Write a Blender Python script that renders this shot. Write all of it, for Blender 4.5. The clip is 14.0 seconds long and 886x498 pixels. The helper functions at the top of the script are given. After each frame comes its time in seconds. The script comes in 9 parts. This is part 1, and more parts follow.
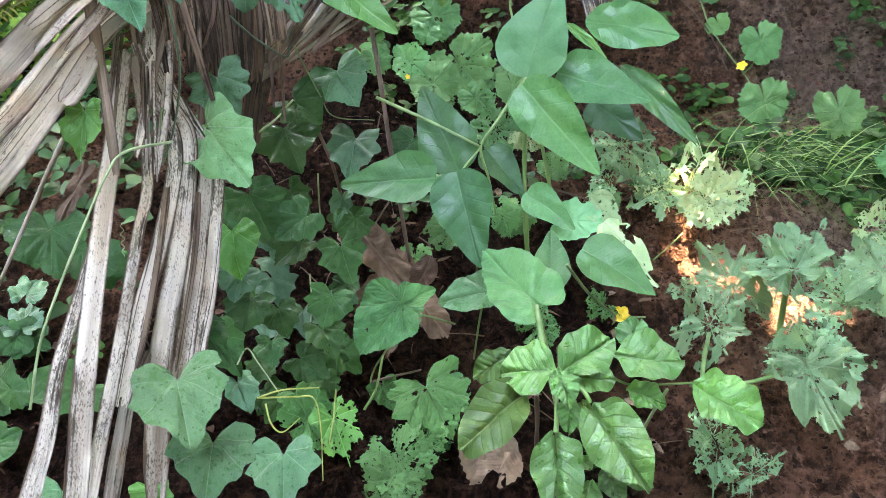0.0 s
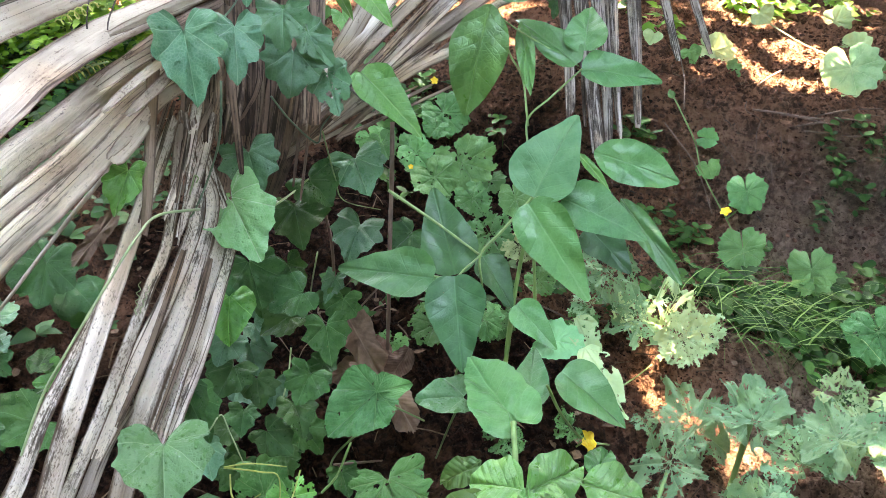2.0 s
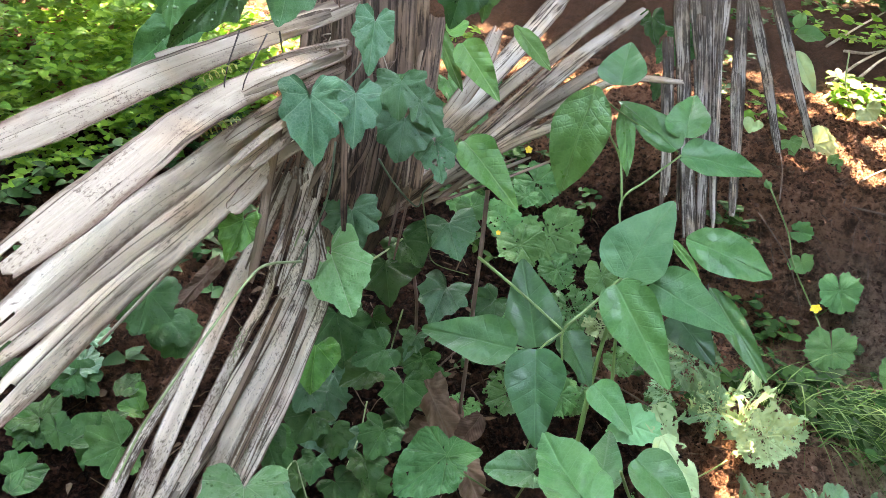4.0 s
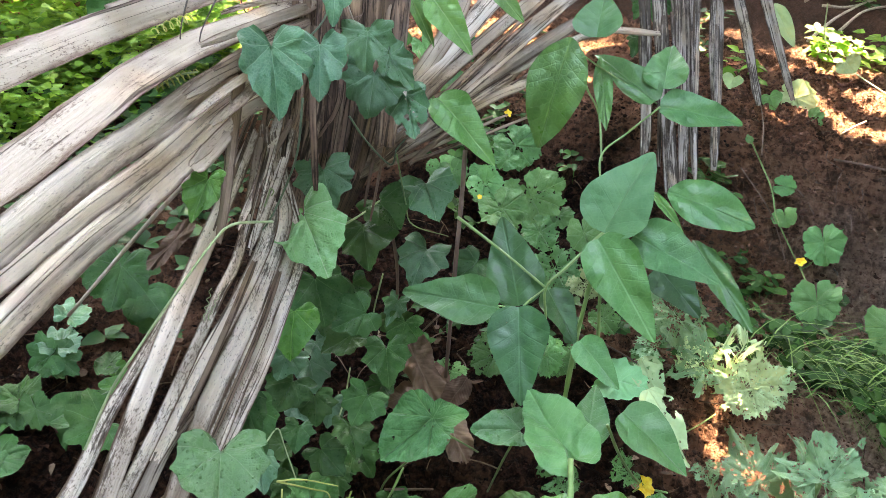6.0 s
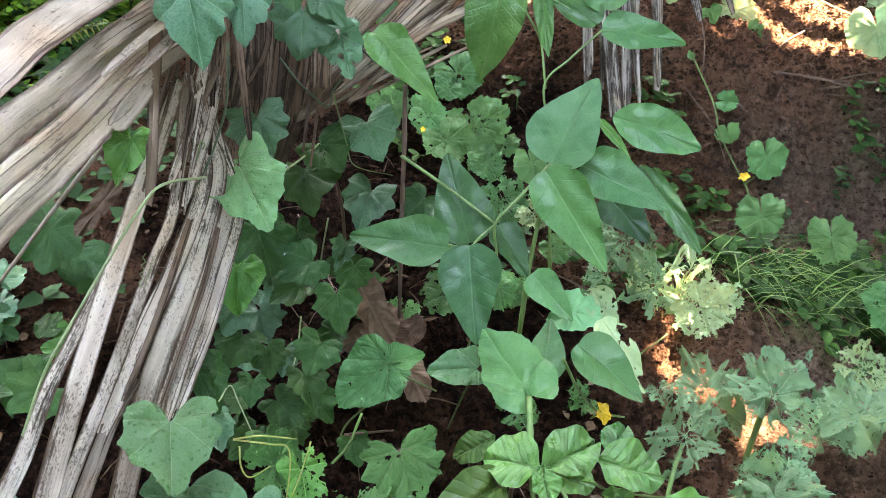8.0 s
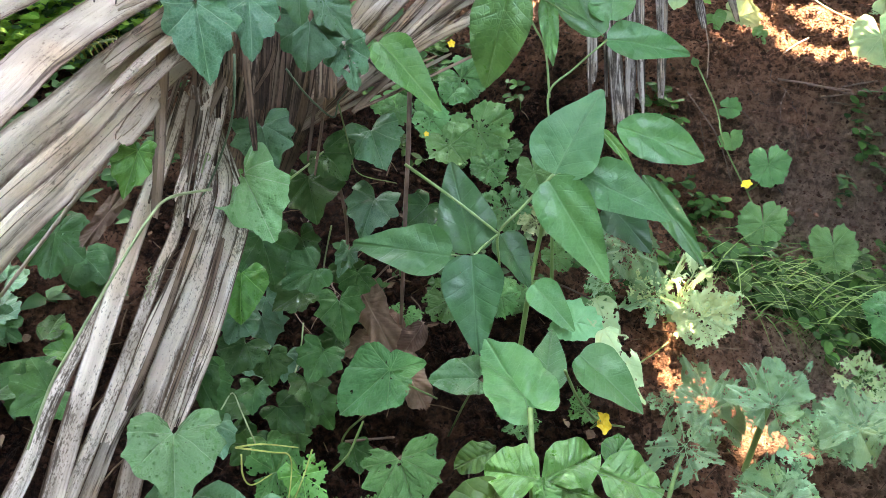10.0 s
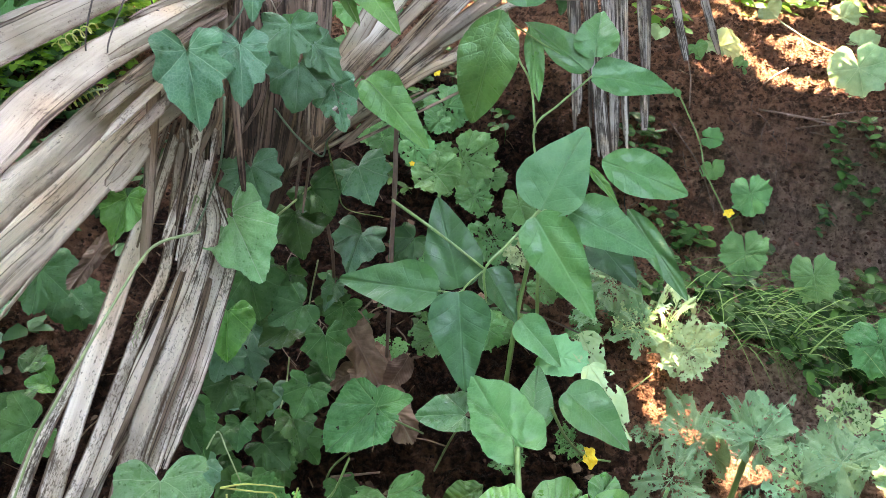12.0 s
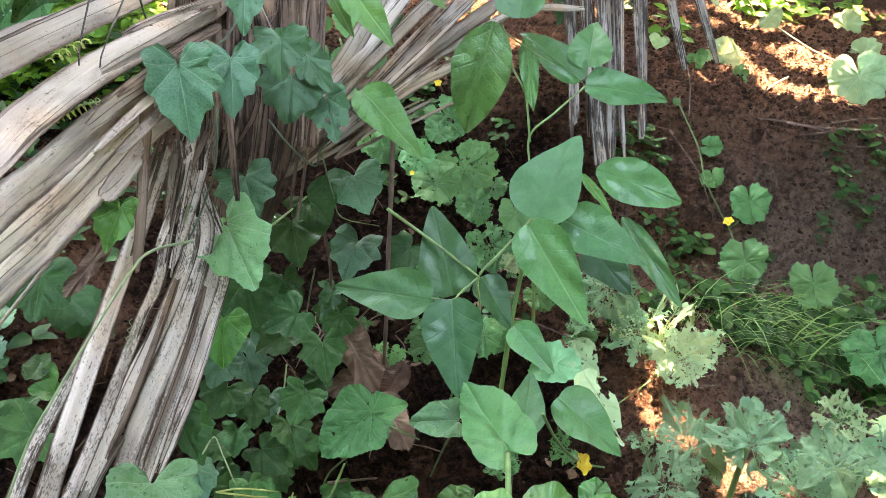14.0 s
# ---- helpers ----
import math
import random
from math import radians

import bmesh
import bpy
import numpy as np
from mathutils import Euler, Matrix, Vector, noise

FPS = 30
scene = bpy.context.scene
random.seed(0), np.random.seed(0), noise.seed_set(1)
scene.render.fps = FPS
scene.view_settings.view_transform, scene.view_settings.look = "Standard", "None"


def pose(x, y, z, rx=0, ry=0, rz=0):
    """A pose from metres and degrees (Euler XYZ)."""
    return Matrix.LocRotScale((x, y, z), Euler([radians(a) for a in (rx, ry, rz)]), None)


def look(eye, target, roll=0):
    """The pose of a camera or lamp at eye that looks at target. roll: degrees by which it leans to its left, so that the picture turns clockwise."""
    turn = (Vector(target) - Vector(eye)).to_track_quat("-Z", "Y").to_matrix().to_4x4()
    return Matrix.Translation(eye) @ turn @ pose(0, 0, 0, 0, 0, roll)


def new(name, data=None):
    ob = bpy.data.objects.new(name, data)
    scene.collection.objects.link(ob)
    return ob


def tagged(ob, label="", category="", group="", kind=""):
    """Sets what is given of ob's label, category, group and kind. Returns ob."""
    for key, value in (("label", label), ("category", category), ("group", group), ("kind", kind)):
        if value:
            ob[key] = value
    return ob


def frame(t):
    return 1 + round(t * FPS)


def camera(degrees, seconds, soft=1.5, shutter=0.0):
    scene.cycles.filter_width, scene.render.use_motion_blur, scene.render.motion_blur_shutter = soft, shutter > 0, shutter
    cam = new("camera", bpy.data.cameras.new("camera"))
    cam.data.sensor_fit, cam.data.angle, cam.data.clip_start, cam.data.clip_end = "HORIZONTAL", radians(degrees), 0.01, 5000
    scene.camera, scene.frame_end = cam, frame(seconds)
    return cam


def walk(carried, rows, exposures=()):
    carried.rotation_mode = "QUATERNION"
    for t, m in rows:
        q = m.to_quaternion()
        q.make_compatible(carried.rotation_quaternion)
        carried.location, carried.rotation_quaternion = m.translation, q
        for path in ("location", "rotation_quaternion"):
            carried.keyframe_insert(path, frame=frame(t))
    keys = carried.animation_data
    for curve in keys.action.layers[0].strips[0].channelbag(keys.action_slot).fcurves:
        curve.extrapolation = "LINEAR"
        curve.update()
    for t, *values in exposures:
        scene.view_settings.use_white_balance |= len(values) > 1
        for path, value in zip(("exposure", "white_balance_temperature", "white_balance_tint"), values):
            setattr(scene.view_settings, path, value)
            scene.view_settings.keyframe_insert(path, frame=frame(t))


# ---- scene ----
# ---- camera and its walk ----
cam = camera(56.9, 14.0, soft=0.6)
PATH = [
    (0.0, look((0.0807, -0.0378, 1.0292), (0.0096, 1.1539, 0.1209), -4.98)),
    (0.5, look((0.0554, -0.0378, 1.0453), (0.0663, 1.1593, 0.1415), 0.30)),
    (1.0, look((0.0483, -0.0628, 1.0803), (0.1086, 1.1855, 0.2508), 2.40)),
    (1.5, look((0.0449, -0.0554, 1.0679), (0.0990, 1.2143, 0.2710), 4.08)),
    (2.0, look((0.0252, -0.0501, 1.0808), (0.0211, 1.2255, 0.2916), 6.72)),
    (2.5, look((0.0118, -0.0471, 1.0781), (-0.0595, 1.2225, 0.2824), 7.49)),
    (3.0, look((0.0019, -0.0522, 1.0888), (-0.1041, 1.2157, 0.2944), 8.87)),
    (3.2, look((0.0035, -0.0553, 1.1019), (-0.1411, 1.2409, 0.3610), 9.68)),
    (5.3, look((-0.0061, -0.0664, 1.1022), (-0.1552, 1.2500, 0.3987), 8.46)),
    (5.5, look((0.0001, -0.0610, 1.0923), (-0.1406, 1.2471, 0.3718), 8.01)),
    (6.0, look((0.0181, -0.0505, 1.0679), (-0.1063, 1.2432, 0.3190), 7.69)),
    (6.5, look((0.0194, -0.0305, 1.0749), (-0.0744, 1.2286, 0.2650), 7.00)),
    (7.0, look((0.0167, -0.0145, 1.0718), (-0.0120, 1.2241, 0.2263), 6.72)),
    (7.2, look((0.0164, -0.0135, 1.0703), (0.0018, 1.2238, 0.2225), 6.99)),
    (9.5, look((0.0101, -0.0018, 1.0778), (0.0007, 1.2305, 0.2226), 7.00)),
    (10.0, look((0.0091, -0.0022, 1.0884), (-0.0034, 1.2298, 0.2328), 7.58)),
    (10.5, look((0.0131, 0.0146, 1.1033), (-0.0003, 1.2482, 0.2501), 7.59)),
    (11.0, look((0.0144, 0.0257, 1.1168), (0.0135, 1.2625, 0.2681), 7.97)),
    (11.5, look((0.0142, 0.0199, 1.1196), (0.0375, 1.2694, 0.2899), 8.58)),
    (12.0, look((-0.0017, 0.0099, 1.1139), (0.0122, 1.2634, 0.2901), 8.41)),
    (12.5, look((-0.0000, 0.0000, 1.1200), (0.0000, 1.2580, 0.3030), 8.00)),
    (13.0, look((-0.0011, -0.0059, 1.1277), (-0.0027, 1.2531, 0.3122), 7.98)),
    (13.5, look((0.0068, -0.0038, 1.1273), (0.0024, 1.2563, 0.3137), 7.87)),
    (14.0, look((0.0248, -0.0058, 1.1266), (0.0194, 1.2553, 0.3144), 7.77)),
]
walk(cam, PATH, [(0.0, 6.49, 9450, 20), (1.5, 6.48, 9500, 20), (2.0, 6.35, 9650, 19), (2.5, 6.18, 9800, 19), (6.0, 6.13, 9900, 19), (7.0, 6.16, 9800, 19), (14.0, 6.18, 9800, 19)])

# ---- world, sun, exposure ----
SUN_ELEVATION, SUN_AZIMUTH = 52.0, 15.0   # degrees; azimuth counted clockwise from +y
world = bpy.data.worlds.new("sky")
scene.world = world
world.use_nodes = True
sky = world.node_tree.nodes.new("ShaderNodeTexSky")
sky.sky_type, sky.sun_disc = "NISHITA", False
sky.sun_elevation, sky.sun_rotation = radians(SUN_ELEVATION), radians(SUN_AZIMUTH)
world.node_tree.links.new(sky.outputs[0], world.node_tree.nodes["Background"].inputs[0])
world.node_tree.nodes["Background"].inputs[1].default_value = 0.15
sun = new("sun", bpy.data.lights.new("sun", "SUN"))
sun.data.energy, sun.data.angle, sun.data.color = 2.3, radians(0.5), (1.0, 0.93, 0.82)
TO_SUN = Vector((math.sin(radians(SUN_AZIMUTH)) * math.cos(radians(SUN_ELEVATION)),
                 math.cos(radians(SUN_AZIMUTH)) * math.cos(radians(SUN_ELEVATION)), math.sin(radians(SUN_ELEVATION))))
sun.matrix_world = look(TO_SUN * 30, (0, 0, 0))


# ---- materials ----
class Nodes:
    """Short calls for the nodes of one material."""

    def __init__(self, name):
        self.mat = bpy.data.materials.new(name)
        self.mat.use_nodes = True
        self.tree = self.mat.node_tree
        self.bsdf = self.tree.nodes["Principled BSDF"]
        self.out = self.tree.nodes["Material Output"]

    def node(self, kind, operation="", clamp=False):
        n = self.tree.nodes.new("ShaderNode" + kind)
        if operation:
            n.operation = operation
        if clamp:
            n.use_clamp = True
        return n

    def put(self, socket, value):
        if isinstance(value, bpy.types.NodeSocket):
            self.tree.links.new(value, socket)
        else:
            socket.default_value = value

    def math(self, operation, a, b=0.0, c=0.0, clamp=False):
        n = self.node("Math", operation, clamp)
        for s, v in zip(n.inputs, (a, b, c)):
            self.put(s, v)
        return n.outputs[0]

    def span(self, value, low, high, to_low=0.0, to_high=1.0):
        n = self.node("MapRange")
        for s, v in zip(n.inputs, (value, low, high, to_low, to_high)):
            self.put(s, v)
        return n.outputs[0]

    def mix(self, factor, a, b):
        n = self.node("Mix")
        n.data_type = "RGBA"
        for s, v in ((n.inputs[0], factor), (n.inputs[6], a), (n.inputs[7], b)):
            self.put(s, v if isinstance(v, (float, int, bpy.types.NodeSocket)) else (*v, 1.0))
        return n.outputs[2]

    def noise(self, vector, scale, detail=4.0, rough=0.6, distortion=0.0):
        n = self.node("TexNoise")
        self.put(n.inputs["Vector"], vector)
        for key, v in (("Scale", scale), ("Detail", detail), ("Roughness", rough), ("Distortion", distortion)):
            self.put(n.inputs[key], v)
        return n.outputs[0]

    def stretch(self, vector, scale):
        n = self.node("Mapping")
        self.put(n.inputs[0], vector)
        n.inputs["Scale"].default_value = scale
        return n.outputs[0]

    def bump(self, height, strength, distance):
        n = self.node("Bump")
        n.inputs["Strength"].default_value, n.inputs["Distance"].default_value = strength, distance
        self.put(n.inputs["Height"], height)
        self.put(self.bsdf.inputs["Normal"], n.outputs[0])
        return n.outputs[0]

    def set(self, **values):
        for key, v in values.items():
            self.put(self.bsdf.inputs[key.replace("_", " ")], v)


def leaf_material(name, dark, light, vein, veins="palmate", rough=0.42, glow_share=0.2, yellow=0.0, lateral=7.0, vein_amount=0.7, relief=0.35, quilt=0.5, gloss=0.18, wet=0.0, net=0.08):
    """A leaf blade: veins from the blade's own coordinates, mottling, fine net relief and some light let through."""
    m = Nodes(name)
    uv = m.node("UVMap").outputs[0]
    xyz = m.node("SeparateXYZ")
    m.put(xyz.inputs[0], uv)
    u, v = xyz.outputs[0], xyz.outputs[1]
    side = m.math("ABSOLUTE", u)
    if veins == "palmate":
        turn = m.math("DIVIDE", m.math("ARCTAN2", u, v), 0.78)
        off = m.math("ABSOLUTE", m.math("SUBTRACT", turn, m.math("ROUND", turn)))
        far = m.math("SQRT", m.math("ADD", m.math("MULTIPLY", u, u), m.math("MULTIPLY", v, v)))
        main = m.math("MULTIPLY", off, far)
        line = m.span(main, 0.003, 0.011, 1.0, 0.0)
        branch = m.math("ABSOLUTE", m.math("SUBTRACT", m.math("FRACT", m.math("SUBTRACT", m.math("MULTIPLY", far, lateral), m.math("MULTIPLY", off, 5.0))), 0.5))
        thin = m.span(branch, 0.012, 0.05, 0.28, 0.0)
    else:
        line = m.span(side, 0.004, 0.013, 1.0, 0.0)
        branch = m.math("ABSOLUTE", m.math("SUBTRACT", m.math("FRACT", m.math("MULTIPLY", m.math("SUBTRACT", v, m.math("MULTIPLY", m.math("POWER", side, 0.8), 0.55)), lateral)), 0.5))
        thin = m.span(branch, 0.012, 0.05, 0.32, 0.0)
    mask = m.math("MAXIMUM", line, thin, clamp=True)
    mesh = m.node("TexVoronoi")
    mesh.feature = "DISTANCE_TO_EDGE"
    m.put(mesh.inputs["Vector"], uv)
    mesh.inputs["Scale"].default_value = 21.0
    cells = m.span(mesh.outputs[0], 0.0, 0.16)
    place = m.node("TexCoord").outputs["Object"]
    mottle = m.span(m.noise(place, 34.0, 5.0), 0.3, 0.7)
    chance = m.node("ObjectInfo").outputs["Random"]
    base = m.mix(mottle, dark, light)
    base = m.mix(m.span(m.noise(place, 130.0, 3.0), 0.42, 0.66, 0.0, 0.10), base, (dark[0] * 0.7, dark[1] * 0.75, dark[2] * 0.7))
    base = m.mix(m.math("MULTIPLY", m.math("SUBTRACT", 1.0, cells), net), base, vein)
    base = m.mix(m.span(m.noise(place, 11.0, 2.0), 0.42, 0.68, 0.0, 0.45), base, (light[0] * 1.25, light[1] * 1.12, light[2] * 0.95))
    base = m.mix(m.math("MULTIPLY", mask, vein_amount), base, vein)
    if yellow:
        spots = m.span(m.noise(place, 17.0, 3.0), 0.56, 0.74, 0.0, yellow)
        base = m.mix(spots, base, (0.38, 0.36, 0.07))
    speck = m.span(m.noise(place, 210.0, 2.0), 0.73, 0.78, 0.0, 0.45)
    base = m.mix(speck, base, (0.16, 0.13, 0.05))
    hue = m.node("HueSaturation")
    m.put(hue.inputs["Hue"], m.span(chance, 0.0, 1.0, 0.480, 0.510))
    m.put(hue.inputs["Value"], m.span(m.math("FRACT", m.math("MULTIPLY", chance, 7.31)), 0.0, 1.0, 0.68, 1.30))
    m.put(hue.inputs["Color"], base)
    tone = hue.outputs[0]
    rough_map = m.span(m.noise(place, 60.0), 0.3, 0.7, rough - 0.1, rough + 0.14)
    height = m.math("SUBTRACT", m.math("ADD", m.math("MULTIPLY", cells, net * 1.2), m.math("MULTIPLY", m.noise(place, 28.0, 2.0), 0.55)), m.math("MULTIPLY", mask, 0.7))
    height = m.math("ADD", height, m.math("MULTIPLY", m.math("SQRT", branch), quilt * (0.6 if veins == "palmate" else 2.0)))
    m.set(Base_Color=tone)
    if wet:      # beads and films of water on the blade
        drop = m.node("TexVoronoi")
        m.put(drop.inputs["Vector"], place)
        drop.inputs["Scale"].default_value = 150.0
        pick = m.node("SeparateColor")
        m.put(pick.inputs[0], drop.outputs["Color"])
        bead_map = m.math("MULTIPLY", m.span(drop.outputs["Distance"], 0.05, 0.30, 1.0, 0.0), m.span(pick.outputs[0], 1.0 - wet, 1.02 - wet))
        film = m.span(m.noise(place, 75.0, 6.0, 0.8), 0.60, 0.64, 0.0, wet)
        film = m.math("MAXIMUM", film, m.span(bead_map, 0.1, 0.3))
        height = m.math("ADD", height, m.math("MULTIPLY", bead_map, 3.5))
        height = m.math("ADD", height, m.math("MULTIPLY", film, m.math("MULTIPLY", m.noise(place, 240.0, 3.0), 4.0)))
        rough_map = m.span(film, 0.0, 1.0, rough_map, 0.12)
        m.put(m.bsdf.inputs["Specular IOR Level"], m.span(film, 0.0, 1.0, gloss, 1.0))
    else:
        m.bsdf.inputs["Specular IOR Level"].default_value = gloss
    m.set(Roughness=rough_map)
    normal = m.bump(height, relief, 0.004)
    glow = m.node("BsdfTranslucent")
    warm = m.node("HueSaturation")
    warm.inputs["Hue"].default_value, warm.inputs["Saturation"].default_value, warm.inputs["Value"].default_value = 0.47, 1.1, 1.25
    m.put(warm.inputs["Color"], tone)
    m.put(glow.inputs[0], warm.outputs[0])
    m.put(glow.inputs["Normal"], normal)
    blend = m.node("MixShader")
    blend.inputs[0].default_value = glow_share
    m.put(blend.inputs[1], m.bsdf.outputs[0])
    m.put(blend.inputs[2], glow.outputs[0])
    m.put(m.out.inputs[0], blend.outputs[0])
    return m.mat


def dry_material(name, pale, mid, dark, streak=0.5, worn=0.5, rot=0.0):
    """Weathered dead palm: plain bleached bands, dark fibre streaks in patches, cracks, mould, browned rims that also
    hold side shade.
    """
    m = Nodes(name)
    uv = m.node("UVMap").outputs[0]
    place = m.node("TexCoord").outputs["Object"]
    chance = m.node("ObjectInfo").outputs["Random"]
    shift = m.node("VectorMath", "ADD")
    m.put(shift.inputs[0], uv)
    m.put(shift.inputs[1], m.math("MULTIPLY", chance, 40.0))
    along = shift.outputs[0]
    broad = m.noise(m.stretch(along, (70.0, 1.3, 1.0)), 1.0, 3.0, 0.55, 0.3)
    fibre = m.noise(m.stretch(along, (260.0, 4.0, 1.0)), 1.0, 5.0, 0.68, 0.4)
    fine = m.noise(m.stretch(along, (800.0, 12.0, 1.0)), 1.0, 3.0, 0.6)
    split = m.noise(m.stretch(along, (34.0, 0.6, 1.0)), 1.0, 1.0, 0.5, 0.3)
    crack = m.span(m.math("ABSOLUTE", m.math("SUBTRACT", split, 0.5)), 0.002, 0.007, 1.0, 0.0)
    patch = m.noise(m.stretch(along, (26.0, 9.0, 1.0)), 1.0, 5.0, 0.7)
    stain = m.noise(m.stretch(along, (14.0, 5.0, 1.0)), 1.0, 3.0, 0.6)
    mould = m.noise(m.stretch(along, (520.0, 200.0, 1.0)), 1.0, 4.0, 0.7)
    base = m.mix(m.span(broad, 0.40, 0.66, 0.0, 0.6), pale, mid)
    base = m.mix(m.span(m.noise(place, 9.0, 2.0), 0.50, 0.66, 0.0, 0.4), base, (0.60, 0.37, 0.20))
    base = m.mix(m.span(stain, 0.52 - 0.5 * rot, 0.66 - 0.5 * rot, 0.0, 0.7), base, (mid[0] * 0.62, mid[1] * 0.62, mid[2] * 0.64))
    base = m.mix(m.span(fine, 0.45, 0.75, 0.0, 0.2), base, mid)
    weather = m.noise(m.stretch(along, (48.0, 2.2, 1.0)), 1.0, 5.0, 0.72, 0.6)      # long grey and charcoal streaks
    base = m.mix(m.span(weather, 0.54, 0.66, 0.0, 0.5), base, (dark[0] * 2.6, dark[1] * 2.8, dark[2] * 3.1))
    level = m.math("ADD", fibre, m.math("MULTIPLY", m.math("SUBTRACT", patch, 0.5), 0.8))
    rim = m.node("UVMap")
    rim.uv_map = "band"
    across = m.node("SeparateXYZ")
    m.put(across.inputs[0], rim.outputs[0])
    level = m.math("ADD", level, m.span(across.outputs[1], 0.05, 0.4, 0.06, 0.0))
    base = m.mix(m.span(level, 0.66 - 0.24 * streak, 0.76 - 0.24 * streak, 0.0, 0.85), base, dark)
    grown = m.math("ADD", mould, m.math("MULTIPLY", m.math("SUBTRACT", patch, 0.5), 0.7))
    base = m.mix(m.span(grown, 0.61 - rot, 0.72 - rot, 0.0, 0.7), base, (dark[0] * 1.3, dark[1] * 1.3, dark[2] * 1.4))
    # Browned rims, widened so the shade of the folded sides is painted in.
    brown = m.math("ADD", m.math("ABSOLUTE", across.outputs[0]), m.math("MULTIPLY", m.math("SUBTRACT", patch, 0.5), 0.4))
    base = m.mix(m.span(brown, 0.36, 0.47, 0.0, worn), base, (dark[0] * 2.2, dark[1] * 2.0, dark[2] * 1.8))
    base = m.mix(m.math("MULTIPLY", crack, 0.9), base, dark)
    butt_end = m.math("ADD", across.outputs[1], m.math("MULTIPLY", m.math("SUBTRACT", level, 0.5), 0.35))      # the end by the stem stays brown
    base = m.mix(m.span(butt_end, 0.02, 0.20, 0.6, 0.0), base, (0.15, 0.102, 0.072))
    hue = m.node("HueSaturation")
    m.put(hue.inputs["Value"], m.span(chance, 0.0, 1.0, 0.8, 1.12))
    m.put(hue.inputs["Color"], base)
    m.set(Base_Color=hue.outputs[0], Roughness=0.8)
    m.bsdf.inputs["Specular IOR Level"].default_value = 0.15
    m.bump(m.math("SUBTRACT", m.math("ADD", m.math("MULTIPLY", fine, 0.5), fibre), m.math("MULTIPLY", crack, 1.2)), 0.7, 0.004)
    return m.mat


def stalk_material(name, a, b, rough=0.5):
    m = Nodes(name)
    place = m.node("TexCoord").outputs["Object"]
    base = m.mix(m.span(m.noise(m.stretch(place, (60.0, 60.0, 14.0)), 1.0, 4.0), 0.35, 0.65), a, b)
    m.set(Base_Color=base, Roughness=rough)
    m.bump(m.noise(place, 300.0), 0.35, 0.001)
    return m.mat


def soil_material():
    m = Nodes("soil")
    place = m.node("TexCoord").outputs["Object"]
    big = m.noise(place, 1.6, 5.0, 0.6)
    mid = m.noise(place, 11.0, 6.0, 0.68)
    fine = m.noise(place, 52.0, 6.0, 0.68)
    base = m.mix(m.span(big, 0.35, 0.65), (0.195, 0.092, 0.056), (0.310, 0.158, 0.100))
    # Soil mottling; its dark gaps also stand in for shade between crumbs.
    base = m.mix(m.span(mid, 0.45, 0.60, 0.0, 0.82), base, (0.036, 0.018, 0.012))
    base = m.mix(m.span(fine, 0.50, 0.60, 0.0, 0.7), base, (0.33, 0.172, 0.112))
    base = m.mix(m.span(fine, 0.37, 0.48, 0.8, 0.0), base, (0.028, 0.013, 0.009))
    spot = m.node("SeparateXYZ")
    m.put(spot.inputs[0], place)
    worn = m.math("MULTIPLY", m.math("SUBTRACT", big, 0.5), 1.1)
    # Lighter, greyer soil to the right, fading out farther off.
    grey_soil = m.math("MULTIPLY", m.span(m.math("ADD", spot.outputs[0], worn), 0.72, 1.08), m.span(m.math("ADD", spot.outputs[1], worn), 2.40, 2.80, 1.0, 0.0))
    grey_soil = m.math("MULTIPLY", grey_soil, m.span(spot.outputs[0], 1.9, 2.8, 1.0, 0.0))
    base = m.mix(m.math("MULTIPLY", grey_soil, 0.75), base, m.mix(m.span(fine, 0.41, 0.59), (0.150, 0.104, 0.079), (0.37, 0.270, 0.212)))
    # The planted bed's damp soil is blackened further; plant shade is in its colour.
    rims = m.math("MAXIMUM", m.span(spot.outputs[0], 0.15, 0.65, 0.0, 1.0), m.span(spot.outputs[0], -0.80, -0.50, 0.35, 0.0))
    shade_edge = m.math("ADD", m.math("MAXIMUM", m.span(spot.outputs[1], 2.35, 2.9, 0.0, 1.0), rims), m.math("MULTIPLY", m.math("SUBTRACT", big, 0.5), 2.4))
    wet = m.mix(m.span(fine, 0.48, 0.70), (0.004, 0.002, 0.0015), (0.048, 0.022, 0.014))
    base = m.mix(m.span(shade_edge, 0.2, 0.7, 0.93, 0.0), base, wet)
    grit = m.node("TexVoronoi")
    m.put(grit.inputs["Vector"], place)
    grit.inputs["Scale"].default_value = 95.0
    base = m.mix(m.math("MULTIPLY", m.span(grit.outputs["Distance"], 0.12, 0.2, 0.5, 0.0), m.span(shade_edge, 0.2, 0.7, 0.15, 1.0)), base, (0.24, 0.175, 0.135))
    # Back of the terrace: shade beyond it is put into the soil colour.
    back_shade = m.math("ADD", m.span(spot.outputs[1], 3.5, 4.4), m.math("MULTIPLY", m.math("SUBTRACT", mid, 0.5), 1.6))
    base = m.mix(m.span(back_shade, 0.35, 0.75, 0.0, 0.85), base, (0.052, 0.030, 0.021))
    m.set(Base_Color=base, Roughness=0.92)
    m.bsdf.inputs["Specular IOR Level"].default_value = 0.04
    m.bump(m.math("ADD", m.math("MULTIPLY", mid, 1.2), m.math("MULTIPLY", fine, 1.3)), 1.0, 0.08)
    return m.mat


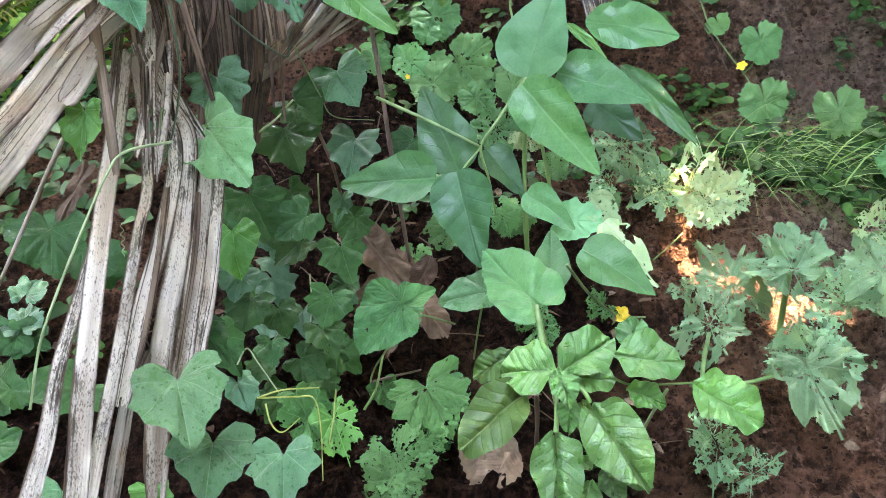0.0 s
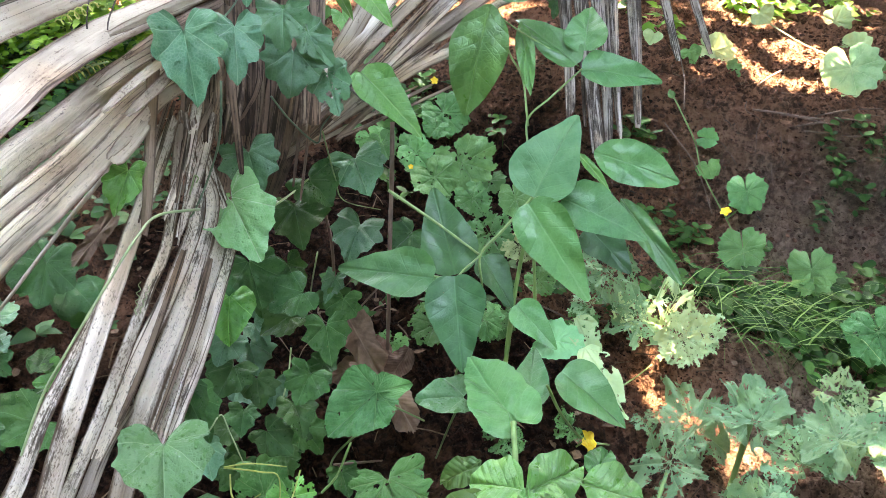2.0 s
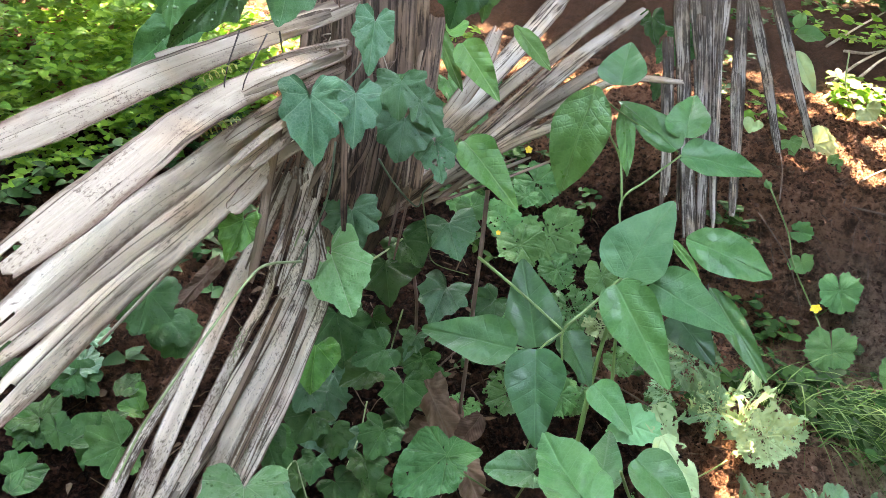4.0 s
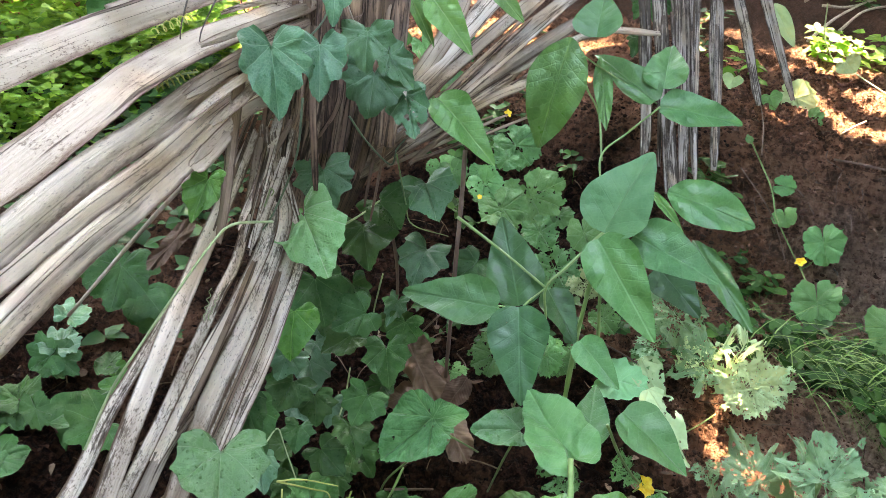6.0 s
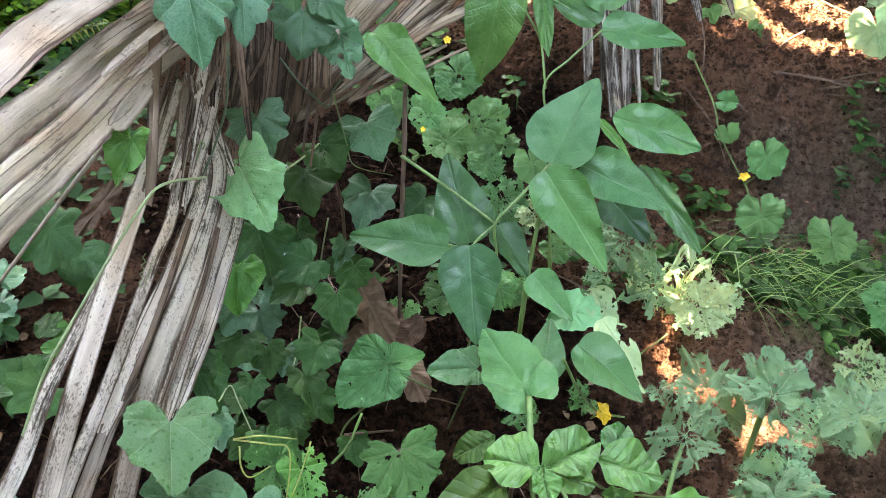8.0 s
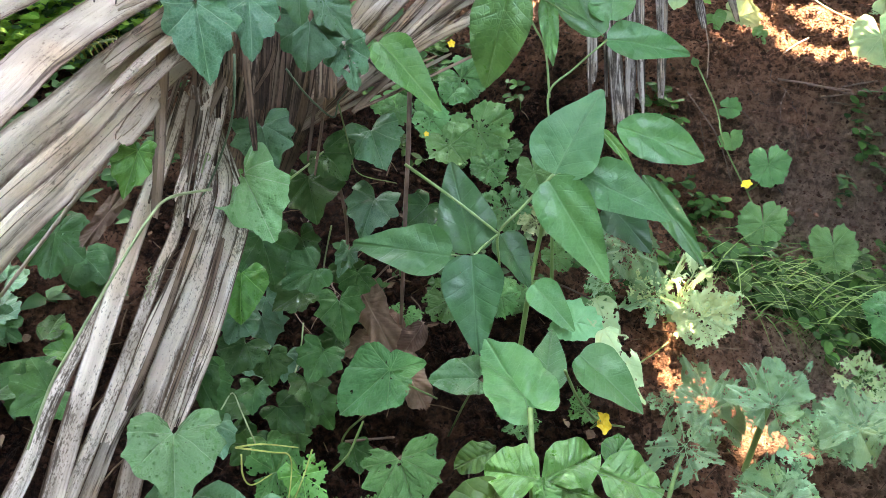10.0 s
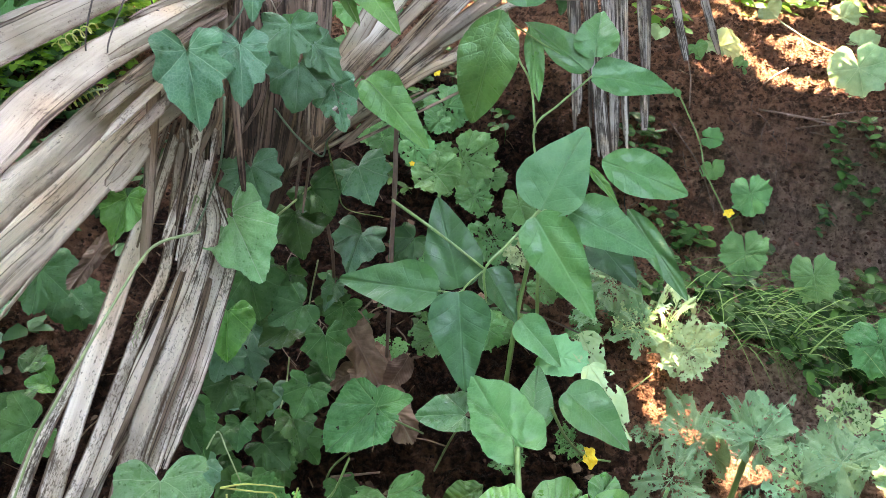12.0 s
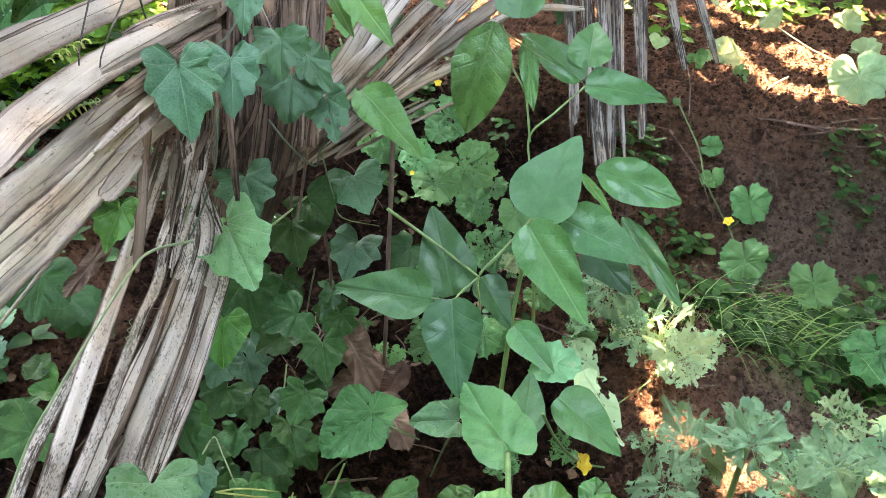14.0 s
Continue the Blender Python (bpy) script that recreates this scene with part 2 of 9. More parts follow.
def clod_material(name, a, b):
    m = Nodes(name)
    place = m.node("TexCoord").outputs["Object"]
    island = m.node("NewGeometry").outputs["Random Per Island"]
    base = m.mix(island, a, b)
    base = m.mix(m.span(m.noise(place, 120.0, 5.0), 0.4, 0.7, 0.0, 0.6), base, (0.03, 0.017, 0.012))
    m.set(Base_Color=base, Roughness=0.9)
    m.bsdf.inputs["Specular IOR Level"].default_value = 0.04
    m.bump(m.noise(place, 160.0), 0.7, 0.004)
    return m.mat


def weed_material(name, a, b, glow_share=0.35):
    m = Nodes(name)
    island = m.node("NewGeometry").outputs["Random Per Island"]
    place = m.node("TexCoord").outputs["Object"]
    base = m.mix(island, a, b)
    base = m.mix(m.span(m.noise(place, 70.0), 0.4, 0.7, 0.0, 0.4), base, a)
    m.set(Base_Color=base, Roughness=0.45)
    m.bsdf.inputs["Specular IOR Level"].default_value = 0.15
    m.bump(m.noise(place, 160.0), 0.3, 0.002)
    glow = m.node("BsdfTranslucent")
    m.put(glow.inputs[0], base)
    blend = m.node("MixShader")
    blend.inputs[0].default_value = glow_share
    m.put(blend.inputs[1], m.bsdf.outputs[0])
    m.put(blend.inputs[2], glow.outputs[0])
    m.put(m.out.inputs[0], blend.outputs[0])
    return m.mat


def petal_material():
    m = Nodes("petal")
    place = m.node("TexCoord").outputs["Object"]
    base = m.mix(m.span(m.noise(place, 120.0), 0.4, 0.6), (0.85, 0.52, 0.02), (0.90, 0.65, 0.06))
    m.set(Base_Color=base, Roughness=0.5)
    return m.mat


def water_material():
    m = Nodes("water_drop")
    m.set(Base_Color=(0.95, 1.0, 0.97, 1.0), Roughness=0.03, Transmission_Weight=1.0, IOR=1.33)
    return m.mat


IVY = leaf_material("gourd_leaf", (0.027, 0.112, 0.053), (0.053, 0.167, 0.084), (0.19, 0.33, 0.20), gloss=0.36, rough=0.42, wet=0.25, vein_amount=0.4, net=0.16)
# Darkened copy of the gourd leaf; deep shade is put into its colour.
IVY_DARK = leaf_material("gourd_leaf_shaded", (0.011, 0.058, 0.016), (0.030, 0.105, 0.031), (0.075, 0.19, 0.07), gloss=0.13, rough=0.36, wet=0.6, vein_amount=0.45)
IVY_LIGHT = leaf_material("gourd_leaf_young", (0.040, 0.165, 0.040), (0.070, 0.240, 0.056), (0.17, 0.42, 0.11), yellow=0.12, gloss=0.25, rough=0.3, wet=0.25)
BEAN = leaf_material("bean_leaf", (0.029, 0.127, 0.043), (0.052, 0.180, 0.063), (0.12, 0.29, 0.12), veins="pinnate", rough=0.38, lateral=6.5, vein_amount=0.3, relief=0.4, quilt=0.15, gloss=0.42, net=0.12)
BEAN_DARK = leaf_material("bean_leaf_dark", (0.014, 0.069, 0.025), (0.026, 0.103, 0.038), (0.06, 0.17, 0.07), veins="pinnate", rough=0.42, lateral=6.5, vein_amount=0.3, relief=0.4, quilt=0.15, gloss=0.42)
# Paler bean copy; reflected sky is painted into the blade colour.
BEAN_PALE = leaf_material("bean_leaf_pale", (0.080, 0.267, 0.107), (0.119, 0.335, 0.142), (0.19, 0.39, 0.18), veins="pinnate", rough=0.5, lateral=6.5, vein_amount=0.3, relief=0.4, quilt=0.15, gloss=0.32, net=0.12)
SHOOT = leaf_material("shoot_leaf", (0.046, 0.182, 0.040), (0.076, 0.245, 0.060), (0.15, 0.34, 0.10), veins="pinnate", rough=0.40, lateral=9.0, relief=0.5, quilt=0.2, gloss=0.4, net=0.14)
# Copy for one trailing leaf; the light it catches is in its colour.
IVY_BRIGHT = leaf_material("gourd_leaf_bright", (0.106, 0.321, 0.139), (0.164, 0.418, 0.200), (0.27, 0.48, 0.25), gloss=0.3, rough=0.3, quilt=0.4, relief=0.45, wet=0.3, net=0.16)
IVY_PALE = leaf_material("gourd_leaf_pale", (0.060, 0.193, 0.086), (0.093, 0.258, 0.123), (0.20, 0.40, 0.19), gloss=0.3, rough=0.3, quilt=0.4, relief=0.45, wet=0.5, net=0.16)
VEINED = leaf_material("veined_leaf", (0.032, 0.150, 0.034), (0.060, 0.215, 0.054), (0.10, 0.26, 0.07), veins="pinnate", rough=0.36, lateral=8.0, relief=0.5, quilt=0.3, glow_share=0.10, gloss=0.55, vein_amount=0.4, net=0.22)
SPINACH = leaf_material("amaranth_leaf", (0.040, 0.195, 0.042), (0.088, 0.300, 0.074), (0.19, 0.40, 0.12), veins="pinnate", lateral=8.0, yellow=0.06, relief=0.7, quilt=0.5, gloss=0.85, rough=0.32, vein_amount=0.45, net=0.15)
SPINACH_DARK = leaf_material("amaranth_leaf_old", (0.045, 0.130, 0.030), (0.085, 0.190, 0.045), (0.16, 0.28, 0.09), veins="pinnate", rough=0.4, lateral=8.0, yellow=0.2, relief=0.6, quilt=0.7, gloss=0.4)
MELON = leaf_material("melon_leaf", (0.049, 0.183, 0.058), (0.086, 0.260, 0.090), (0.16, 0.33, 0.13), rough=0.45, lateral=6.0, quilt=0.7, relief=0.8, vein_amount=0.7, gloss=0.28, net=0.16)
MELON_DARK = leaf_material("melon_leaf_dark", (0.024, 0.121, 0.035), (0.049, 0.186, 0.058), (0.12, 0.25, 0.09), rough=0.45, lateral=6.0, quilt=0.7, relief=0.8, vein_amount=0.7, gloss=0.28, net=0.16)
SQUASH = leaf_material("squash_leaf", (0.110, 0.244, 0.125), (0.182, 0.349, 0.182), (0.27, 0.42, 0.23), rough=0.5, lateral=6.0, gloss=0.2, quilt=0.4, relief=0.6, yellow=0.18, vein_amount=0.6, net=0.15)
# Pale green copy; on the lacy leaves sunlight is put into the colour.
SQUASH_PALE = leaf_material("squash_leaf_pale", (0.215, 0.345, 0.165), (0.310, 0.450, 0.232), (0.28, 0.38, 0.18), rough=0.55, lateral=6.0, gloss=0.1, yellow=0.4, quilt=0.25, relief=0.5)
DRY = dry_material("bleached_palm", (0.48, 0.41, 0.32), (0.31, 0.25, 0.19), (0.060, 0.041, 0.030), 0.12, 0.8, 0.03)
DRY_PALE = dry_material("pale_palm", (0.88, 0.775, 0.62), (0.64, 0.52, 0.39), (0.060, 0.040, 0.029), 0.08, 0.8)
DRY_BROWN = dry_material("brown_palm", (0.27, 0.195, 0.14), (0.14, 0.094, 0.066), (0.028, 0.019, 0.014), 0.55)
STUMP = dry_material("stump_fibre", (0.20, 0.130, 0.090), (0.082, 0.053, 0.037), (0.018, 0.012, 0.009), 0.65)
DRY_GREY = dry_material("grey_palm", (0.52, 0.45, 0.37), (0.24, 0.19, 0.15), (0.030, 0.021, 0.015), 0.55)
DRY_WORN = dry_material("worn_palm", (0.90, 0.81, 0.68), (0.50, 0.39, 0.295), (0.045, 0.030, 0.021), 0.34, 0.95, 0.09)
STALK = dry_material("weathered_stalk", (0.46, 0.40, 0.335), (0.22, 0.178, 0.142), (0.024, 0.018, 0.014), 0.8, 0.8)
HUSK = leaf_material("dead_leaf", (0.100, 0.062, 0.040), (0.215, 0.145, 0.095), (0.25, 0.175, 0.12), veins="pinnate", rough=0.75, glow_share=0.08, lateral=14.0)
STEM_GREEN = stalk_material("green_stem", (0.095, 0.190, 0.050), (0.160, 0.270, 0.080))
STEM_DARK = stalk_material("vine_stem", (0.040, 0.085, 0.040), (0.075, 0.130, 0.065))
STEM_YELLOW = stalk_material("tendril", (0.30, 0.36, 0.07), (0.42, 0.44, 0.12))
STEM_PALE = stalk_material("pale_stem", (0.15, 0.225, 0.09), (0.25, 0.33, 0.15))
STEM_BROWN = stalk_material("woody_stem", (0.085, 0.050, 0.035), (0.16, 0.095, 0.065), 0.75)
STEM_BLACK = stalk_material("dead_twig", (0.030, 0.025, 0.022), (0.07, 0.058, 0.05), 0.8)
STEM_DRY = stalk_material("dry_rib", (0.24, 0.185, 0.13), (0.40, 0.33, 0.25), 0.8)
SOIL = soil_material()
# Crumbs of the bed, darkened so the plants' shade is in their colour.
CLOD = clod_material("clod", (0.006, 0.003, 0.002), (0.055, 0.027, 0.018))
CLOD_DRY = clod_material("dry_clod", (0.026, 0.012, 0.008), (0.150, 0.072, 0.048))
LITTER = clod_material("litter", (0.08, 0.048, 0.032), (0.21, 0.145, 0.095))
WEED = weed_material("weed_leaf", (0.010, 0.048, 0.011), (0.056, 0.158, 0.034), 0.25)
# Weed copy with the shade it stands in put into its green.
WEED_SHADE = weed_material("shaded_weed_leaf", (0.010, 0.045, 0.012), (0.036, 0.115, 0.030), 0.2)
# Bush and terrace copy, brightened so sunlight is in the colour.
WEED_SUN = weed_material("sunlit_leaf", (0.070, 0.210, 0.030), (0.240, 0.430, 0.060), 0.45)
GRASS = weed_material("grass_blade", (0.085, 0.190, 0.048), (0.270, 0.410, 0.145))
CANOPY = weed_material("tree_leaf", (0.018, 0.050, 0.014), (0.045, 0.100, 0.028), 0.05)
BARK = stalk_material("bark", (0.10, 0.075, 0.055), (0.20, 0.155, 0.12), 0.9)
PETAL = petal_material()
WATER = water_material()


# ---- building ----
def part(name, bm, material, parent=None, label=""):
    """Links a bmesh as one mesh object, under a thing or a part if given."""
    me = bpy.data.meshes.new(name)
    bm.to_mesh(me)
    bm.free()
    for poly in me.polygons:
        poly.use_smooth = True
    me.materials.append(material)
    ob = new(name, me)
    ob.parent = parent
    return tagged(ob, label)


def thing(name, label, category, at=(0, 0, 0), group=""):
    """An empty at the base of a thing; its parts are given in world places and stay there."""
    ob = new(name)
    ob.location = at
    ob.empty_display_size = 0.02
    return tagged(ob, label, category, group)


def under(ob, parent):
    """Puts a part built in world places under its thing without moving it."""
    ob.parent = parent
    ob.matrix_parent_inverse = Matrix.Translation(parent.location).inverted()
    return ob


def smooth(x):
    x = min(1.0, max(0.0, x))
    return x * x * (3 - 2 * x)


def fbm(x, y, z=0.0):
    return noise.noise((x, y, z)) + 0.5 * noise.noise((2.1 * x, 2.1 * y, z + 3)) + 0.25 * noise.noise((4.3 * x, 4.3 * y, z + 7))


def ground_z(x, y, rough=True):
    """The garden's ground: a hollow before a bank, and a terrace behind it."""
    z = -0.13 - 0.13 * smooth((x - 0.25) / 0.7) - 0.10 * smooth((-x - 0.35) / 0.5)
    bank = smooth((y - 2.15 - 0.25 * smooth(-x)) / 0.62)
    z += bank * (0.20 + 0.17 * smooth((x - 0.1) / 0.7))
    z += 0.02 * max(0.0, y - 3.2) * (1 if y < 30 else 0)
    if rough:
        near = 1.0 / (1.0 + max(0.0, abs(x) - 3) + max(0.0, abs(y - 2) - 3))
        z += near * (0.020 * fbm(3.1 * x, 3.1 * y) + 0.024 * fbm(12 * x, 12 * y, 2.0) + 0.015 * noise.noise((37 * x, 37 * y, 1.0)) + 0.034 * abs(noise.noise((43 * x + 0.3, 43 * y + 0.4, 5.0))) + 0.011 * noise.noise((71 * x + 28 * y, 71 * y - 28 * x, 3.0)))
    return z


OUTLINES = {   # half outlines of the blades: across (half widths) and along; the stalk joins at 0, 0
    "ivy": ((0.0, 0.03), (0.14, -0.14), (0.42, -0.26), (0.80, -0.20), (0.86, -0.03), (0.79, 0.11), (1.0, 0.33), (0.77, 0.44), (0.70, 0.63), (0.41, 0.70), (0.25, 0.88), (0.0, 1.0)),
    "heart": ((0.0, 0.02), (0.30, -0.16), (0.66, -0.14), (0.94, 0.05), (1.0, 0.26), (0.86, 0.50), (0.58, 0.74), (0.26, 0.91), (0.0, 1.0)),
    "bean": ((0.0, 0.0), (0.40, 0.0), (0.80, 0.09), (0.98, 0.22), (0.97, 0.34), (0.80, 0.52), (0.52, 0.73), (0.22, 0.92), (0.0, 1.0)),
    "long": ((0.0, 0.0), (0.40, 0.06), (0.80, 0.20), (1.0, 0.38), (0.94, 0.55), (0.68, 0.75), (0.30, 0.92), (0.0, 1.0)),
    "spinach": ((0.0, 0.0), (0.22, 0.05), (0.66, 0.16), (0.97, 0.34), (1.0, 0.52), (0.84, 0.72), (0.50, 0.90), (0.14, 0.985), (0.0, 1.0)),
    "round": ((0.0, 0.0), (0.03, -0.42), (0.12, -0.72), (0.46, -0.80), (0.72, -0.52), (0.92, -0.38), (0.92, -0.14), (1.0, 0.08), (0.90, 0.30), (0.88, 0.56), (0.64, 0.70), (0.52, 0.92), (0.24, 0.90), (0.0, 1.0)),
    "lobed": ((0.0, 0.03), (0.20, -0.34), (0.52, -0.40), (0.74, -0.22), (0.98, -0.12), (1.0, 0.16), (0.76, 0.28), (0.80, 0.58), (0.56, 0.74), (0.34, 0.70), (0.20, 0.92), (0.0, 1.0)),
    "dead": ((0.0, 0.0), (0.5, 0.02), (0.9, 0.16), (1.0, 0.40), (0.8, 0.62), (0.9, 0.82), (0.4, 0.94), (0.0, 1.0)),
}
CENTRES = {"ivy": 0.12, "heart": 0.14, "bean": 0.36, "long": 0.42, "spinach": 0.45, "round": 0.10, "lobed": 0.10, "dead": 0.45}
leaf_count = 0


def leaf(plant, name, kind, material, base, tip, width, face, holes=0.0, cup=0.20, droop=0.16, ruffle=0.045, tooth=0.02, label="", drops=0, quilt=0.022):
    """One leaf blade from its stalk to its tip, facing along face; holes: the share that has been eaten away."""
    global leaf_count
    leaf_count += 1
    rnd = random.Random(leaf_count * 7 + 1)
    base, tip, face = Vector(base), Vector(tip), Vector(face)
    length = (tip - base).length
    y = (tip - base) / length
    x = y.cross(face).normalized()
    z = x.cross(y)
    half = OUTLINES[kind]
    calm = 0.35 if kind in ("bean", "long") else 0.6 if kind == "spinach" else 1.0      # smooth entire margins
    tooth *= calm * calm
    cup *= 1.5 if calm < 0.5 else 1.0
    ruffle *= calm if calm < 0.5 else 1.6 if kind == "round" else 1.0
    if kind in ("ivy", "heart"):
        tooth *= 0.45
    fine = (tip - base).length > 0.045
    around = (76 if fine else 48) if holes == 0 else 150
    rings = (16 if kind == "spinach" else 10 if fine else 7) if holes == 0 else 32
    palmate = kind in ("ivy", "heart", "round", "lobed")
    path = [(a * (1 + calm * rnd.uniform(-0.08, 0.06)), b + calm * rnd.uniform(-0.02, 0.02) * (0 < b < 1)) for a, b in half]
    other = [(-a * (1 + calm * rnd.uniform(-0.10, 0.08)), b + calm * rnd.uniform(-0.02, 0.02) * (0 < b < 1)) for a, b in half]
    loop = path + other[-2:0:-1]
    n = len(loop)
    rim = []
    for k in range(around):
        s = k * n / around
        i, f = int(s) % n, s - int(s)
        p0, p1, p2, p3 = loop[(i - 1) % n], loop[i], loop[(i + 1) % n], loop[(i + 2) % n]
        soft = []
        for c in (0, 1):
            curve = 0.5 * (2 * p1[c] + (p2[c] - p0[c]) * f + (2 * p0[c] - 5 * p1[c] + 4 * p2[c] - p3[c]) * f * f + (3 * p1[c] - p0[c] - 3 * p2[c] + p3[c]) * f ** 3)
            straight = p1[c] + (p2[c] - p1[c]) * f
            soft.append(curve if calm < 1 else 0.5 * curve + 0.5 * straight if kind == "ivy" else 0.7 * curve + 0.3 * straight)
        rim.append((soft[0] * 0.5 * width / length, soft[1]))
    mid = CENTRES[kind]
    phase, twist = rnd.uniform(0, 6.28), rnd.uniform(-0.16, 0.16)
    waves = rnd.choice((3, 4, 5))
    wide = 0.5 * width / length
    lift = rnd.uniform(-0.5, 0.5) * ruffle

    def at(u, v, s, k):
        ang = 6.2832 * k / around
        h = cup * abs(u) - droop * v * v + twist * u * v
        h += ruffle * s * s * (math.sin(waves * ang + phase) + 0.6 * math.sin((waves * 2 + 1) * ang + 2 * phase))
        h += quilt * math.sin((9 if quilt < 0.03 else 30) * v - 6 * abs(u) / max(wide, 0.1)) * min(1, abs(u) / wide * 2) * (1 - s * 0.5) + lift * v
        if palmate:      # the blade sinks along its main veins and rises between them
            far, turn = math.hypot(u, v), math.atan2(u, v) / 0.78
            off = abs(turn - round(turn)) * far
            h += (0.045 if kind == "round" else 0.028) * (1 - math.exp(-(off / 0.045) ** 2)) * min(1.0, far * 5)
        elif kind == "spinach":
            h += 0.8 * quilt * abs(math.sin(3.1416 * 8.0 * (v - 0.55 * abs(u) ** 0.8))) * min(1.0, abs(u) / wide * 4) - 0.05 * math.exp(-(u / 0.03) ** 2)
        h += calm * 0.09 * noise.noise((u * 2.6 + phase, v * 2.6, twist * 9)) + calm * 0.035 * noise.noise((u * 8 + phase, v * 8, twist * 5))
        return base + (x * u + y * v + z * h) * length

    bm = bmesh.new()
    layer = bm.loops.layers.uv.new("UVMap")
    flat = {}
    first = bm.verts.new(at(0, mid, 0, 0))
    flat[first] = (0.0, mid)
    rows = []
    for r in range(1, rings + 1):
        s = (r / rings) ** 0.85
        ring = []
        for k, (a, b) in enumerate(rim):
            jag = 1 + (rnd.uniform(-tooth, tooth) * 2 + tooth * (k % 2) if r == rings else 0)
            u, v = a * s * jag, mid + (b - mid) * s * jag
            vert = bm.verts.new(at(u, v, s, k))
            flat[vert] = (u, v)
            ring.append(vert)
        rows.append(ring)
    for k in range(around):
        bm.faces.new((first, rows[0][k], rows[0][(k + 1) % around]))
        for a, b in zip(rows, rows[1:]):
            bm.faces.new((a[k], b[k], b[(k + 1) % around], a[(k + 1) % around]))
    for f in bm.faces:
        for lp in f.loops:
            lp[layer].uv = flat[lp.vert]
    if holes:
        spots = list(bm.faces)
        us = np.array([sum(flat[v][0] for v in f.verts) / len(f.verts) for f in spots])
        vs = np.array([sum(flat[v][1] for v in f.verts) / len(f.verts) for f in spots])
        rib = np.arctan2(us, vs) / 0.78
        soft_part = np.abs(rib - np.round(rib)) * np.hypot(us, vs) > 0.012
        eaten, goal = np.zeros(len(spots), bool), 0.8 * holes * len(spots)
        bites = rnd.randint(4, 7) if holes > 0.2 else 0
        while eaten.sum() < goal:
            if bites:
                bites -= 1
                cu, cv = rim[rnd.randrange(around)]
                r = rnd.uniform(0.06, 0.17)
            elif rnd.random() < 0.2:
                cu, cv = rim[rnd.randrange(around)]
                r = rnd.uniform(0.04, 0.13)
            else:
                k = rnd.randrange(len(spots))
                cu, cv = us[k], vs[k]
                r = rnd.uniform(0.009, 0.030) * (1 + 1.6 * (rnd.random() < 0.14))
            k, turn = rnd.uniform(0.5, 1.0), rnd.uniform(0, 3.14)
            du, dv = (us - cu) * math.cos(turn) + (vs - cv) * math.sin(turn), ((vs - cv) * math.cos(turn) - (us - cu) * math.sin(turn)) / k
            wave = 1 + 0.3 * np.sin(3 * np.arctan2(du, dv) + turn * 5)
            eaten |= (du * du + dv * dv < (r * wave) ** 2) & soft_part
            goal -= 0.8
        gone = {f for f, e in zip(spots, eaten) if e}
        gone = list(gone)
        bmesh.ops.delete(bm, geom=gone, context="FACES")
    ob = under(part(name, bm, material, None, label), plant)
    if drops:
        wet = bmesh.new()
        for _ in range(drops * 2 // 3):
            a, b = rim[rnd.randrange(around)]
            s = rnd.uniform(0.05, 0.95) ** 0.6
            u, v = a * s, mid + (b - mid) * s
            size = rnd.choice((0.0004, 0.0005, 0.0006, 0.0009)) * rnd.uniform(0.8, 1.2)
            bead(wet, at(u, v, s, 0) + z * size * 0.3, z, size)
        bead_ob = part("water_drops", wet, WATER, None, "clear beads of water")
        bead_ob["kind"] = "stuff"
        bead_ob.parent = ob
    return ob


def bead(bm, at, up, size):
    """A flattened drop."""
    turn = Vector(up).to_track_quat("Z", "Y").to_matrix()
    top = bm.verts.new(at + turn @ Vector((0, 0, size * 0.55)))
    low = [bm.verts.new(at + turn @ Vector((math.cos(a) * size, math.sin(a) * size, -size * 0.2))) for a in (0, 1.047, 2.094, 3.142, 4.189, 5.236)]
    high = [bm.verts.new(at + turn @ Vector((math.cos(a) * size * 0.72, math.sin(a) * size * 0.72, size * 0.35))) for a in (0, 1.047, 2.094, 3.142, 4.189, 5.236)]
    for i in range(6):
        j = (i + 1) % 6
        bm.faces.new((low[i], low[j], high[j], high[i]))
        bm.faces.new((high[i], high[j], top))
    bm.faces.new(low[::-1])


def glide(points, steps):
    """A smooth line through a few places."""
    pts = [Vector(p) for p in points]
    pts = [2 * pts[0] - pts[1]] + pts + [2 * pts[-1] - pts[-2]]
    out = []
    for i in range(1, len(pts) - 2):
        p0, p1, p2, p3 = pts[i - 1:i + 3]
        for k in range(steps):
            f = k / steps
            out.append(0.5 * (2 * p1 + (p2 - p0) * f + (2 * p0 - 5 * p1 + 4 * p2 - p3) * f * f + (3 * p1 - p0 - 3 * p2 + p3) * f ** 3))
    out.append(pts[-2])
    return out


def tube_into(bm, line, r0, r1, sides=7, wobble=0.0, rnd=None):
    rings = []
    for i, p in enumerate(line):
        d = (line[min(i + 1, len(line) - 1)] - line[max(i - 1, 0)]).normalized()
        a = d.cross(Vector((0.3, 0.2, 1.0)) if abs(d.z) < 0.9 else Vector((1, 0, 0))).normalized()
        b = d.cross(a)
        r = r0 + (r1 - r0) * i / max(1, len(line) - 1)
        if wobble:
            r *= 1 + wobble * rnd.uniform(-1, 1)
        rings.append([bm.verts.new(p + (a * math.cos(6.2832 * k / sides) + b * math.sin(6.2832 * k / sides)) * r) for k in range(sides)])
    for q, w in zip(rings, rings[1:]):
        for k in range(sides):
            bm.faces.new((q[k], q[(k + 1) % sides], w[(k + 1) % sides], w[k]))
    bm.faces.new(rings[0][::-1])
    bm.faces.new(rings[-1])


stem_count = 0


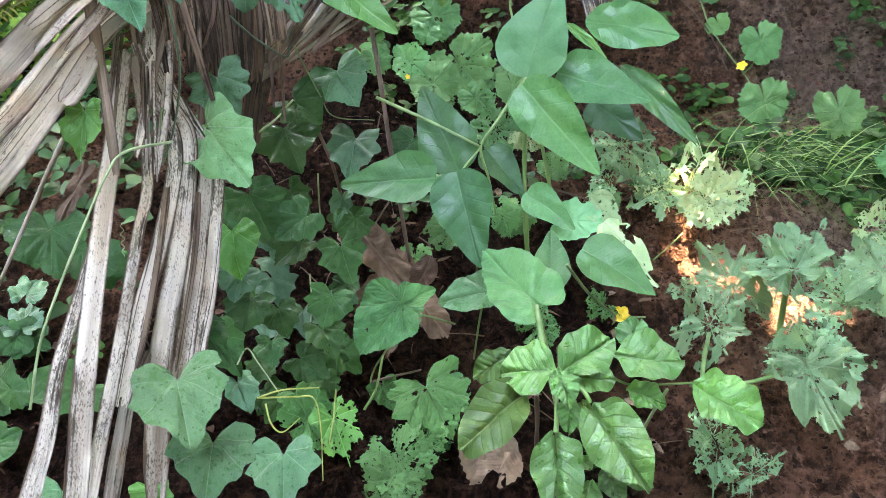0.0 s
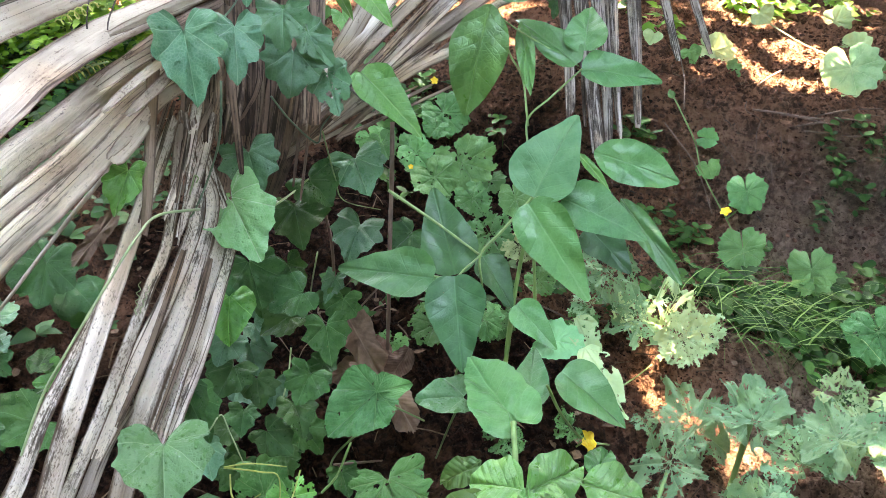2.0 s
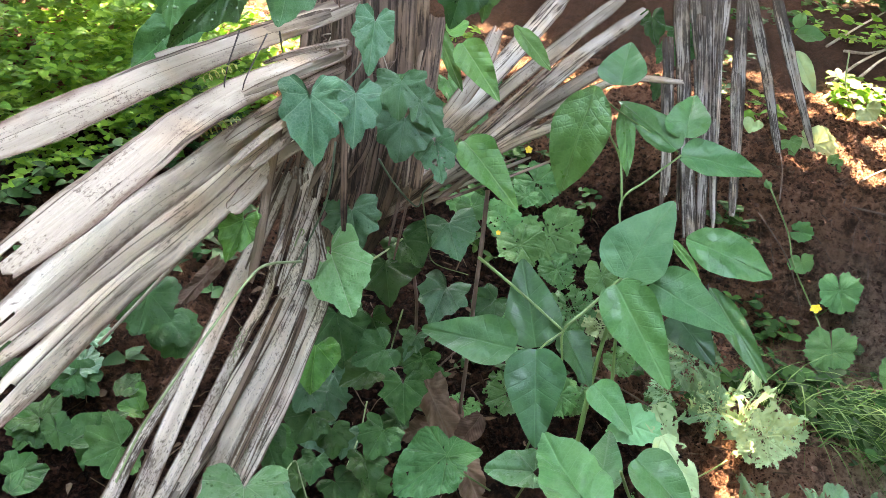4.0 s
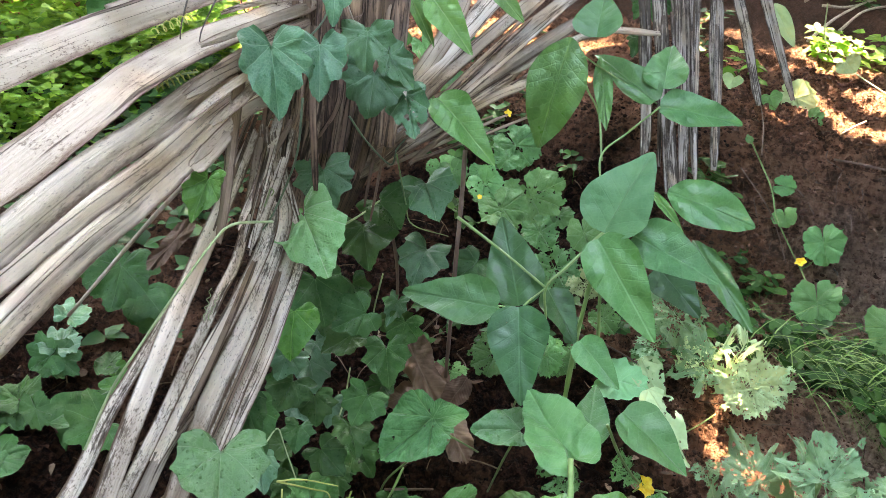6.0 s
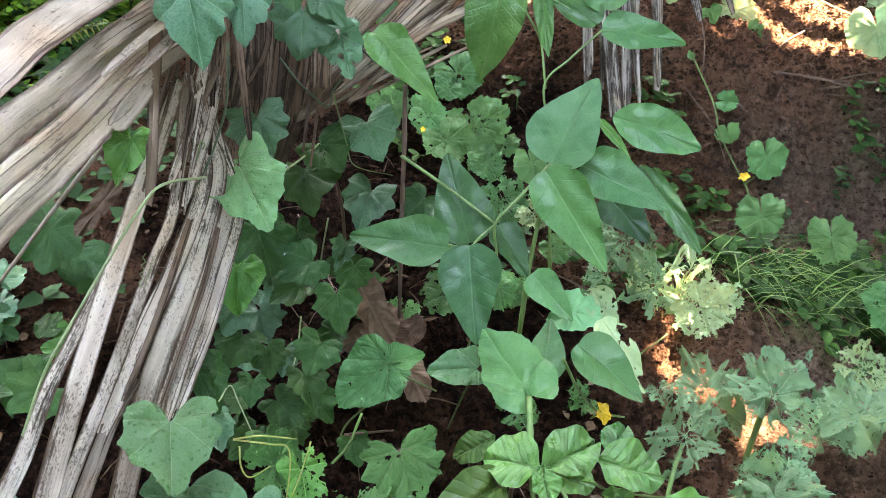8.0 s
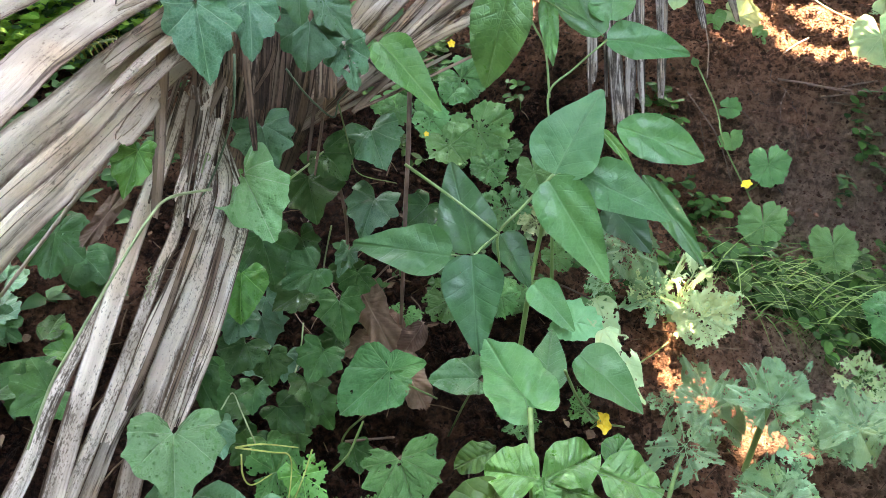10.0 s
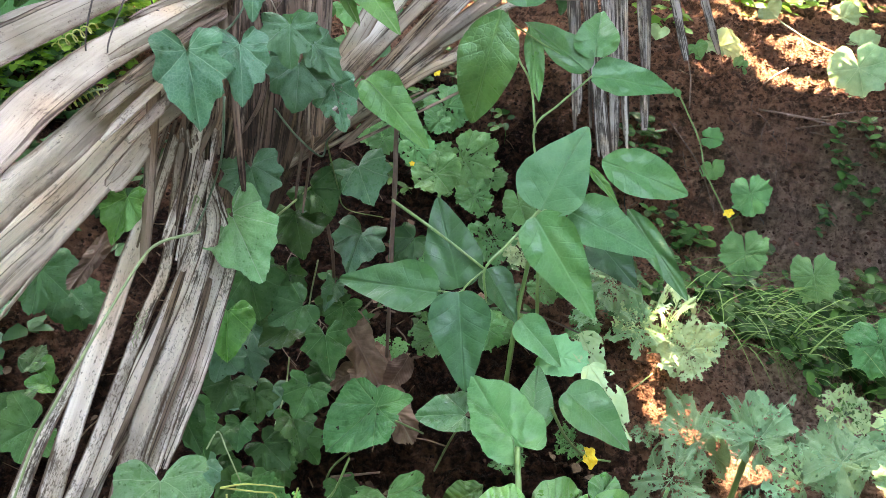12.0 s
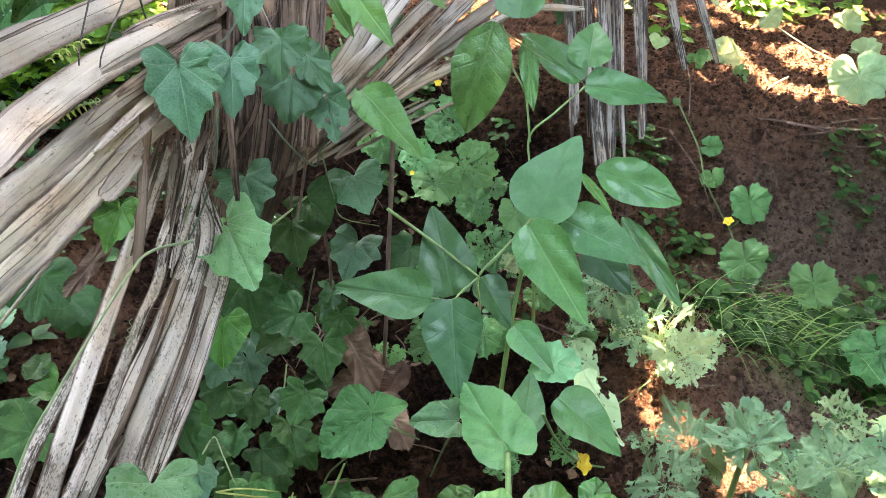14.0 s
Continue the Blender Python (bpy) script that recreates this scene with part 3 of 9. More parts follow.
def stem(plant, name, material, points, r0, r1, label=""):
    """A stalk, twig or tendril along a smooth line, with slight knots."""
    global stem_count
    stem_count += 1
    rnd = random.Random(stem_count)
    bm = bmesh.new()
    tube_into(bm, glide(points, 7), r0, r1, 7, 0.10, rnd)
    return under(part(name, bm, material, None, label), plant)


def curl(plant, material, a, b, turns, radius, thick):
    """A coiled tendril between two places."""
    a, b = Vector(a), Vector(b)
    d = (b - a).normalized()
    u = d.cross(Vector((0, 0, 1))).normalized()
    v = d.cross(u)
    n = int(turns * 10)
    line = [a.lerp(b, k / n) + (u * math.cos(k * 0.628) + v * math.sin(k * 0.628)) * radius * (0.5 + 0.5 * math.sin(3.14 * k / n)) for k in range(n + 1)]
    bm = bmesh.new()
    tube_into(bm, line, thick, thick * 0.6, 5)
    return under(part("tendril", bm, material), plant)


strip_count = 0


def strip(frond, material, points, w0, w1, face, fold=0.10, name="leaflet", ragged=0.5, label=""):
    """One pleated segment of a dead palm leaf: a folded, split and curling band with thickness."""
    global strip_count
    strip_count += 1
    rnd = random.Random(strip_count * 3 + 5)
    line = glide(points, 12)
    face = Vector(face)
    bm = bmesh.new()
    layer = bm.loops.layers.uv.new("UVMap")
    cross = (-0.5, -0.36, -0.2, -0.05, 0.05, 0.22, 0.38, 0.5)
    band = bm.loops.layers.uv.new("band")
    tops, bottoms, uv, rel = [], [], {}, {}
    run, total = 0.0, sum((b - a).length for a, b in zip(line, line[1:]))
    edge = [rnd.uniform(0, 9), rnd.uniform(0, 9)]
    fibre = rnd.uniform(0, 30)
    roof, ridge = fold * rnd.uniform(1.2, 2.6), rnd.uniform(-0.2, 0.2)
    for i, p in enumerate(line):
        if i:
            run += (p - line[i - 1]).length
        d = (line[min(i + 1, len(line) - 1)] - line[max(i - 1, 0)]).normalized()
        a = d.cross(face).normalized()
        n = a.cross(d)
        t = run / total
        w = (w0 + (w1 - w0) * t) * min(1.0, 0.7 + t * 4, 0.62 + (1 - t) * 4)
        curl = 0.12 * math.sin(2.2 * t + edge[0])
        top, bottom = [], []
        ends = 0.9 * w * (max(0.0, 1 - t * 9) - max(0.0, 1 - (1 - t) * 9))
        for c in cross:
            rag = 1 + ragged * (0.10 * noise.noise((run * 30, edge[0] if c < 0 else edge[1], 0)) + 0.09 * noise.noise((run * 9, edge[0] if c < 0 else edge[1], 4))) * (abs(c) > 0.3)
            h = roof * (0.25 - abs(c - ridge)) + 0.02 * math.sin(c * 9 + curl * 4) + 0.02 * noise.noise((c * 7, run * 5, edge[0])) + curl * c * abs(c)
            h += 0.02 * noise.noise((c * 16 + fibre, run * 3, 0))
            q = p + a * (c * w * rag) + n * (h * w) + d * (ends * (0.5 * noise.noise((c * 4, edge[1], 3.0 * (t > 0.5)))))
            v = bm.verts.new(q)
            uv[v], rel[v] = (c * w + fibre, run + fibre), (c, t)
            top.append(v)
            v = bm.verts.new(q - n * 0.0016)
            uv[v], rel[v] = (c * w + fibre, run + fibre), (c, t)
            bottom.append(v)
        tops.append(top)
        bottoms.append(bottom)
    m = len(cross)
    torn = rnd.randrange(2, m - 3)
    for i in range(len(line) - 1):
        for k in range(m - 1):
            if k == torn and ragged > 0.3 and i > len(line) * 0.94:
                continue
            bm.faces.new((tops[i][k], tops[i][k + 1], tops[i + 1][k + 1], tops[i + 1][k]))
            bm.faces.new((bottoms[i][k], bottoms[i + 1][k], bottoms[i + 1][k + 1], bottoms[i][k + 1]))
        for k in (0, m - 1):
            bm.faces.new((tops[i][k], bottoms[i][k], bottoms[i + 1][k], tops[i + 1][k]))
    for f in bm.faces:
        for lp in f.loops:
            lp[layer].uv = uv[lp.vert]
            lp[band].uv = rel[lp.vert]
    bm.normal_update()
    return under(part(name, bm, material, None, label), frond)


def flower(plant, at, face, size):
    """A five-petalled yellow gourd flower."""
    at, face = Vector(at), Vector(face).normalized()
    a = face.cross(Vector((0.2, 0.1, 1))).normalized()
    b = face.cross(a)
    bloom = thing("gourd_flower", "open yellow five-petalled gourd flower on a vine", "flower", at, "gourd flowers")
    for k in range(5):
        t = 6.2832 * k / 5
        out = a * math.cos(t) + b * math.sin(t)
        leaf(bloom, "petal", "spinach", PETAL, at, at + (out * 0.9 + face * 0.35) * size * 0.5, size * 0.42, face - out * 0.3, cup=0.2, droop=0.15, ruffle=0.05)
    bm = bmesh.new()
    for _ in range(9):
        bead(bm, at + face * size * 0.08 + (a * random.uniform(-1, 1) + b * random.uniform(-1, 1)) * size * 0.05, face, size * 0.05)
    under(part("stamen", bm, PETAL), bloom)
    bm = bmesh.new()
    tube_into(bm, glide((at - face * size * 0.5 + Vector((0, 0, -0.01)), at - face * size * 0.2, at), 4), size * 0.04, size * 0.08, 6)
    under(part("flower_stalk", bm, STEM_GREEN), bloom)
    return bloom


def scatter(name, label, category, material, spots, maker, parent=None):
    """One object of a kind that nobody could count."""
    bm = bmesh.new()
    for s in spots:
        maker(bm, *s)
    ob = part(name, bm, material, parent, label)
    return tagged(ob, label, category, kind="stuff")


def small_leaf(bm, at, out, up, length, width, cup=0.15):
    """A small pointed leaf of eight faces."""
    at, y = Vector(at), Vector(out).normalized()
    x = y.cross(Vector(up)).normalized()
    z = x.cross(y)
    spine = [bm.verts.new(at + (y * t - z * cup * t * t) * length) for t in (0, 0.33, 0.68, 1.0)]
    for sgn in (-1, 1):
        e1 = bm.verts.new(at + y * 0.28 * length + x * sgn * width * 0.5 + z * cup * 0.4 * width)
        e2 = bm.verts.new(at + y * 0.62 * length + x * sgn * width * 0.40 + z * (cup * 0.4 * width - cup * 0.38 * length))
        for f in ((spine[0], e1, spine[1]), (spine[1], e1, e2, spine[2]), (spine[2], e2, spine[3])):
            bm.faces.new(f if sgn > 0 else f[::-1])


def round_leaf(bm, at, out, up, length, width, cup=0.15):
    """A small rounded leaf with a shallow cup, on a thin stalk."""
    at, y = Vector(at), Vector(out).normalized()
    x = y.cross(Vector(up)).normalized()
    z = x.cross(y)
    mid = bm.verts.new(at + y * length * 0.45 - z * cup * length * 0.25)
    ring = []
    for k in range(10):
        a = 0.6283 * k
        p = at + y * length * (0.5 - 0.5 * math.cos(a)) * (1.0 if k else 1.5) + x * math.sin(a) * width * 0.5
        ring.append(bm.verts.new(p + z * cup * length * (0.35 * abs(math.sin(a)) - 0.4 * (0.5 - 0.5 * math.cos(a)) ** 2)))
    for k in range(10):
        bm.faces.new((mid, ring[k], ring[(k + 1) % 10]))
    side = x * length * 0.03
    foot = bm.verts.new(at - y * length * 0.9 - Vector((0, 0, length * 0.7)))
    bm.faces.new((foot, bm.verts.new(at - side), bm.verts.new(at + side)))


def lump(verts, faces, at, size, rnd):
    """A lump of earth added to plain lists."""
    n = len(verts)
    sx, sy, sz = (size * rnd.uniform(0.6, 1.3) for _ in range(3))
    for a, b, c in ((0, 0, -1), (0.9, 0, -0.3), (0.28, 0.85, -0.3), (-0.72, 0.53, -0.3), (-0.72, -0.53, -0.3), (0.28, -0.85, -0.3),
                    (0.72, 0.53, 0.4), (-0.28, 0.85, 0.4), (-0.9, 0, 0.4), (-0.28, -0.85, 0.4), (0.72, -0.53, 0.4), (0, 0, 0.85)):
        j = rnd.uniform(0.75, 1.2)
        verts.append((at[0] + a * sx * j, at[1] + b * sy * j, at[2] + c * sz * 0.7 * j))
    for f in ((0, 2, 1), (0, 3, 2), (0, 4, 3), (0, 5, 4), (0, 1, 5), (1, 2, 6), (2, 3, 7), (3, 4, 8), (4, 5, 9), (5, 1, 10),
              (6, 2, 7), (7, 3, 8), (8, 4, 9), (9, 5, 10), (10, 1, 6), (11, 6, 7), (11, 7, 8), (11, 8, 9), (11, 9, 10), (11, 10, 6)):
        faces.append(tuple(n + i for i in f))


def plain(name, verts, faces, material, label="", category="", kind="", soft=True):
    me = bpy.data.meshes.new(name)
    me.from_pydata(verts, [], faces)
    me.materials.append(material)
    for poly in me.polygons:
        poly.use_smooth = soft
    return tagged(new(name, me), label, category, "", kind)


# ---- the ground ----
def axis(near0, near1, step, far):
    vals, g = [], step
    x = near0
    while x > -far:
        g *= 1.3
        x -= g
        vals.insert(0, x)
    count = round((near1 - near0) / step)
    vals += [near0 + i * (near1 - near0) / count for i in range(count + 1)]
    g, x = step, near1
    while x < far:
        g *= 1.3
        x += g
        vals.append(x)
    return vals


xs, ys = axis(-1.6, 2.2, 0.010, 300.0), axis(0.5, 3.9, 0.010, 300.0)
ground_verts = [(x, y, ground_z(x, y)) for y in ys for x in xs]
w = len(xs)
ground_faces = [(j * w + i, j * w + i + 1, (j + 1) * w + i + 1, (j + 1) * w + i) for j in range(len(ys) - 1) for i in range(w - 1)]
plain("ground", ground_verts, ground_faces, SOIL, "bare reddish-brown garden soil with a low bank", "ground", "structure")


# ---- dead palm leaves ----
fan_l = thing("dead_palm_leaf", "bleached grey dead palm leaf with long split segments, hanging outward", "dead palm leaf", (-0.419, 0.394, 0.588), "dead palm leaves")
strip(fan_l, DRY, ((-0.314, 1.094, 0.836), (-0.396, 0.723, 0.823), (-0.402, 0.575, 0.827), (-0.413, 0.437, 0.827)), 0.0273, 0.0348, (0.354, -0.988, 0.336), fold=0.13, name="segment")
strip(fan_l, DRY, ((-0.322, 1.086, 0.773), (-0.334, 0.904, 0.787), (-0.349, 0.754, 0.794), (-0.354, 0.636, 0.795), (-0.353, 0.549, 0.790), (-0.373, 0.387, 0.761)), 0.0380, 0.0431, (0.234, -0.837, 0.746), fold=0.13, name="segment")
strip(fan_l, DRY_PALE, ((-0.316, 1.038, 0.735), (-0.328, 0.878, 0.746), (-0.344, 0.757, 0.743), (-0.357, 0.654, 0.732), (-0.368, 0.555, 0.726), (-0.388, 0.382, 0.698)), 0.0299, 0.0350, (0.357, -0.854, 0.572), fold=0.13, name="segment")
strip(fan_l, DRY_PALE, ((-0.317, 0.988, 0.714), (-0.335, 0.856, 0.712), (-0.351, 0.778, 0.702), (-0.365, 0.672, 0.686), (-0.385, 0.569, 0.674), (-0.413, 0.408, 0.647)), 0.0218, 0.0249, (0.307, -0.671, 0.716), fold=0.13, name="segment")
strip(fan_l, DRY_PALE, ((-0.314, 0.954, 0.698), (-0.326, 0.848, 0.699), (-0.336, 0.794, 0.690), (-0.355, 0.708, 0.668), (-0.371, 0.637, 0.650), (-0.391, 0.565, 0.632), (-0.419, 0.394, 0.588)), 0.0242, 0.0394, (0.221, -0.880, 0.698), fold=0.13, name="segment")
strip(fan_l, DRY, ((-0.319, 0.998, 0.748), (-0.322, 0.882, 0.752), (-0.333, 0.777, 0.755), (-0.338, 0.705, 0.754)), 0.0216, 0.0131, (0.582, -0.785, 0.490), fold=0.13, name="segment")
strip(fan_l, DRY, ((-0.302, 0.915, 0.693), (-0.312, 0.827, 0.704), (-0.324, 0.772, 0.693), (-0.336, 0.714, 0.677)), 0.0180, 0.0116, (0.583, -1.019, 0.382), fold=0.13, name="segment")
strip(fan_l, DRY, ((-0.312, 1.029, 0.776), (-0.318, 0.894, 0.789), (-0.324, 0.792, 0.798), (-0.332, 0.734, 0.800)), 0.0160, 0.0087, (0.494, -0.902, 0.272), fold=0.13, name="segment")
strip(fan_l, DRY_BROWN, ((-0.306, 1.019, 0.762), (-0.312, 0.895, 0.773), (-0.317, 0.802, 0.776), (-0.323, 0.741, 0.774)), 0.0145, 0.0078, (0.366, -0.668, 0.504), fold=0.13, name="segment")
strip(fan_l, DRY, ((-0.305, 0.978, 0.735), (-0.309, 0.844, 0.748), (-0.316, 0.748, 0.748), (-0.321, 0.674, 0.743)), 0.0142, 0.0075, (0.279, -1.000, 0.349), fold=0.13, name="segment")
strip(fan_l, DRY, ((-0.300, 0.957, 0.721), (-0.301, 0.836, 0.736), (-0.309, 0.771, 0.729), (-0.317, 0.719, 0.722)), 0.0183, 0.0102, (0.536, -0.843, 0.747), fold=0.13, name="segment")
strip(fan_l, DRY, ((-0.308, 1.039, 0.792), (-0.316, 0.930, 0.808), (-0.327, 0.852, 0.816), (-0.331, 0.784, 0.822)), 0.0116, 0.0057, (0.117, -0.989, 0.238), fold=0.13, name="segment")
strip(fan_l, DRY_PALE, ((-0.321, 0.771, 0.692), (-0.328, 0.739, 0.679), (-0.335, 0.710, 0.670)), 0.0195, 0.0197, (0.305, -0.978, 0.494), fold=0.13, name="segment")
strip(fan_l, DRY_GREY, ((-0.317, 0.972, 0.843), (-0.383, 0.840, 0.825), (-0.425, 0.721, 0.825)), 0.0145, 0.0141, (0.332, -0.965, 0.186), fold=0.13, name="segment")
fan_d = thing("dead_palm_leaf", "weathered dead palm leaf with pale striped segments reaching the ground", "dead palm leaf", (-0.353, 0.591, 0.156), "dead palm leaves")
strip(fan_d, DRY_BROWN, ((-0.330, 0.836, 0.755), (-0.320, 0.787, 0.697), (-0.308, 0.728, 0.626), (-0.310, 0.711, 0.581)), 0.0153, 0.0105, (0.099, -0.592, 0.511), fold=0.24, name="segment")
strip(fan_d, DRY_WORN, ((-0.310, 0.919, 0.663), (-0.307, 0.852, 0.615), (-0.308, 0.765, 0.572)), 0.0147, 0.0086, (0.300, -0.861, 0.626), fold=0.24, name="segment")
strip(fan_d, DRY_WORN, ((-0.297, 0.929, 0.641), (-0.298, 0.872, 0.590), (-0.302, 0.788, 0.534)), 0.0163, 0.0102, (0.072, -0.895, 0.447), fold=0.24, name="segment")
strip(fan_d, DRY_WORN, ((-0.318, 0.851, 0.663), (-0.332, 0.790, 0.595), (-0.342, 0.749, 0.552), (-0.359, 0.673, 0.465), (-0.376, 0.596, 0.373), (-0.389, 0.534, 0.292), (-0.402, 0.472, 0.211)), 0.0186, 0.0290, (0.457, -0.536, 0.729), fold=0.24, name="segment")
strip(fan_d, DRY_WORN, ((-0.360, 0.712, 0.500), (-0.380, 0.641, 0.443), (-0.393, 0.594, 0.405), (-0.404, 0.549, 0.358), (-0.415, 0.511, 0.325), (-0.432, 0.449, 0.273)), 0.0098, 0.0238, (0.656, -0.692, 0.569), fold=0.24, name="segment")
strip(fan_d, DRY_WORN, ((-0.314, 0.856, 0.654), (-0.315, 0.827, 0.580), (-0.319, 0.792, 0.515), (-0.330, 0.749, 0.474), (-0.352, 0.658, 0.381), (-0.371, 0.586, 0.312), (-0.382, 0.543, 0.270), (-0.395, 0.490, 0.217)), 0.0125, 0.0183, (0.434, -0.672, 0.777), fold=0.24, name="segment")
strip(fan_d, DRY_WORN, ((-0.318, 0.880, 0.659), (-0.310, 0.872, 0.594), (-0.302, 0.865, 0.526), (-0.318, 0.797, 0.452), (-0.341, 0.719, 0.389), (-0.355, 0.663, 0.339), (-0.364, 0.629, 0.306)), 0.0165, 0.0259, (0.304, -0.716, 0.756), fold=0.24, name="segment")
strip(fan_d, DRY_WORN, ((-0.310, 0.886, 0.648), (-0.300, 0.885, 0.580), (-0.290, 0.886, 0.522), (-0.304, 0.819, 0.435), (-0.322, 0.748, 0.363), (-0.335, 0.694, 0.305), (-0.344, 0.644, 0.235), (-0.353, 0.591, 0.156)), 0.0193, 0.0343, (0.570, -0.787, 0.705), fold=0.24, name="segment")
strip(fan_d, DRY_WORN, ((-0.306, 0.898, 0.627), (-0.292, 0.902, 0.546), (-0.281, 0.903, 0.485), (-0.292, 0.848, 0.414), (-0.309, 0.778, 0.335), (-0.321, 0.728, 0.281), (-0.329, 0.690, 0.235)), 0.0157, 0.0282, (0.490, -0.886, 0.491), fold=0.24, name="segment")
strip(fan_d, DRY_WORN, ((-0.302, 0.904, 0.593), (-0.286, 0.914, 0.522), (-0.275, 0.915, 0.460), (-0.283, 0.871, 0.397), (-0.296, 0.812, 0.326), (-0.309, 0.763, 0.278), (-0.318, 0.725, 0.240)), 0.0135, 0.0245, (0.218, -0.945, 0.790), fold=0.24, name="segment")
strip(fan_d, DRY_GREY, ((-0.344, 0.697, 0.333), (-0.358, 0.653, 0.310), (-0.371, 0.604, 0.263), (-0.381, 0.563, 0.220), (-0.394, 0.509, 0.162)), 0.0161, 0.0206, (0.572, -0.660, 0.657), fold=0.24, name="segment")
strip(fan_d, DRY_BROWN, ((-0.306, 0.816, 0.498), (-0.317, 0.770, 0.445), (-0.332, 0.707, 0.381), (-0.346, 0.656, 0.335)), 0.0093, 0.0077, (0.177, -0.798, 0.544), fold=0.24, name="segment")
strip(fan_d, DRY_BROWN, ((-0.285, 0.855, 0.463), (-0.295, 0.807, 0.398), (-0.311, 0.741, 0.329), (-0.321, 0.701, 0.288)), 0.0084, 0.0069, (0.314, -0.666, 0.637), fold=0.24, name="segment")
strip(fan_d, DRY_GREY, ((-0.315, 0.964, 0.702), (-0.314, 0.927, 0.663), (-0.312, 0.895, 0.632)), 0.0084, 0.0058, (0.322, -0.817, 0.406), fold=0.24, name="segment")
strip(fan_d, DRY_BROWN, ((-0.309, 0.861, 0.645), (-0.306, 0.825, 0.608), (-0.303, 0.794, 0.579)), 0.0065, 0.0045, (0.145, -0.773, 0.694), fold=0.24, name="segment")
strip(fan_d, DRY_BROWN, ((-0.312, 0.959, 0.706), (-0.326, 0.910, 0.648), (-0.335, 0.869, 0.603)), 0.0067, 0.0046, (0.398, -0.755, 0.366), fold=0.24, name="segment")
strip(fan_d, DRY_BROWN, ((-0.315, 0.848, 0.687), (-0.325, 0.794, 0.623), (-0.332, 0.750, 0.572)), 0.0045, 0.0030, (0.320, -0.667, 0.832), fold=0.24, name="segment")
strip(fan_d, DRY_BROWN, ((-0.322, 0.882, 0.709), (-0.333, 0.830, 0.647), (-0.341, 0.786, 0.598)), 0.0065, 0.0045, (0.238, -0.680, 0.658), fold=0.24, name="segment")
strip(fan_d, DRY_BROWN, ((-0.292, 0.914, 0.660), (-0.308, 0.869, 0.610), (-0.319, 0.831, 0.569)), 0.0083, 0.0058, (0.505, -0.933, 0.698), fold=0.24, name="segment")
strip(fan_d, DRY_BROWN, ((-0.304, 0.957, 0.658), (-0.314, 0.906, 0.598), (-0.321, 0.863, 0.550)), 0.0044, 0.0030, (0.458, -0.839, 0.424), fold=0.24, name="segment")
strip(fan_d, DRY_WORN, ((-0.307, 0.863, 0.639), (-0.307, 0.818, 0.587), (-0.306, 0.779, 0.547)), 0.0088, 0.0060, (0.147, -0.937, 0.463), fold=0.24, name="segment")
strip(fan_d, DRY_WORN, ((-0.296, 0.864, 0.644), (-0.297, 0.812, 0.583), (-0.295, 0.769, 0.535)), 0.0050, 0.0034, (0.117, -0.752, 0.475), fold=0.24, name="segment")
fan_r = thing("dead_palm_leaf", "dry grey palm leaf fanned out behind the green shoots", "dead palm leaf", (-0.264, 1.184, 0.482), "dead palm leaves")
strip(fan_r, DRY_GREY, ((-0.270, 1.146, 0.527), (-0.178, 1.379, 0.618), (-0.101, 1.555, 0.716), (-0.041, 1.720, 0.795)), 0.0321, 0.0444, (-0.158, -0.892, 0.148), fold=0.2, name="segment")
strip(fan_r, DRY_GREY, ((-0.275, 1.134, 0.505), (-0.160, 1.322, 0.553), (-0.029, 1.555, 0.660), (0.130, 1.785, 0.775)), 0.0240, 0.0311, (-0.132, -1.052, 0.326), fold=0.2, name="segment")
strip(fan_r, DRY, ((-0.264, 1.131, 0.498), (-0.144, 1.349, 0.557), (-0.049, 1.499, 0.604), (0.079, 1.667, 0.676)), 0.0240, 0.0303, (-0.171, -0.986, 0.340), fold=0.2, name="segment")
strip(fan_r, DRY, ((-0.255, 1.138, 0.487), (-0.147, 1.331, 0.525), (-0.069, 1.447, 0.554), (-0.005, 1.510, 0.573)), 0.0242, 0.0250, (0.169, -0.918, 0.639), fold=0.2, name="segment")
strip(fan_r, DRY, ((-0.277, 1.136, 0.530), (-0.219, 1.293, 0.574), (-0.169, 1.426, 0.660), (-0.154, 1.557, 0.729)), 0.0318, 0.0342, (0.186, -0.851, 0.436), fold=0.2, name="segment")
strip(fan_r, DRY, ((-0.237, 1.208, 0.528), (-0.125, 1.448, 0.629), (-0.021, 1.651, 0.708), (0.080, 1.841, 0.782)), 0.0216, 0.0321, (-0.017, -0.849, 0.414), fold=0.2, name="segment")
strip(fan_r, DRY, ((-0.166, 1.350, 0.564), (-0.027, 1.520, 0.596), (0.108, 1.657, 0.651), (0.249, 1.780, 0.639)), 0.0196, 0.0150, (0.167, -0.876, 0.464), fold=0.2, name="segment")
strip(fan_r, DRY_GREY, ((-0.239, 1.189, 0.494), (-0.140, 1.339, 0.539), (-0.045, 1.489, 0.585)), 0.0199, 0.0190, (-0.024, -0.801, 0.438), fold=0.2, name="segment")
strip(fan_r, DRY_BROWN, ((-0.172, 1.191, 0.505), (-0.067, 1.345, 0.515), (0.056, 1.517, 0.532)), 0.0057, 0.0047, (0.004, -1.029, 0.579), fold=0.2, name="segment")
strip(fan_r, DRY_BROWN, ((-0.264, 1.184, 0.482), (-0.192, 1.354, 0.526), (-0.106, 1.543, 0.581)), 0.0076, 0.0062, (-0.088, -1.013, 0.312), fold=0.2, name="segment")
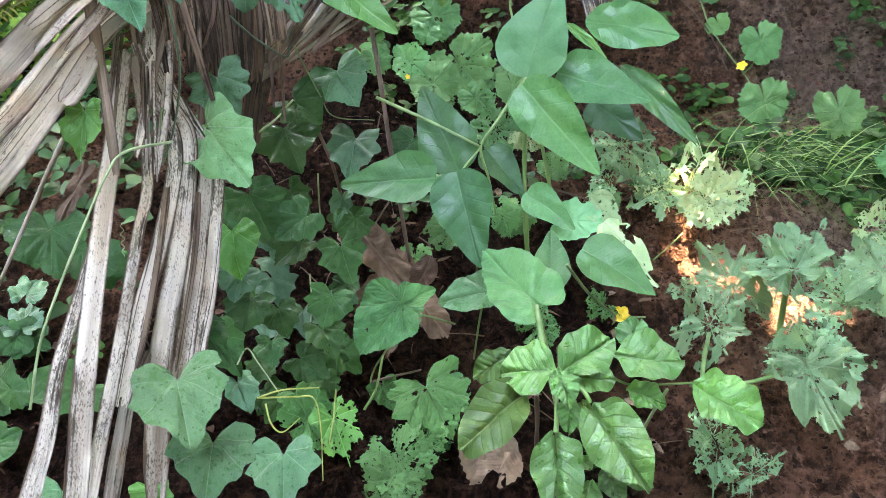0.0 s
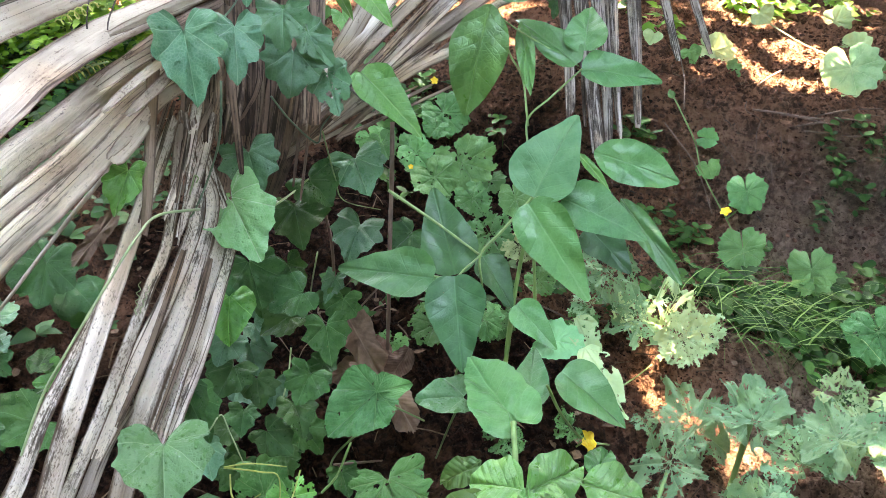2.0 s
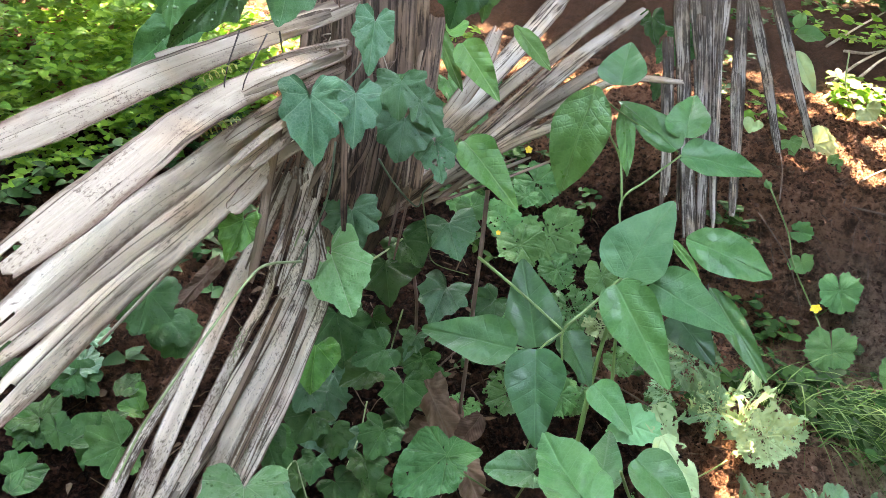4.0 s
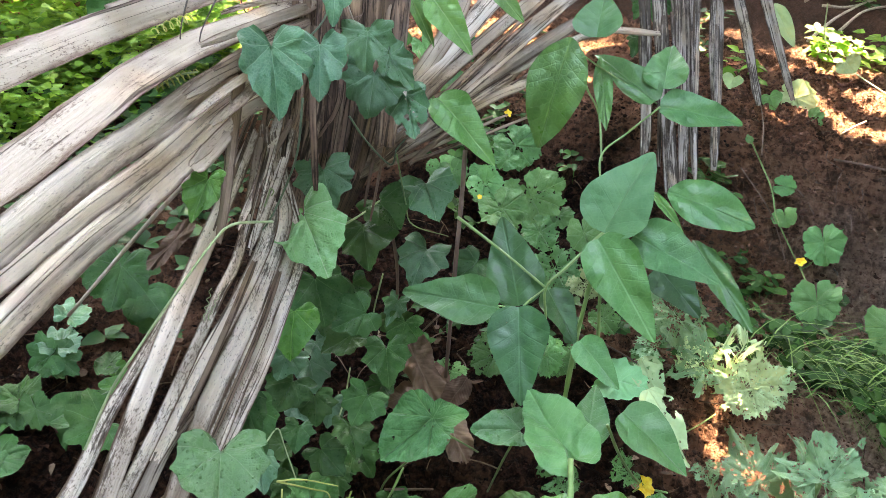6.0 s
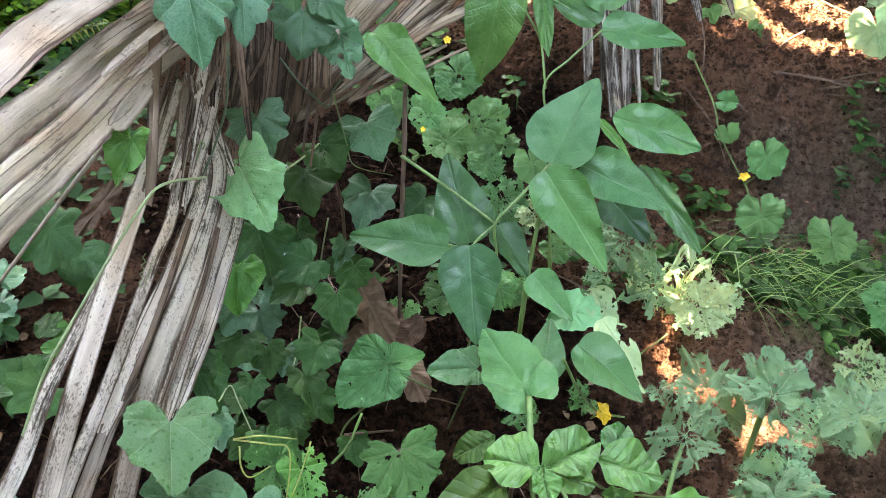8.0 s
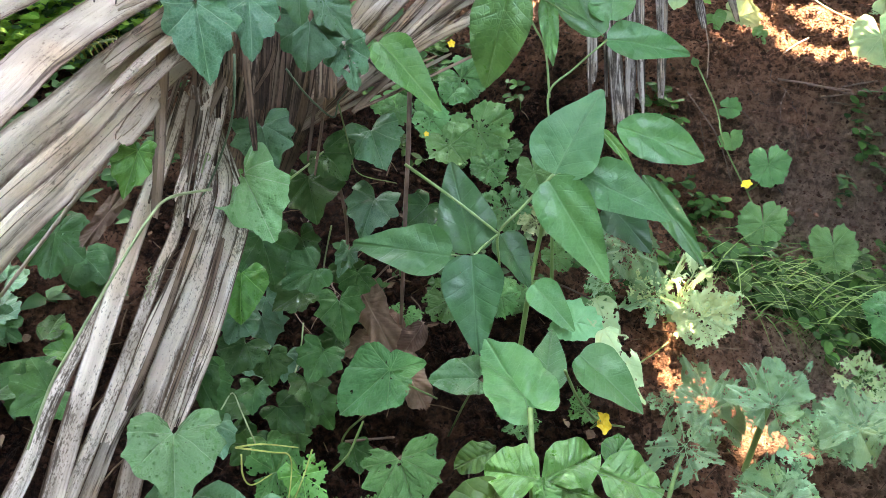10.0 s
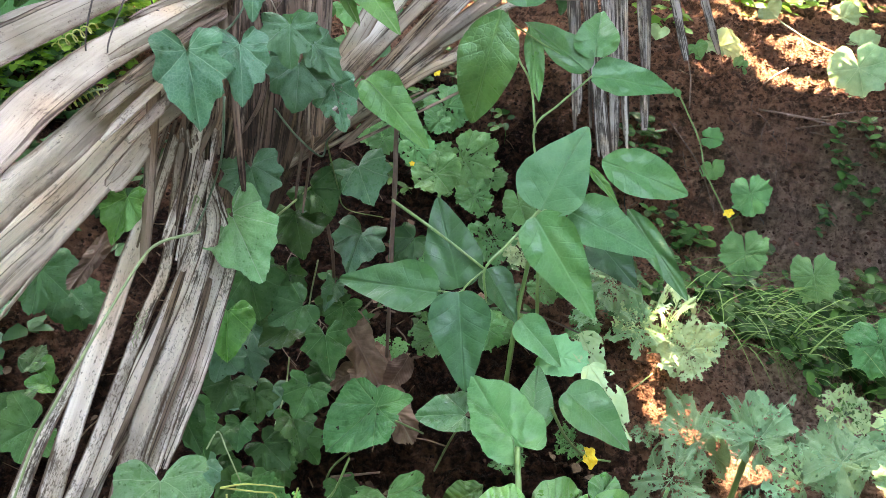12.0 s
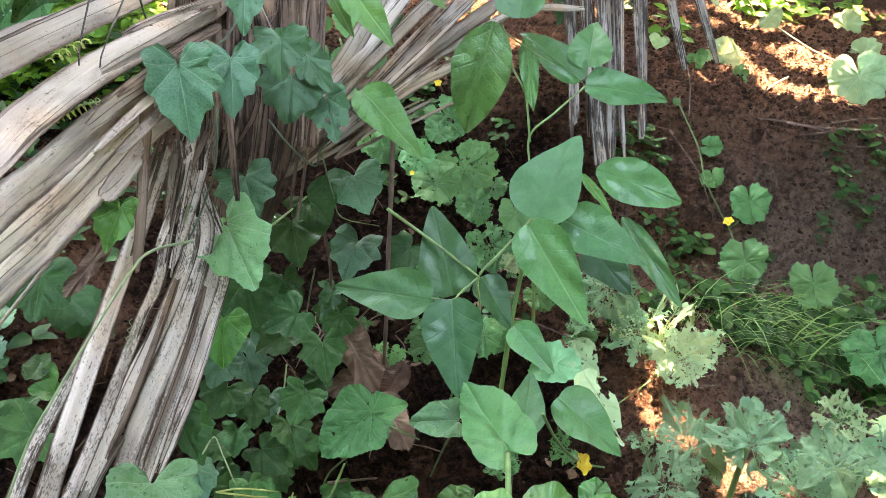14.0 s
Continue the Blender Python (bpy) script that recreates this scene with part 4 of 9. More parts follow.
strip(fan_r, DRY_BROWN, ((-0.216, 1.173, 0.527), (-0.115, 1.372, 0.618), (0.006, 1.596, 0.731)), 0.0083, 0.0069, (0.065, -0.753, 0.457), fold=0.2, name="segment")
strip(fan_r, DRY_GREY, ((-0.253, 1.162, 0.505), (-0.211, 1.305, 0.508), (-0.160, 1.464, 0.515)), 0.0107, 0.0088, (0.084, -0.737, 0.331), fold=0.2, name="segment")
strip(fan_r, DRY_BROWN, ((-0.222, 1.180, 0.510), (-0.132, 1.369, 0.585), (-0.026, 1.580, 0.676)), 0.0094, 0.0077, (0.015, -0.814, 0.236), fold=0.2, name="segment")
strip(fan_r, DRY, ((-0.234, 1.204, 0.495), (-0.125, 1.373, 0.531), (0.004, 1.561, 0.576)), 0.0058, 0.0048, (0.214, -0.984, 0.271), fold=0.2, name="segment")
strip(fan_r, DRY_BROWN, ((-0.260, 1.159, 0.498), (-0.207, 1.316, 0.522), (-0.143, 1.489, 0.554)), 0.0062, 0.0052, (0.013, -0.932, 0.451), fold=0.2, name="segment")
strip(fan_r, DRY_BROWN, ((-0.179, 1.212, 0.491), (-0.110, 1.378, 0.528), (-0.029, 1.561, 0.575)), 0.0110, 0.0091, (0.080, -1.107, 0.362), fold=0.2, name="segment")
strip(fan_r, DRY, ((-0.215, 1.197, 0.486), (-0.135, 1.345, 0.489), (-0.039, 1.508, 0.498)), 0.0083, 0.0069, (0.325, -0.938, 0.505), fold=0.2, name="segment")
strip(fan_r, DRY_BROWN, ((-0.240, 1.151, 0.507), (-0.172, 1.307, 0.527), (-0.089, 1.481, 0.556)), 0.0057, 0.0048, (-0.092, -1.006, 0.709), fold=0.2, name="segment")
strip(fan_r, DRY_GREY, ((-0.186, 1.209, 0.528), (-0.082, 1.402, 0.607), (0.041, 1.617, 0.705)), 0.0116, 0.0096, (0.146, -0.945, 0.238), fold=0.2, name="segment")
strip(fan_r, DRY_GREY, ((-0.256, 1.152, 0.504), (-0.196, 1.295, 0.502), (-0.123, 1.453, 0.505)), 0.0056, 0.0046, (0.078, -0.798, 0.491), fold=0.2, name="segment")
strip(fan_r, DRY_BROWN, ((-0.255, 1.150, 0.499), (-0.169, 1.298, 0.501), (-0.065, 1.462, 0.508)), 0.0052, 0.0044, (0.160, -0.750, 0.587), fold=0.2, name="segment")
strip(fan_r, DRY_BROWN, ((-0.224, 1.162, 0.499), (-0.149, 1.335, 0.548), (-0.057, 1.529, 0.612)), 0.0075, 0.0062, (0.167, -1.113, 0.272), fold=0.2, name="segment")
butt = thing("palm_stump", "fibrous brown palm stump of dead leaf bases", "palm stump", (-0.315, 1.038, 0.360))
strip(butt, STUMP, ((-0.373, 1.144, 0.854), (-0.345, 1.075, 0.724), (-0.328, 1.005, 0.593)), 0.0498, 0.0498, (0.092, -1.088, 0.272), name="leaf_base")
strip(butt, STUMP, ((-0.346, 1.170, 0.854), (-0.310, 1.093, 0.708), (-0.292, 1.018, 0.568)), 0.0506, 0.0506, (0.128, -0.849, 0.334), name="leaf_base")
strip(butt, STUMP, ((-0.312, 1.207, 0.854), (-0.280, 1.134, 0.693), (-0.277, 1.049, 0.538)), 0.0518, 0.0418, (-0.001, -0.820, 0.460), name="leaf_base")
strip(butt, STUMP, ((-0.285, 1.244, 0.852), (-0.261, 1.172, 0.676), (-0.262, 1.084, 0.515)), 0.0467, 0.0388, (-0.040, -1.109, 0.272), name="leaf_base")
strip(butt, STUMP, ((-0.272, 1.289, 0.848), (-0.248, 1.218, 0.674), (-0.255, 1.117, 0.491)), 0.0438, 0.0333, (0.110, -0.791, 0.633), name="leaf_base")
strip(butt, STUMP, ((-0.377, 1.079, 0.863), (-0.357, 1.016, 0.786), (-0.345, 0.934, 0.717)), 0.0284, 0.0269, (0.360, -1.024, 0.354), name="leaf_base")
strip(butt, DRY_BROWN, ((-0.327, 1.054, 0.766), (-0.296, 1.043, 0.656), (-0.293, 0.976, 0.576)), 0.0250, 0.0196, (0.173, -0.970, 0.262), name="leaf_base")
strip(butt, DRY_BROWN, ((-0.280, 1.094, 0.705), (-0.277, 1.078, 0.611), (-0.279, 1.018, 0.503)), 0.0223, 0.0166, (0.261, -0.768, 0.607), name="leaf_base")
strip(butt, DRY_BROWN, ((-0.255, 1.117, 0.657), (-0.266, 1.081, 0.574), (-0.281, 1.040, 0.502)), 0.0209, 0.0169, (0.005, -0.879, 0.381), name="leaf_base")
strip(butt, STUMP, ((-0.294, 1.123, 0.552), (-0.313, 1.075, 0.468), (-0.315, 1.038, 0.360)), 0.0657, 0.0445, (0.339, -0.873, 0.790), name="leaf_base")
strip(butt, STUMP, ((-0.255, 1.205, 0.526), (-0.279, 1.163, 0.454), (-0.304, 1.133, 0.363)), 0.0697, 0.0471, (0.345, -1.022, 0.496), name="leaf_base")
strip(butt, DRY_BROWN, ((-0.345, 1.078, 0.805), (-0.329, 1.049, 0.749), (-0.346, 0.995, 0.653)), 0.0115, 0.0080, (0.041, -1.051, 0.229), name="leaf_base")
strip(butt, DRY_BROWN, ((-0.356, 1.114, 0.778), (-0.350, 1.077, 0.710), (-0.316, 1.001, 0.565)), 0.0094, 0.0066, (0.389, -0.750, 0.295), name="leaf_base")
strip(butt, STUMP, ((-0.303, 1.036, 0.750), (-0.293, 1.001, 0.683), (-0.262, 0.933, 0.553)), 0.0127, 0.0089, (0.398, -0.974, 0.555), name="leaf_base")
strip(butt, DRY_BROWN, ((-0.309, 1.117, 0.708), (-0.301, 1.075, 0.630), (-0.302, 0.998, 0.490)), 0.0096, 0.0067, (0.420, -0.850, 0.626), name="leaf_base")
strip(butt, DRY_BROWN, ((-0.350, 1.012, 0.843), (-0.343, 0.975, 0.776), (-0.344, 0.920, 0.676)), 0.0123, 0.0086, (0.240, -1.108, 0.409), name="leaf_base")
strip(butt, STUMP, ((-0.317, 1.159, 0.819), (-0.307, 1.109, 0.727), (-0.316, 1.051, 0.622)), 0.0127, 0.0089, (0.286, -1.052, 0.364), name="leaf_base")
strip(butt, STUMP, ((-0.342, 1.040, 0.708), (-0.321, 0.995, 0.622), (-0.331, 0.956, 0.554)), 0.0126, 0.0088, (0.176, -1.069, 0.433), name="leaf_base")
strip(butt, STUMP, ((-0.350, 1.011, 0.710), (-0.327, 0.966, 0.624), (-0.316, 0.926, 0.550)), 0.0084, 0.0058, (0.220, -0.884, 0.615), name="leaf_base")
strip(butt, STUMP, ((-0.309, 1.067, 0.772), (-0.297, 1.027, 0.695), (-0.313, 0.982, 0.617)), 0.0089, 0.0062, (0.198, -0.717, 0.599), name="leaf_base")
strip(butt, STUMP, ((-0.342, 1.056, 0.871), (-0.325, 1.026, 0.812), (-0.321, 0.964, 0.699)), 0.0107, 0.0075, (0.490, -0.853, 0.442), name="leaf_base")
strip(butt, STUMP, ((-0.321, 0.970, 0.749), (-0.302, 0.927, 0.668), (-0.295, 0.869, 0.560)), 0.0082, 0.0057, (0.288, -0.765, 0.443), name="leaf_base")
strip(butt, STUMP, ((-0.329, 1.125, 0.740), (-0.323, 1.082, 0.661), (-0.304, 1.018, 0.541)), 0.0121, 0.0085, (0.302, -0.833, 0.476), name="leaf_base")
strip(butt, STUMP, ((-0.318, 1.007, 0.719), (-0.299, 0.971, 0.651), (-0.313, 0.937, 0.591)), 0.0104, 0.0073, (0.149, -1.057, 0.319), name="leaf_base")
strip(butt, STUMP, ((-0.320, 1.220, 0.840), (-0.310, 1.179, 0.764), (-0.305, 1.106, 0.631)), 0.0106, 0.0075, (0.163, -0.908, 0.490), name="leaf_base")
strip(butt, STUMP, ((-0.338, 0.950, 0.783), (-0.325, 0.913, 0.713), (-0.318, 0.873, 0.639)), 0.0069, 0.0048, (0.404, -0.967, 0.665), name="leaf_base")
strip(butt, STUMP, ((-0.326, 1.064, 0.771), (-0.304, 1.020, 0.687), (-0.324, 0.961, 0.583)), 0.0132, 0.0093, (0.142, -0.819, 0.272), name="leaf_base")
strip(butt, STUMP, ((-0.344, 1.023, 0.768), (-0.327, 0.986, 0.699), (-0.342, 0.949, 0.634)), 0.0071, 0.0050, (0.407, -0.830, 0.668), name="leaf_base")
strip(butt, DRY_BROWN, ((-0.316, 1.044, 0.735), (-0.314, 1.011, 0.675), (-0.313, 0.963, 0.587)), 0.0134, 0.0094, (0.462, -0.824, 0.627), name="leaf_base")
strip(butt, STUMP, ((-0.290, 1.108, 0.731), (-0.269, 1.062, 0.643), (-0.293, 1.024, 0.579)), 0.0109, 0.0077, (0.336, -0.862, 0.356), name="leaf_base")
strip(butt, STUMP, ((-0.340, 1.093, 0.754), (-0.325, 1.052, 0.677), (-0.337, 0.997, 0.579)), 0.0115, 0.0080, (0.272, -0.745, 0.345), name="leaf_base")
strip(butt, STUMP, ((-0.291, 1.147, 0.763), (-0.275, 1.116, 0.703), (-0.284, 1.028, 0.545)), 0.0155, 0.0109, (0.454, -0.909, 0.383), name="leaf_base")
strip(butt, STUMP, ((-0.233, 1.223, 0.676), (-0.215, 1.173, 0.581), (-0.215, 1.092, 0.433)), 0.0060, 0.0041, (-0.089, -0.956, 0.358), name="leaf_base")
strip(butt, STUMP, ((-0.305, 1.154, 0.701), (-0.291, 1.121, 0.639), (-0.299, 1.050, 0.512)), 0.0067, 0.0047, (0.300, -0.750, 0.658), name="leaf_base")
strip(butt, STUMP, ((-0.357, 1.096, 0.788), (-0.350, 1.061, 0.725), (-0.328, 0.996, 0.602)), 0.0050, 0.0035, (0.341, -0.956, 0.247), name="leaf_base")
strip(butt, STUMP, ((-0.293, 1.097, 0.704), (-0.273, 1.050, 0.614), (-0.269, 0.988, 0.501)), 0.0089, 0.0062, (0.314, -0.874, 0.608), name="leaf_base")
strip(butt, STUMP, ((-0.319, 1.062, 0.783), (-0.308, 1.015, 0.695), (-0.308, 0.955, 0.586)), 0.0066, 0.0046, (0.196, -0.751, 0.331), name="leaf_base")
strip(butt, STUMP, ((-0.351, 0.986, 0.740), (-0.334, 0.947, 0.666), (-0.343, 0.917, 0.613)), 0.0123, 0.0086, (0.195, -0.974, 0.553), name="leaf_base")
strip(butt, STUMP, ((-0.328, 1.088, 0.716), (-0.307, 1.048, 0.641), (-0.288, 0.986, 0.523)), 0.0055, 0.0039, (0.447, -1.030, 0.550), name="leaf_base")
strip(butt, STUMP, ((-0.324, 1.168, 0.829), (-0.312, 1.125, 0.748), (-0.306, 1.087, 0.678)), 0.0091, 0.0063, (0.378, -1.041, 0.199), name="leaf_base")
strip(butt, DRY_BROWN, ((-0.319, 1.048, 0.783), (-0.310, 1.017, 0.727), (-0.298, 0.951, 0.604)), 0.0130, 0.0091, (0.296, -0.782, 0.605), name="leaf_base")
strip(butt, DRY_BROWN, ((-0.328, 1.200, 0.844), (-0.315, 1.153, 0.755), (-0.294, 1.082, 0.622)), 0.0058, 0.0040, (0.357, -0.968, 0.351), name="leaf_base")
strip(butt, STUMP, ((-0.319, 1.089, 0.833), (-0.300, 1.052, 0.764), (-0.292, 0.981, 0.633)), 0.0121, 0.0085, (0.265, -0.767, 0.310), name="leaf_base")
strip(butt, STUMP, ((-0.241, 1.208, 0.689), (-0.226, 1.154, 0.588), (-0.225, 1.084, 0.461)), 0.0069, 0.0048, (0.060, -0.868, 0.712), name="leaf_base")
strip(butt, STUMP, ((-0.321, 1.165, 0.839), (-0.300, 1.124, 0.760), (-0.290, 1.089, 0.695)), 0.0113, 0.0079, (0.081, -1.123, 0.215), name="leaf_base")
stem(butt, "root_fibre", STEM_BROWN, ((-0.340, 1.085, 0.765), (-0.349, 1.084, 0.767), (-0.339, 1.084, 0.757), (-0.343, 1.076, 0.753), (-0.349, 1.071, 0.756)), 0.0009, 0.0006)
stem(butt, "root_fibre", STEM_BROWN, ((-0.319, 1.080, 0.766), (-0.317, 1.082, 0.756), (-0.309, 1.087, 0.759), (-0.302, 1.078, 0.757), (-0.305, 1.088, 0.757)), 0.0009, 0.0006)
stem(butt, "root_fibre", STEM_BROWN, ((-0.324, 1.109, 0.747), (-0.314, 1.105, 0.744), (-0.309, 1.096, 0.743), (-0.310, 1.081, 0.736), (-0.319, 1.071, 0.730)), 0.0009, 0.0006)
stem(butt, "root_fibre", STEM_BROWN, ((-0.314, 1.087, 0.765), (-0.319, 1.078, 0.759), (-0.320, 1.068, 0.752), (-0.315, 1.054, 0.743), (-0.327, 1.058, 0.740)), 0.0009, 0.0006)
stem(butt, "root_fibre", STEM_BROWN, ((-0.334, 1.059, 0.763), (-0.331, 1.061, 0.750), (-0.320, 1.045, 0.742), (-0.325, 1.042, 0.728), (-0.326, 1.037, 0.715)), 0.0009, 0.0006)
stem(butt, "root_fibre", STEM_BROWN, ((-0.333, 1.084, 0.765), (-0.319, 1.075, 0.768), (-0.331, 1.080, 0.766), (-0.332, 1.071, 0.767), (-0.318, 1.064, 0.767)), 0.0009, 0.0006)
stem(butt, "root_fibre", STEM_BROWN, ((-0.319, 1.065, 0.772), (-0.322, 1.074, 0.769), (-0.332, 1.076, 0.761), (-0.332, 1.067, 0.748), (-0.335, 1.056, 0.748)), 0.0009, 0.0006)
stem(butt, "root_fibre", STEM_BROWN, ((-0.312, 1.060, 0.765), (-0.316, 1.053, 0.766), (-0.319, 1.039, 0.758), (-0.328, 1.033, 0.745), (-0.318, 1.039, 0.741)), 0.0009, 0.0006)
stem(butt, "root_fibre", STEM_BROWN, ((-0.328, 1.075, 0.769), (-0.320, 1.077, 0.757), (-0.325, 1.078, 0.747), (-0.320, 1.073, 0.738), (-0.313, 1.064, 0.732)), 0.0009, 0.0006)
stem(butt, "root_fibre", STEM_BROWN, ((-0.317, 1.091, 0.743), (-0.324, 1.075, 0.733), (-0.309, 1.063, 0.730), (-0.316, 1.059, 0.722), (-0.307, 1.047, 0.713)), 0.0009, 0.0006)
stem(butt, "root_fibre", STEM_BROWN, ((-0.326, 1.111, 0.759), (-0.317, 1.106, 0.748), (-0.309, 1.110, 0.749), (-0.313, 1.108, 0.735), (-0.310, 1.095, 0.734)), 0.0009, 0.0006)
stem(butt, "root_fibre", STEM_BROWN, ((-0.313, 1.065, 0.761), (-0.315, 1.059, 0.752), (-0.327, 1.058, 0.738), (-0.335, 1.052, 0.733), (-0.326, 1.046, 0.734)), 0.0009, 0.0006)
stem(butt, "root_fibre", STEM_BROWN, ((-0.352, 1.106, 0.743), (-0.353, 1.111, 0.737), (-0.349, 1.121, 0.738), (-0.358, 1.126, 0.734), (-0.357, 1.113, 0.726)), 0.0009, 0.0006)
stem(butt, "root_fibre", STEM_BROWN, ((-0.333, 1.091, 0.758), (-0.319, 1.077, 0.754), (-0.323, 1.073, 0.748), (-0.315, 1.063, 0.748), (-0.318, 1.053, 0.738)), 0.0009, 0.0006)
stem(butt, "root_fibre", STEM_BROWN, ((-0.322, 1.074, 0.757), (-0.314, 1.081, 0.751), (-0.318, 1.079, 0.738), (-0.313, 1.070, 0.738), (-0.307, 1.072, 0.735)), 0.0009, 0.0006)
stem(butt, "root_fibre", STEM_BROWN, ((-0.329, 1.116, 0.755), (-0.331, 1.109, 0.750), (-0.328, 1.108, 0.754), (-0.318, 1.113, 0.755), (-0.319, 1.102, 0.756)), 0.0009, 0.0006)
stem(butt, "root_fibre", STEM_BROWN, ((-0.328, 1.109, 0.740), (-0.336, 1.105, 0.733), (-0.333, 1.102, 0.719), (-0.323, 1.107, 0.722), (-0.318, 1.104, 0.713)), 0.0009, 0.0006)
stem(butt, "root_fibre", STEM_BROWN, ((-0.342, 1.108, 0.744), (-0.335, 1.102, 0.745), (-0.341, 1.107, 0.735), (-0.330, 1.104, 0.734), (-0.322, 1.102, 0.734)), 0.0009, 0.0006)
stem(butt, "root_fibre", STEM_BROWN, ((-0.322, 1.077, 0.756), (-0.308, 1.067, 0.753), (-0.320, 1.068, 0.736), (-0.307, 1.061, 0.732), (-0.316, 1.055, 0.733)), 0.0009, 0.0006)
stem(butt, "root_fibre", STEM_BROWN, ((-0.341, 1.077, 0.763), (-0.332, 1.085, 0.764), (-0.330, 1.091, 0.756), (-0.333, 1.080, 0.753), (-0.342, 1.078, 0.756)), 0.0009, 0.0006)
stem(butt, "root_fibre", STEM_BROWN, ((-0.341, 1.092, 0.741), (-0.337, 1.097, 0.732), (-0.327, 1.093, 0.724), (-0.321, 1.089, 0.716), (-0.323, 1.096, 0.715)), 0.0009, 0.0006)
stem(butt, "root_fibre", STEM_BROWN, ((-0.318, 1.084, 0.764), (-0.311, 1.075, 0.755), (-0.310, 1.063, 0.755), (-0.305, 1.075, 0.756), (-0.315, 1.082, 0.754)), 0.0009, 0.0006)
stem(butt, "root_fibre", STEM_BROWN, ((-0.326, 1.065, 0.756), (-0.317, 1.061, 0.743), (-0.305, 1.052, 0.734), (-0.295, 1.048, 0.724), (-0.306, 1.051, 0.714)), 0.0009, 0.0006)
stem(butt, "root_fibre", STEM_BROWN, ((-0.332, 1.101, 0.763), (-0.338, 1.097, 0.751), (-0.341, 1.092, 0.738), (-0.346, 1.093, 0.725), (-0.335, 1.089, 0.714)), 0.0009, 0.0006)
stem(butt, "root_fibre", STEM_BROWN, ((-0.309, 1.065, 0.768), (-0.303, 1.064, 0.764), (-0.299, 1.058, 0.766), (-0.310, 1.059, 0.753), (-0.308, 1.070, 0.752)), 0.0009, 0.0006)
stem(butt, "root_fibre", STEM_BROWN, ((-0.322, 1.093, 0.751), (-0.329, 1.077, 0.744), (-0.329, 1.075, 0.747), (-0.320, 1.077, 0.737), (-0.325, 1.077, 0.733)), 0.0009, 0.0006)
strip(butt, STUMP, ((-0.240, 1.288, 0.789), (-0.217, 1.200, 0.673), (-0.206, 1.113, 0.557)), 0.0220, 0.0132, (0.2, -0.9, 0.4), fold=0.2, ragged=1.2, name="leaf_base")
strip(butt, STUMP, ((-0.230, 1.289, 0.791), (-0.215, 1.201, 0.673), (-0.197, 1.114, 0.558)), 0.0140, 0.0084, (0.2, -0.9, 0.4), fold=0.2, ragged=1.2, name="leaf_base")
strip(butt, DRY_BROWN, ((-0.247, 1.287, 0.789), (-0.234, 1.199, 0.671), (-0.216, 1.113, 0.556)), 0.0180, 0.0108, (0.2, -0.9, 0.4), fold=0.2, ragged=1.2, name="leaf_base")
strip(butt, STUMP, ((-0.234, 1.288, 0.790), (-0.235, 1.199, 0.671), (-0.231, 1.111, 0.554)), 0.0120, 0.0072, (0.2, -0.9, 0.4), fold=0.2, ragged=1.2, name="leaf_base")
rnd = random.Random(44)
for k in range(26):      # hair-thin fibres hanging in tangles
    at = Vector((rnd.uniform(-0.37, -0.24), 1.02, rnd.uniform(0.66, 0.80)))
    at.y = 0.965 + 1.1 * (at.x + 0.37) + 0.35 * (at.z - 0.60)
    line = [at.copy()]
    for i in range(6):
        at += Vector((rnd.gauss(0, 0.012), rnd.gauss(-0.003, 0.006), rnd.gauss(-0.012, 0.014)))
        line.append(at.copy())
    stem(butt, "fibre", STEM_DRY if k % 3 == 0 else STEM_BROWN, line, rnd.uniform(0.0007, 0.0012), 0.0005)
strip(butt, DRY_BROWN, ((-0.222, 1.289, 0.792), (-0.206, 1.201, 0.674), (-0.193, 1.114, 0.558)), 0.0100, 0.0060, (0.2, -0.9, 0.4), fold=0.2, ragged=1.2, name="leaf_base")
strip(butt, DRY_BROWN, ((-0.260, 1.286, 0.787), (-0.252, 1.198, 0.669), (-0.249, 1.110, 0.552)), 0.0160, 0.0096, (0.2, -0.9, 0.4), fold=0.2, ragged=1.2, name="leaf_base")
chip = thing("wood_chip", "broken piece of pale rotten wood on dark soil", "wood", (0.036, 0.876, -0.213))
strip(chip, DRY_PALE, ((0.001, 0.918, -0.188), (0.038, 0.921, -0.187), (0.081, 0.925, -0.185)), 0.0249, 0.0228, (0.235, -0.634, 0.881), name="splinter")
strip(chip, DRY_BROWN, ((0.001, 0.896, -0.200), (0.036, 0.895, -0.204), (0.069, 0.898, -0.203)), 0.0206, 0.0206, (-0.001, -0.496, 1.118), name="splinter")
strip(chip, DRY_GREY, ((0.005, 0.877, -0.210), (0.036, 0.876, -0.213), (0.064, 0.878, -0.212)), 0.0184, 0.0164, (0.046, -0.404, 0.974), name="splinter")
post = thing("palm_stalks", "bundle of grey weathered palm stalks standing on the bank", "dead stalks", (0.396, 1.904, 0.211))
strip(post, STALK, ((0.238, 2.243, 0.752), (0.309, 2.090, 0.502), (0.396, 1.904, 0.211)), 0.0400, 0.0322, (-0.335, -0.830, 0.351), fold=0.30, ragged=1.6, name="stalk")
strip(post, STALK, ((0.249, 2.142, 0.568), (0.288, 2.028, 0.394), (0.306, 1.964, 0.295)), 0.0353, 0.0279, (-0.354, -0.749, 0.229), fold=0.30, ragged=1.4, name="stalk")
strip(post, STALK, ((0.312, 2.287, 0.756), (0.377, 2.116, 0.475), (0.420, 1.934, 0.218)), 0.0310, 0.0256, (-0.126, -0.956, 0.566), fold=0.30, ragged=1.6, name="stalk")
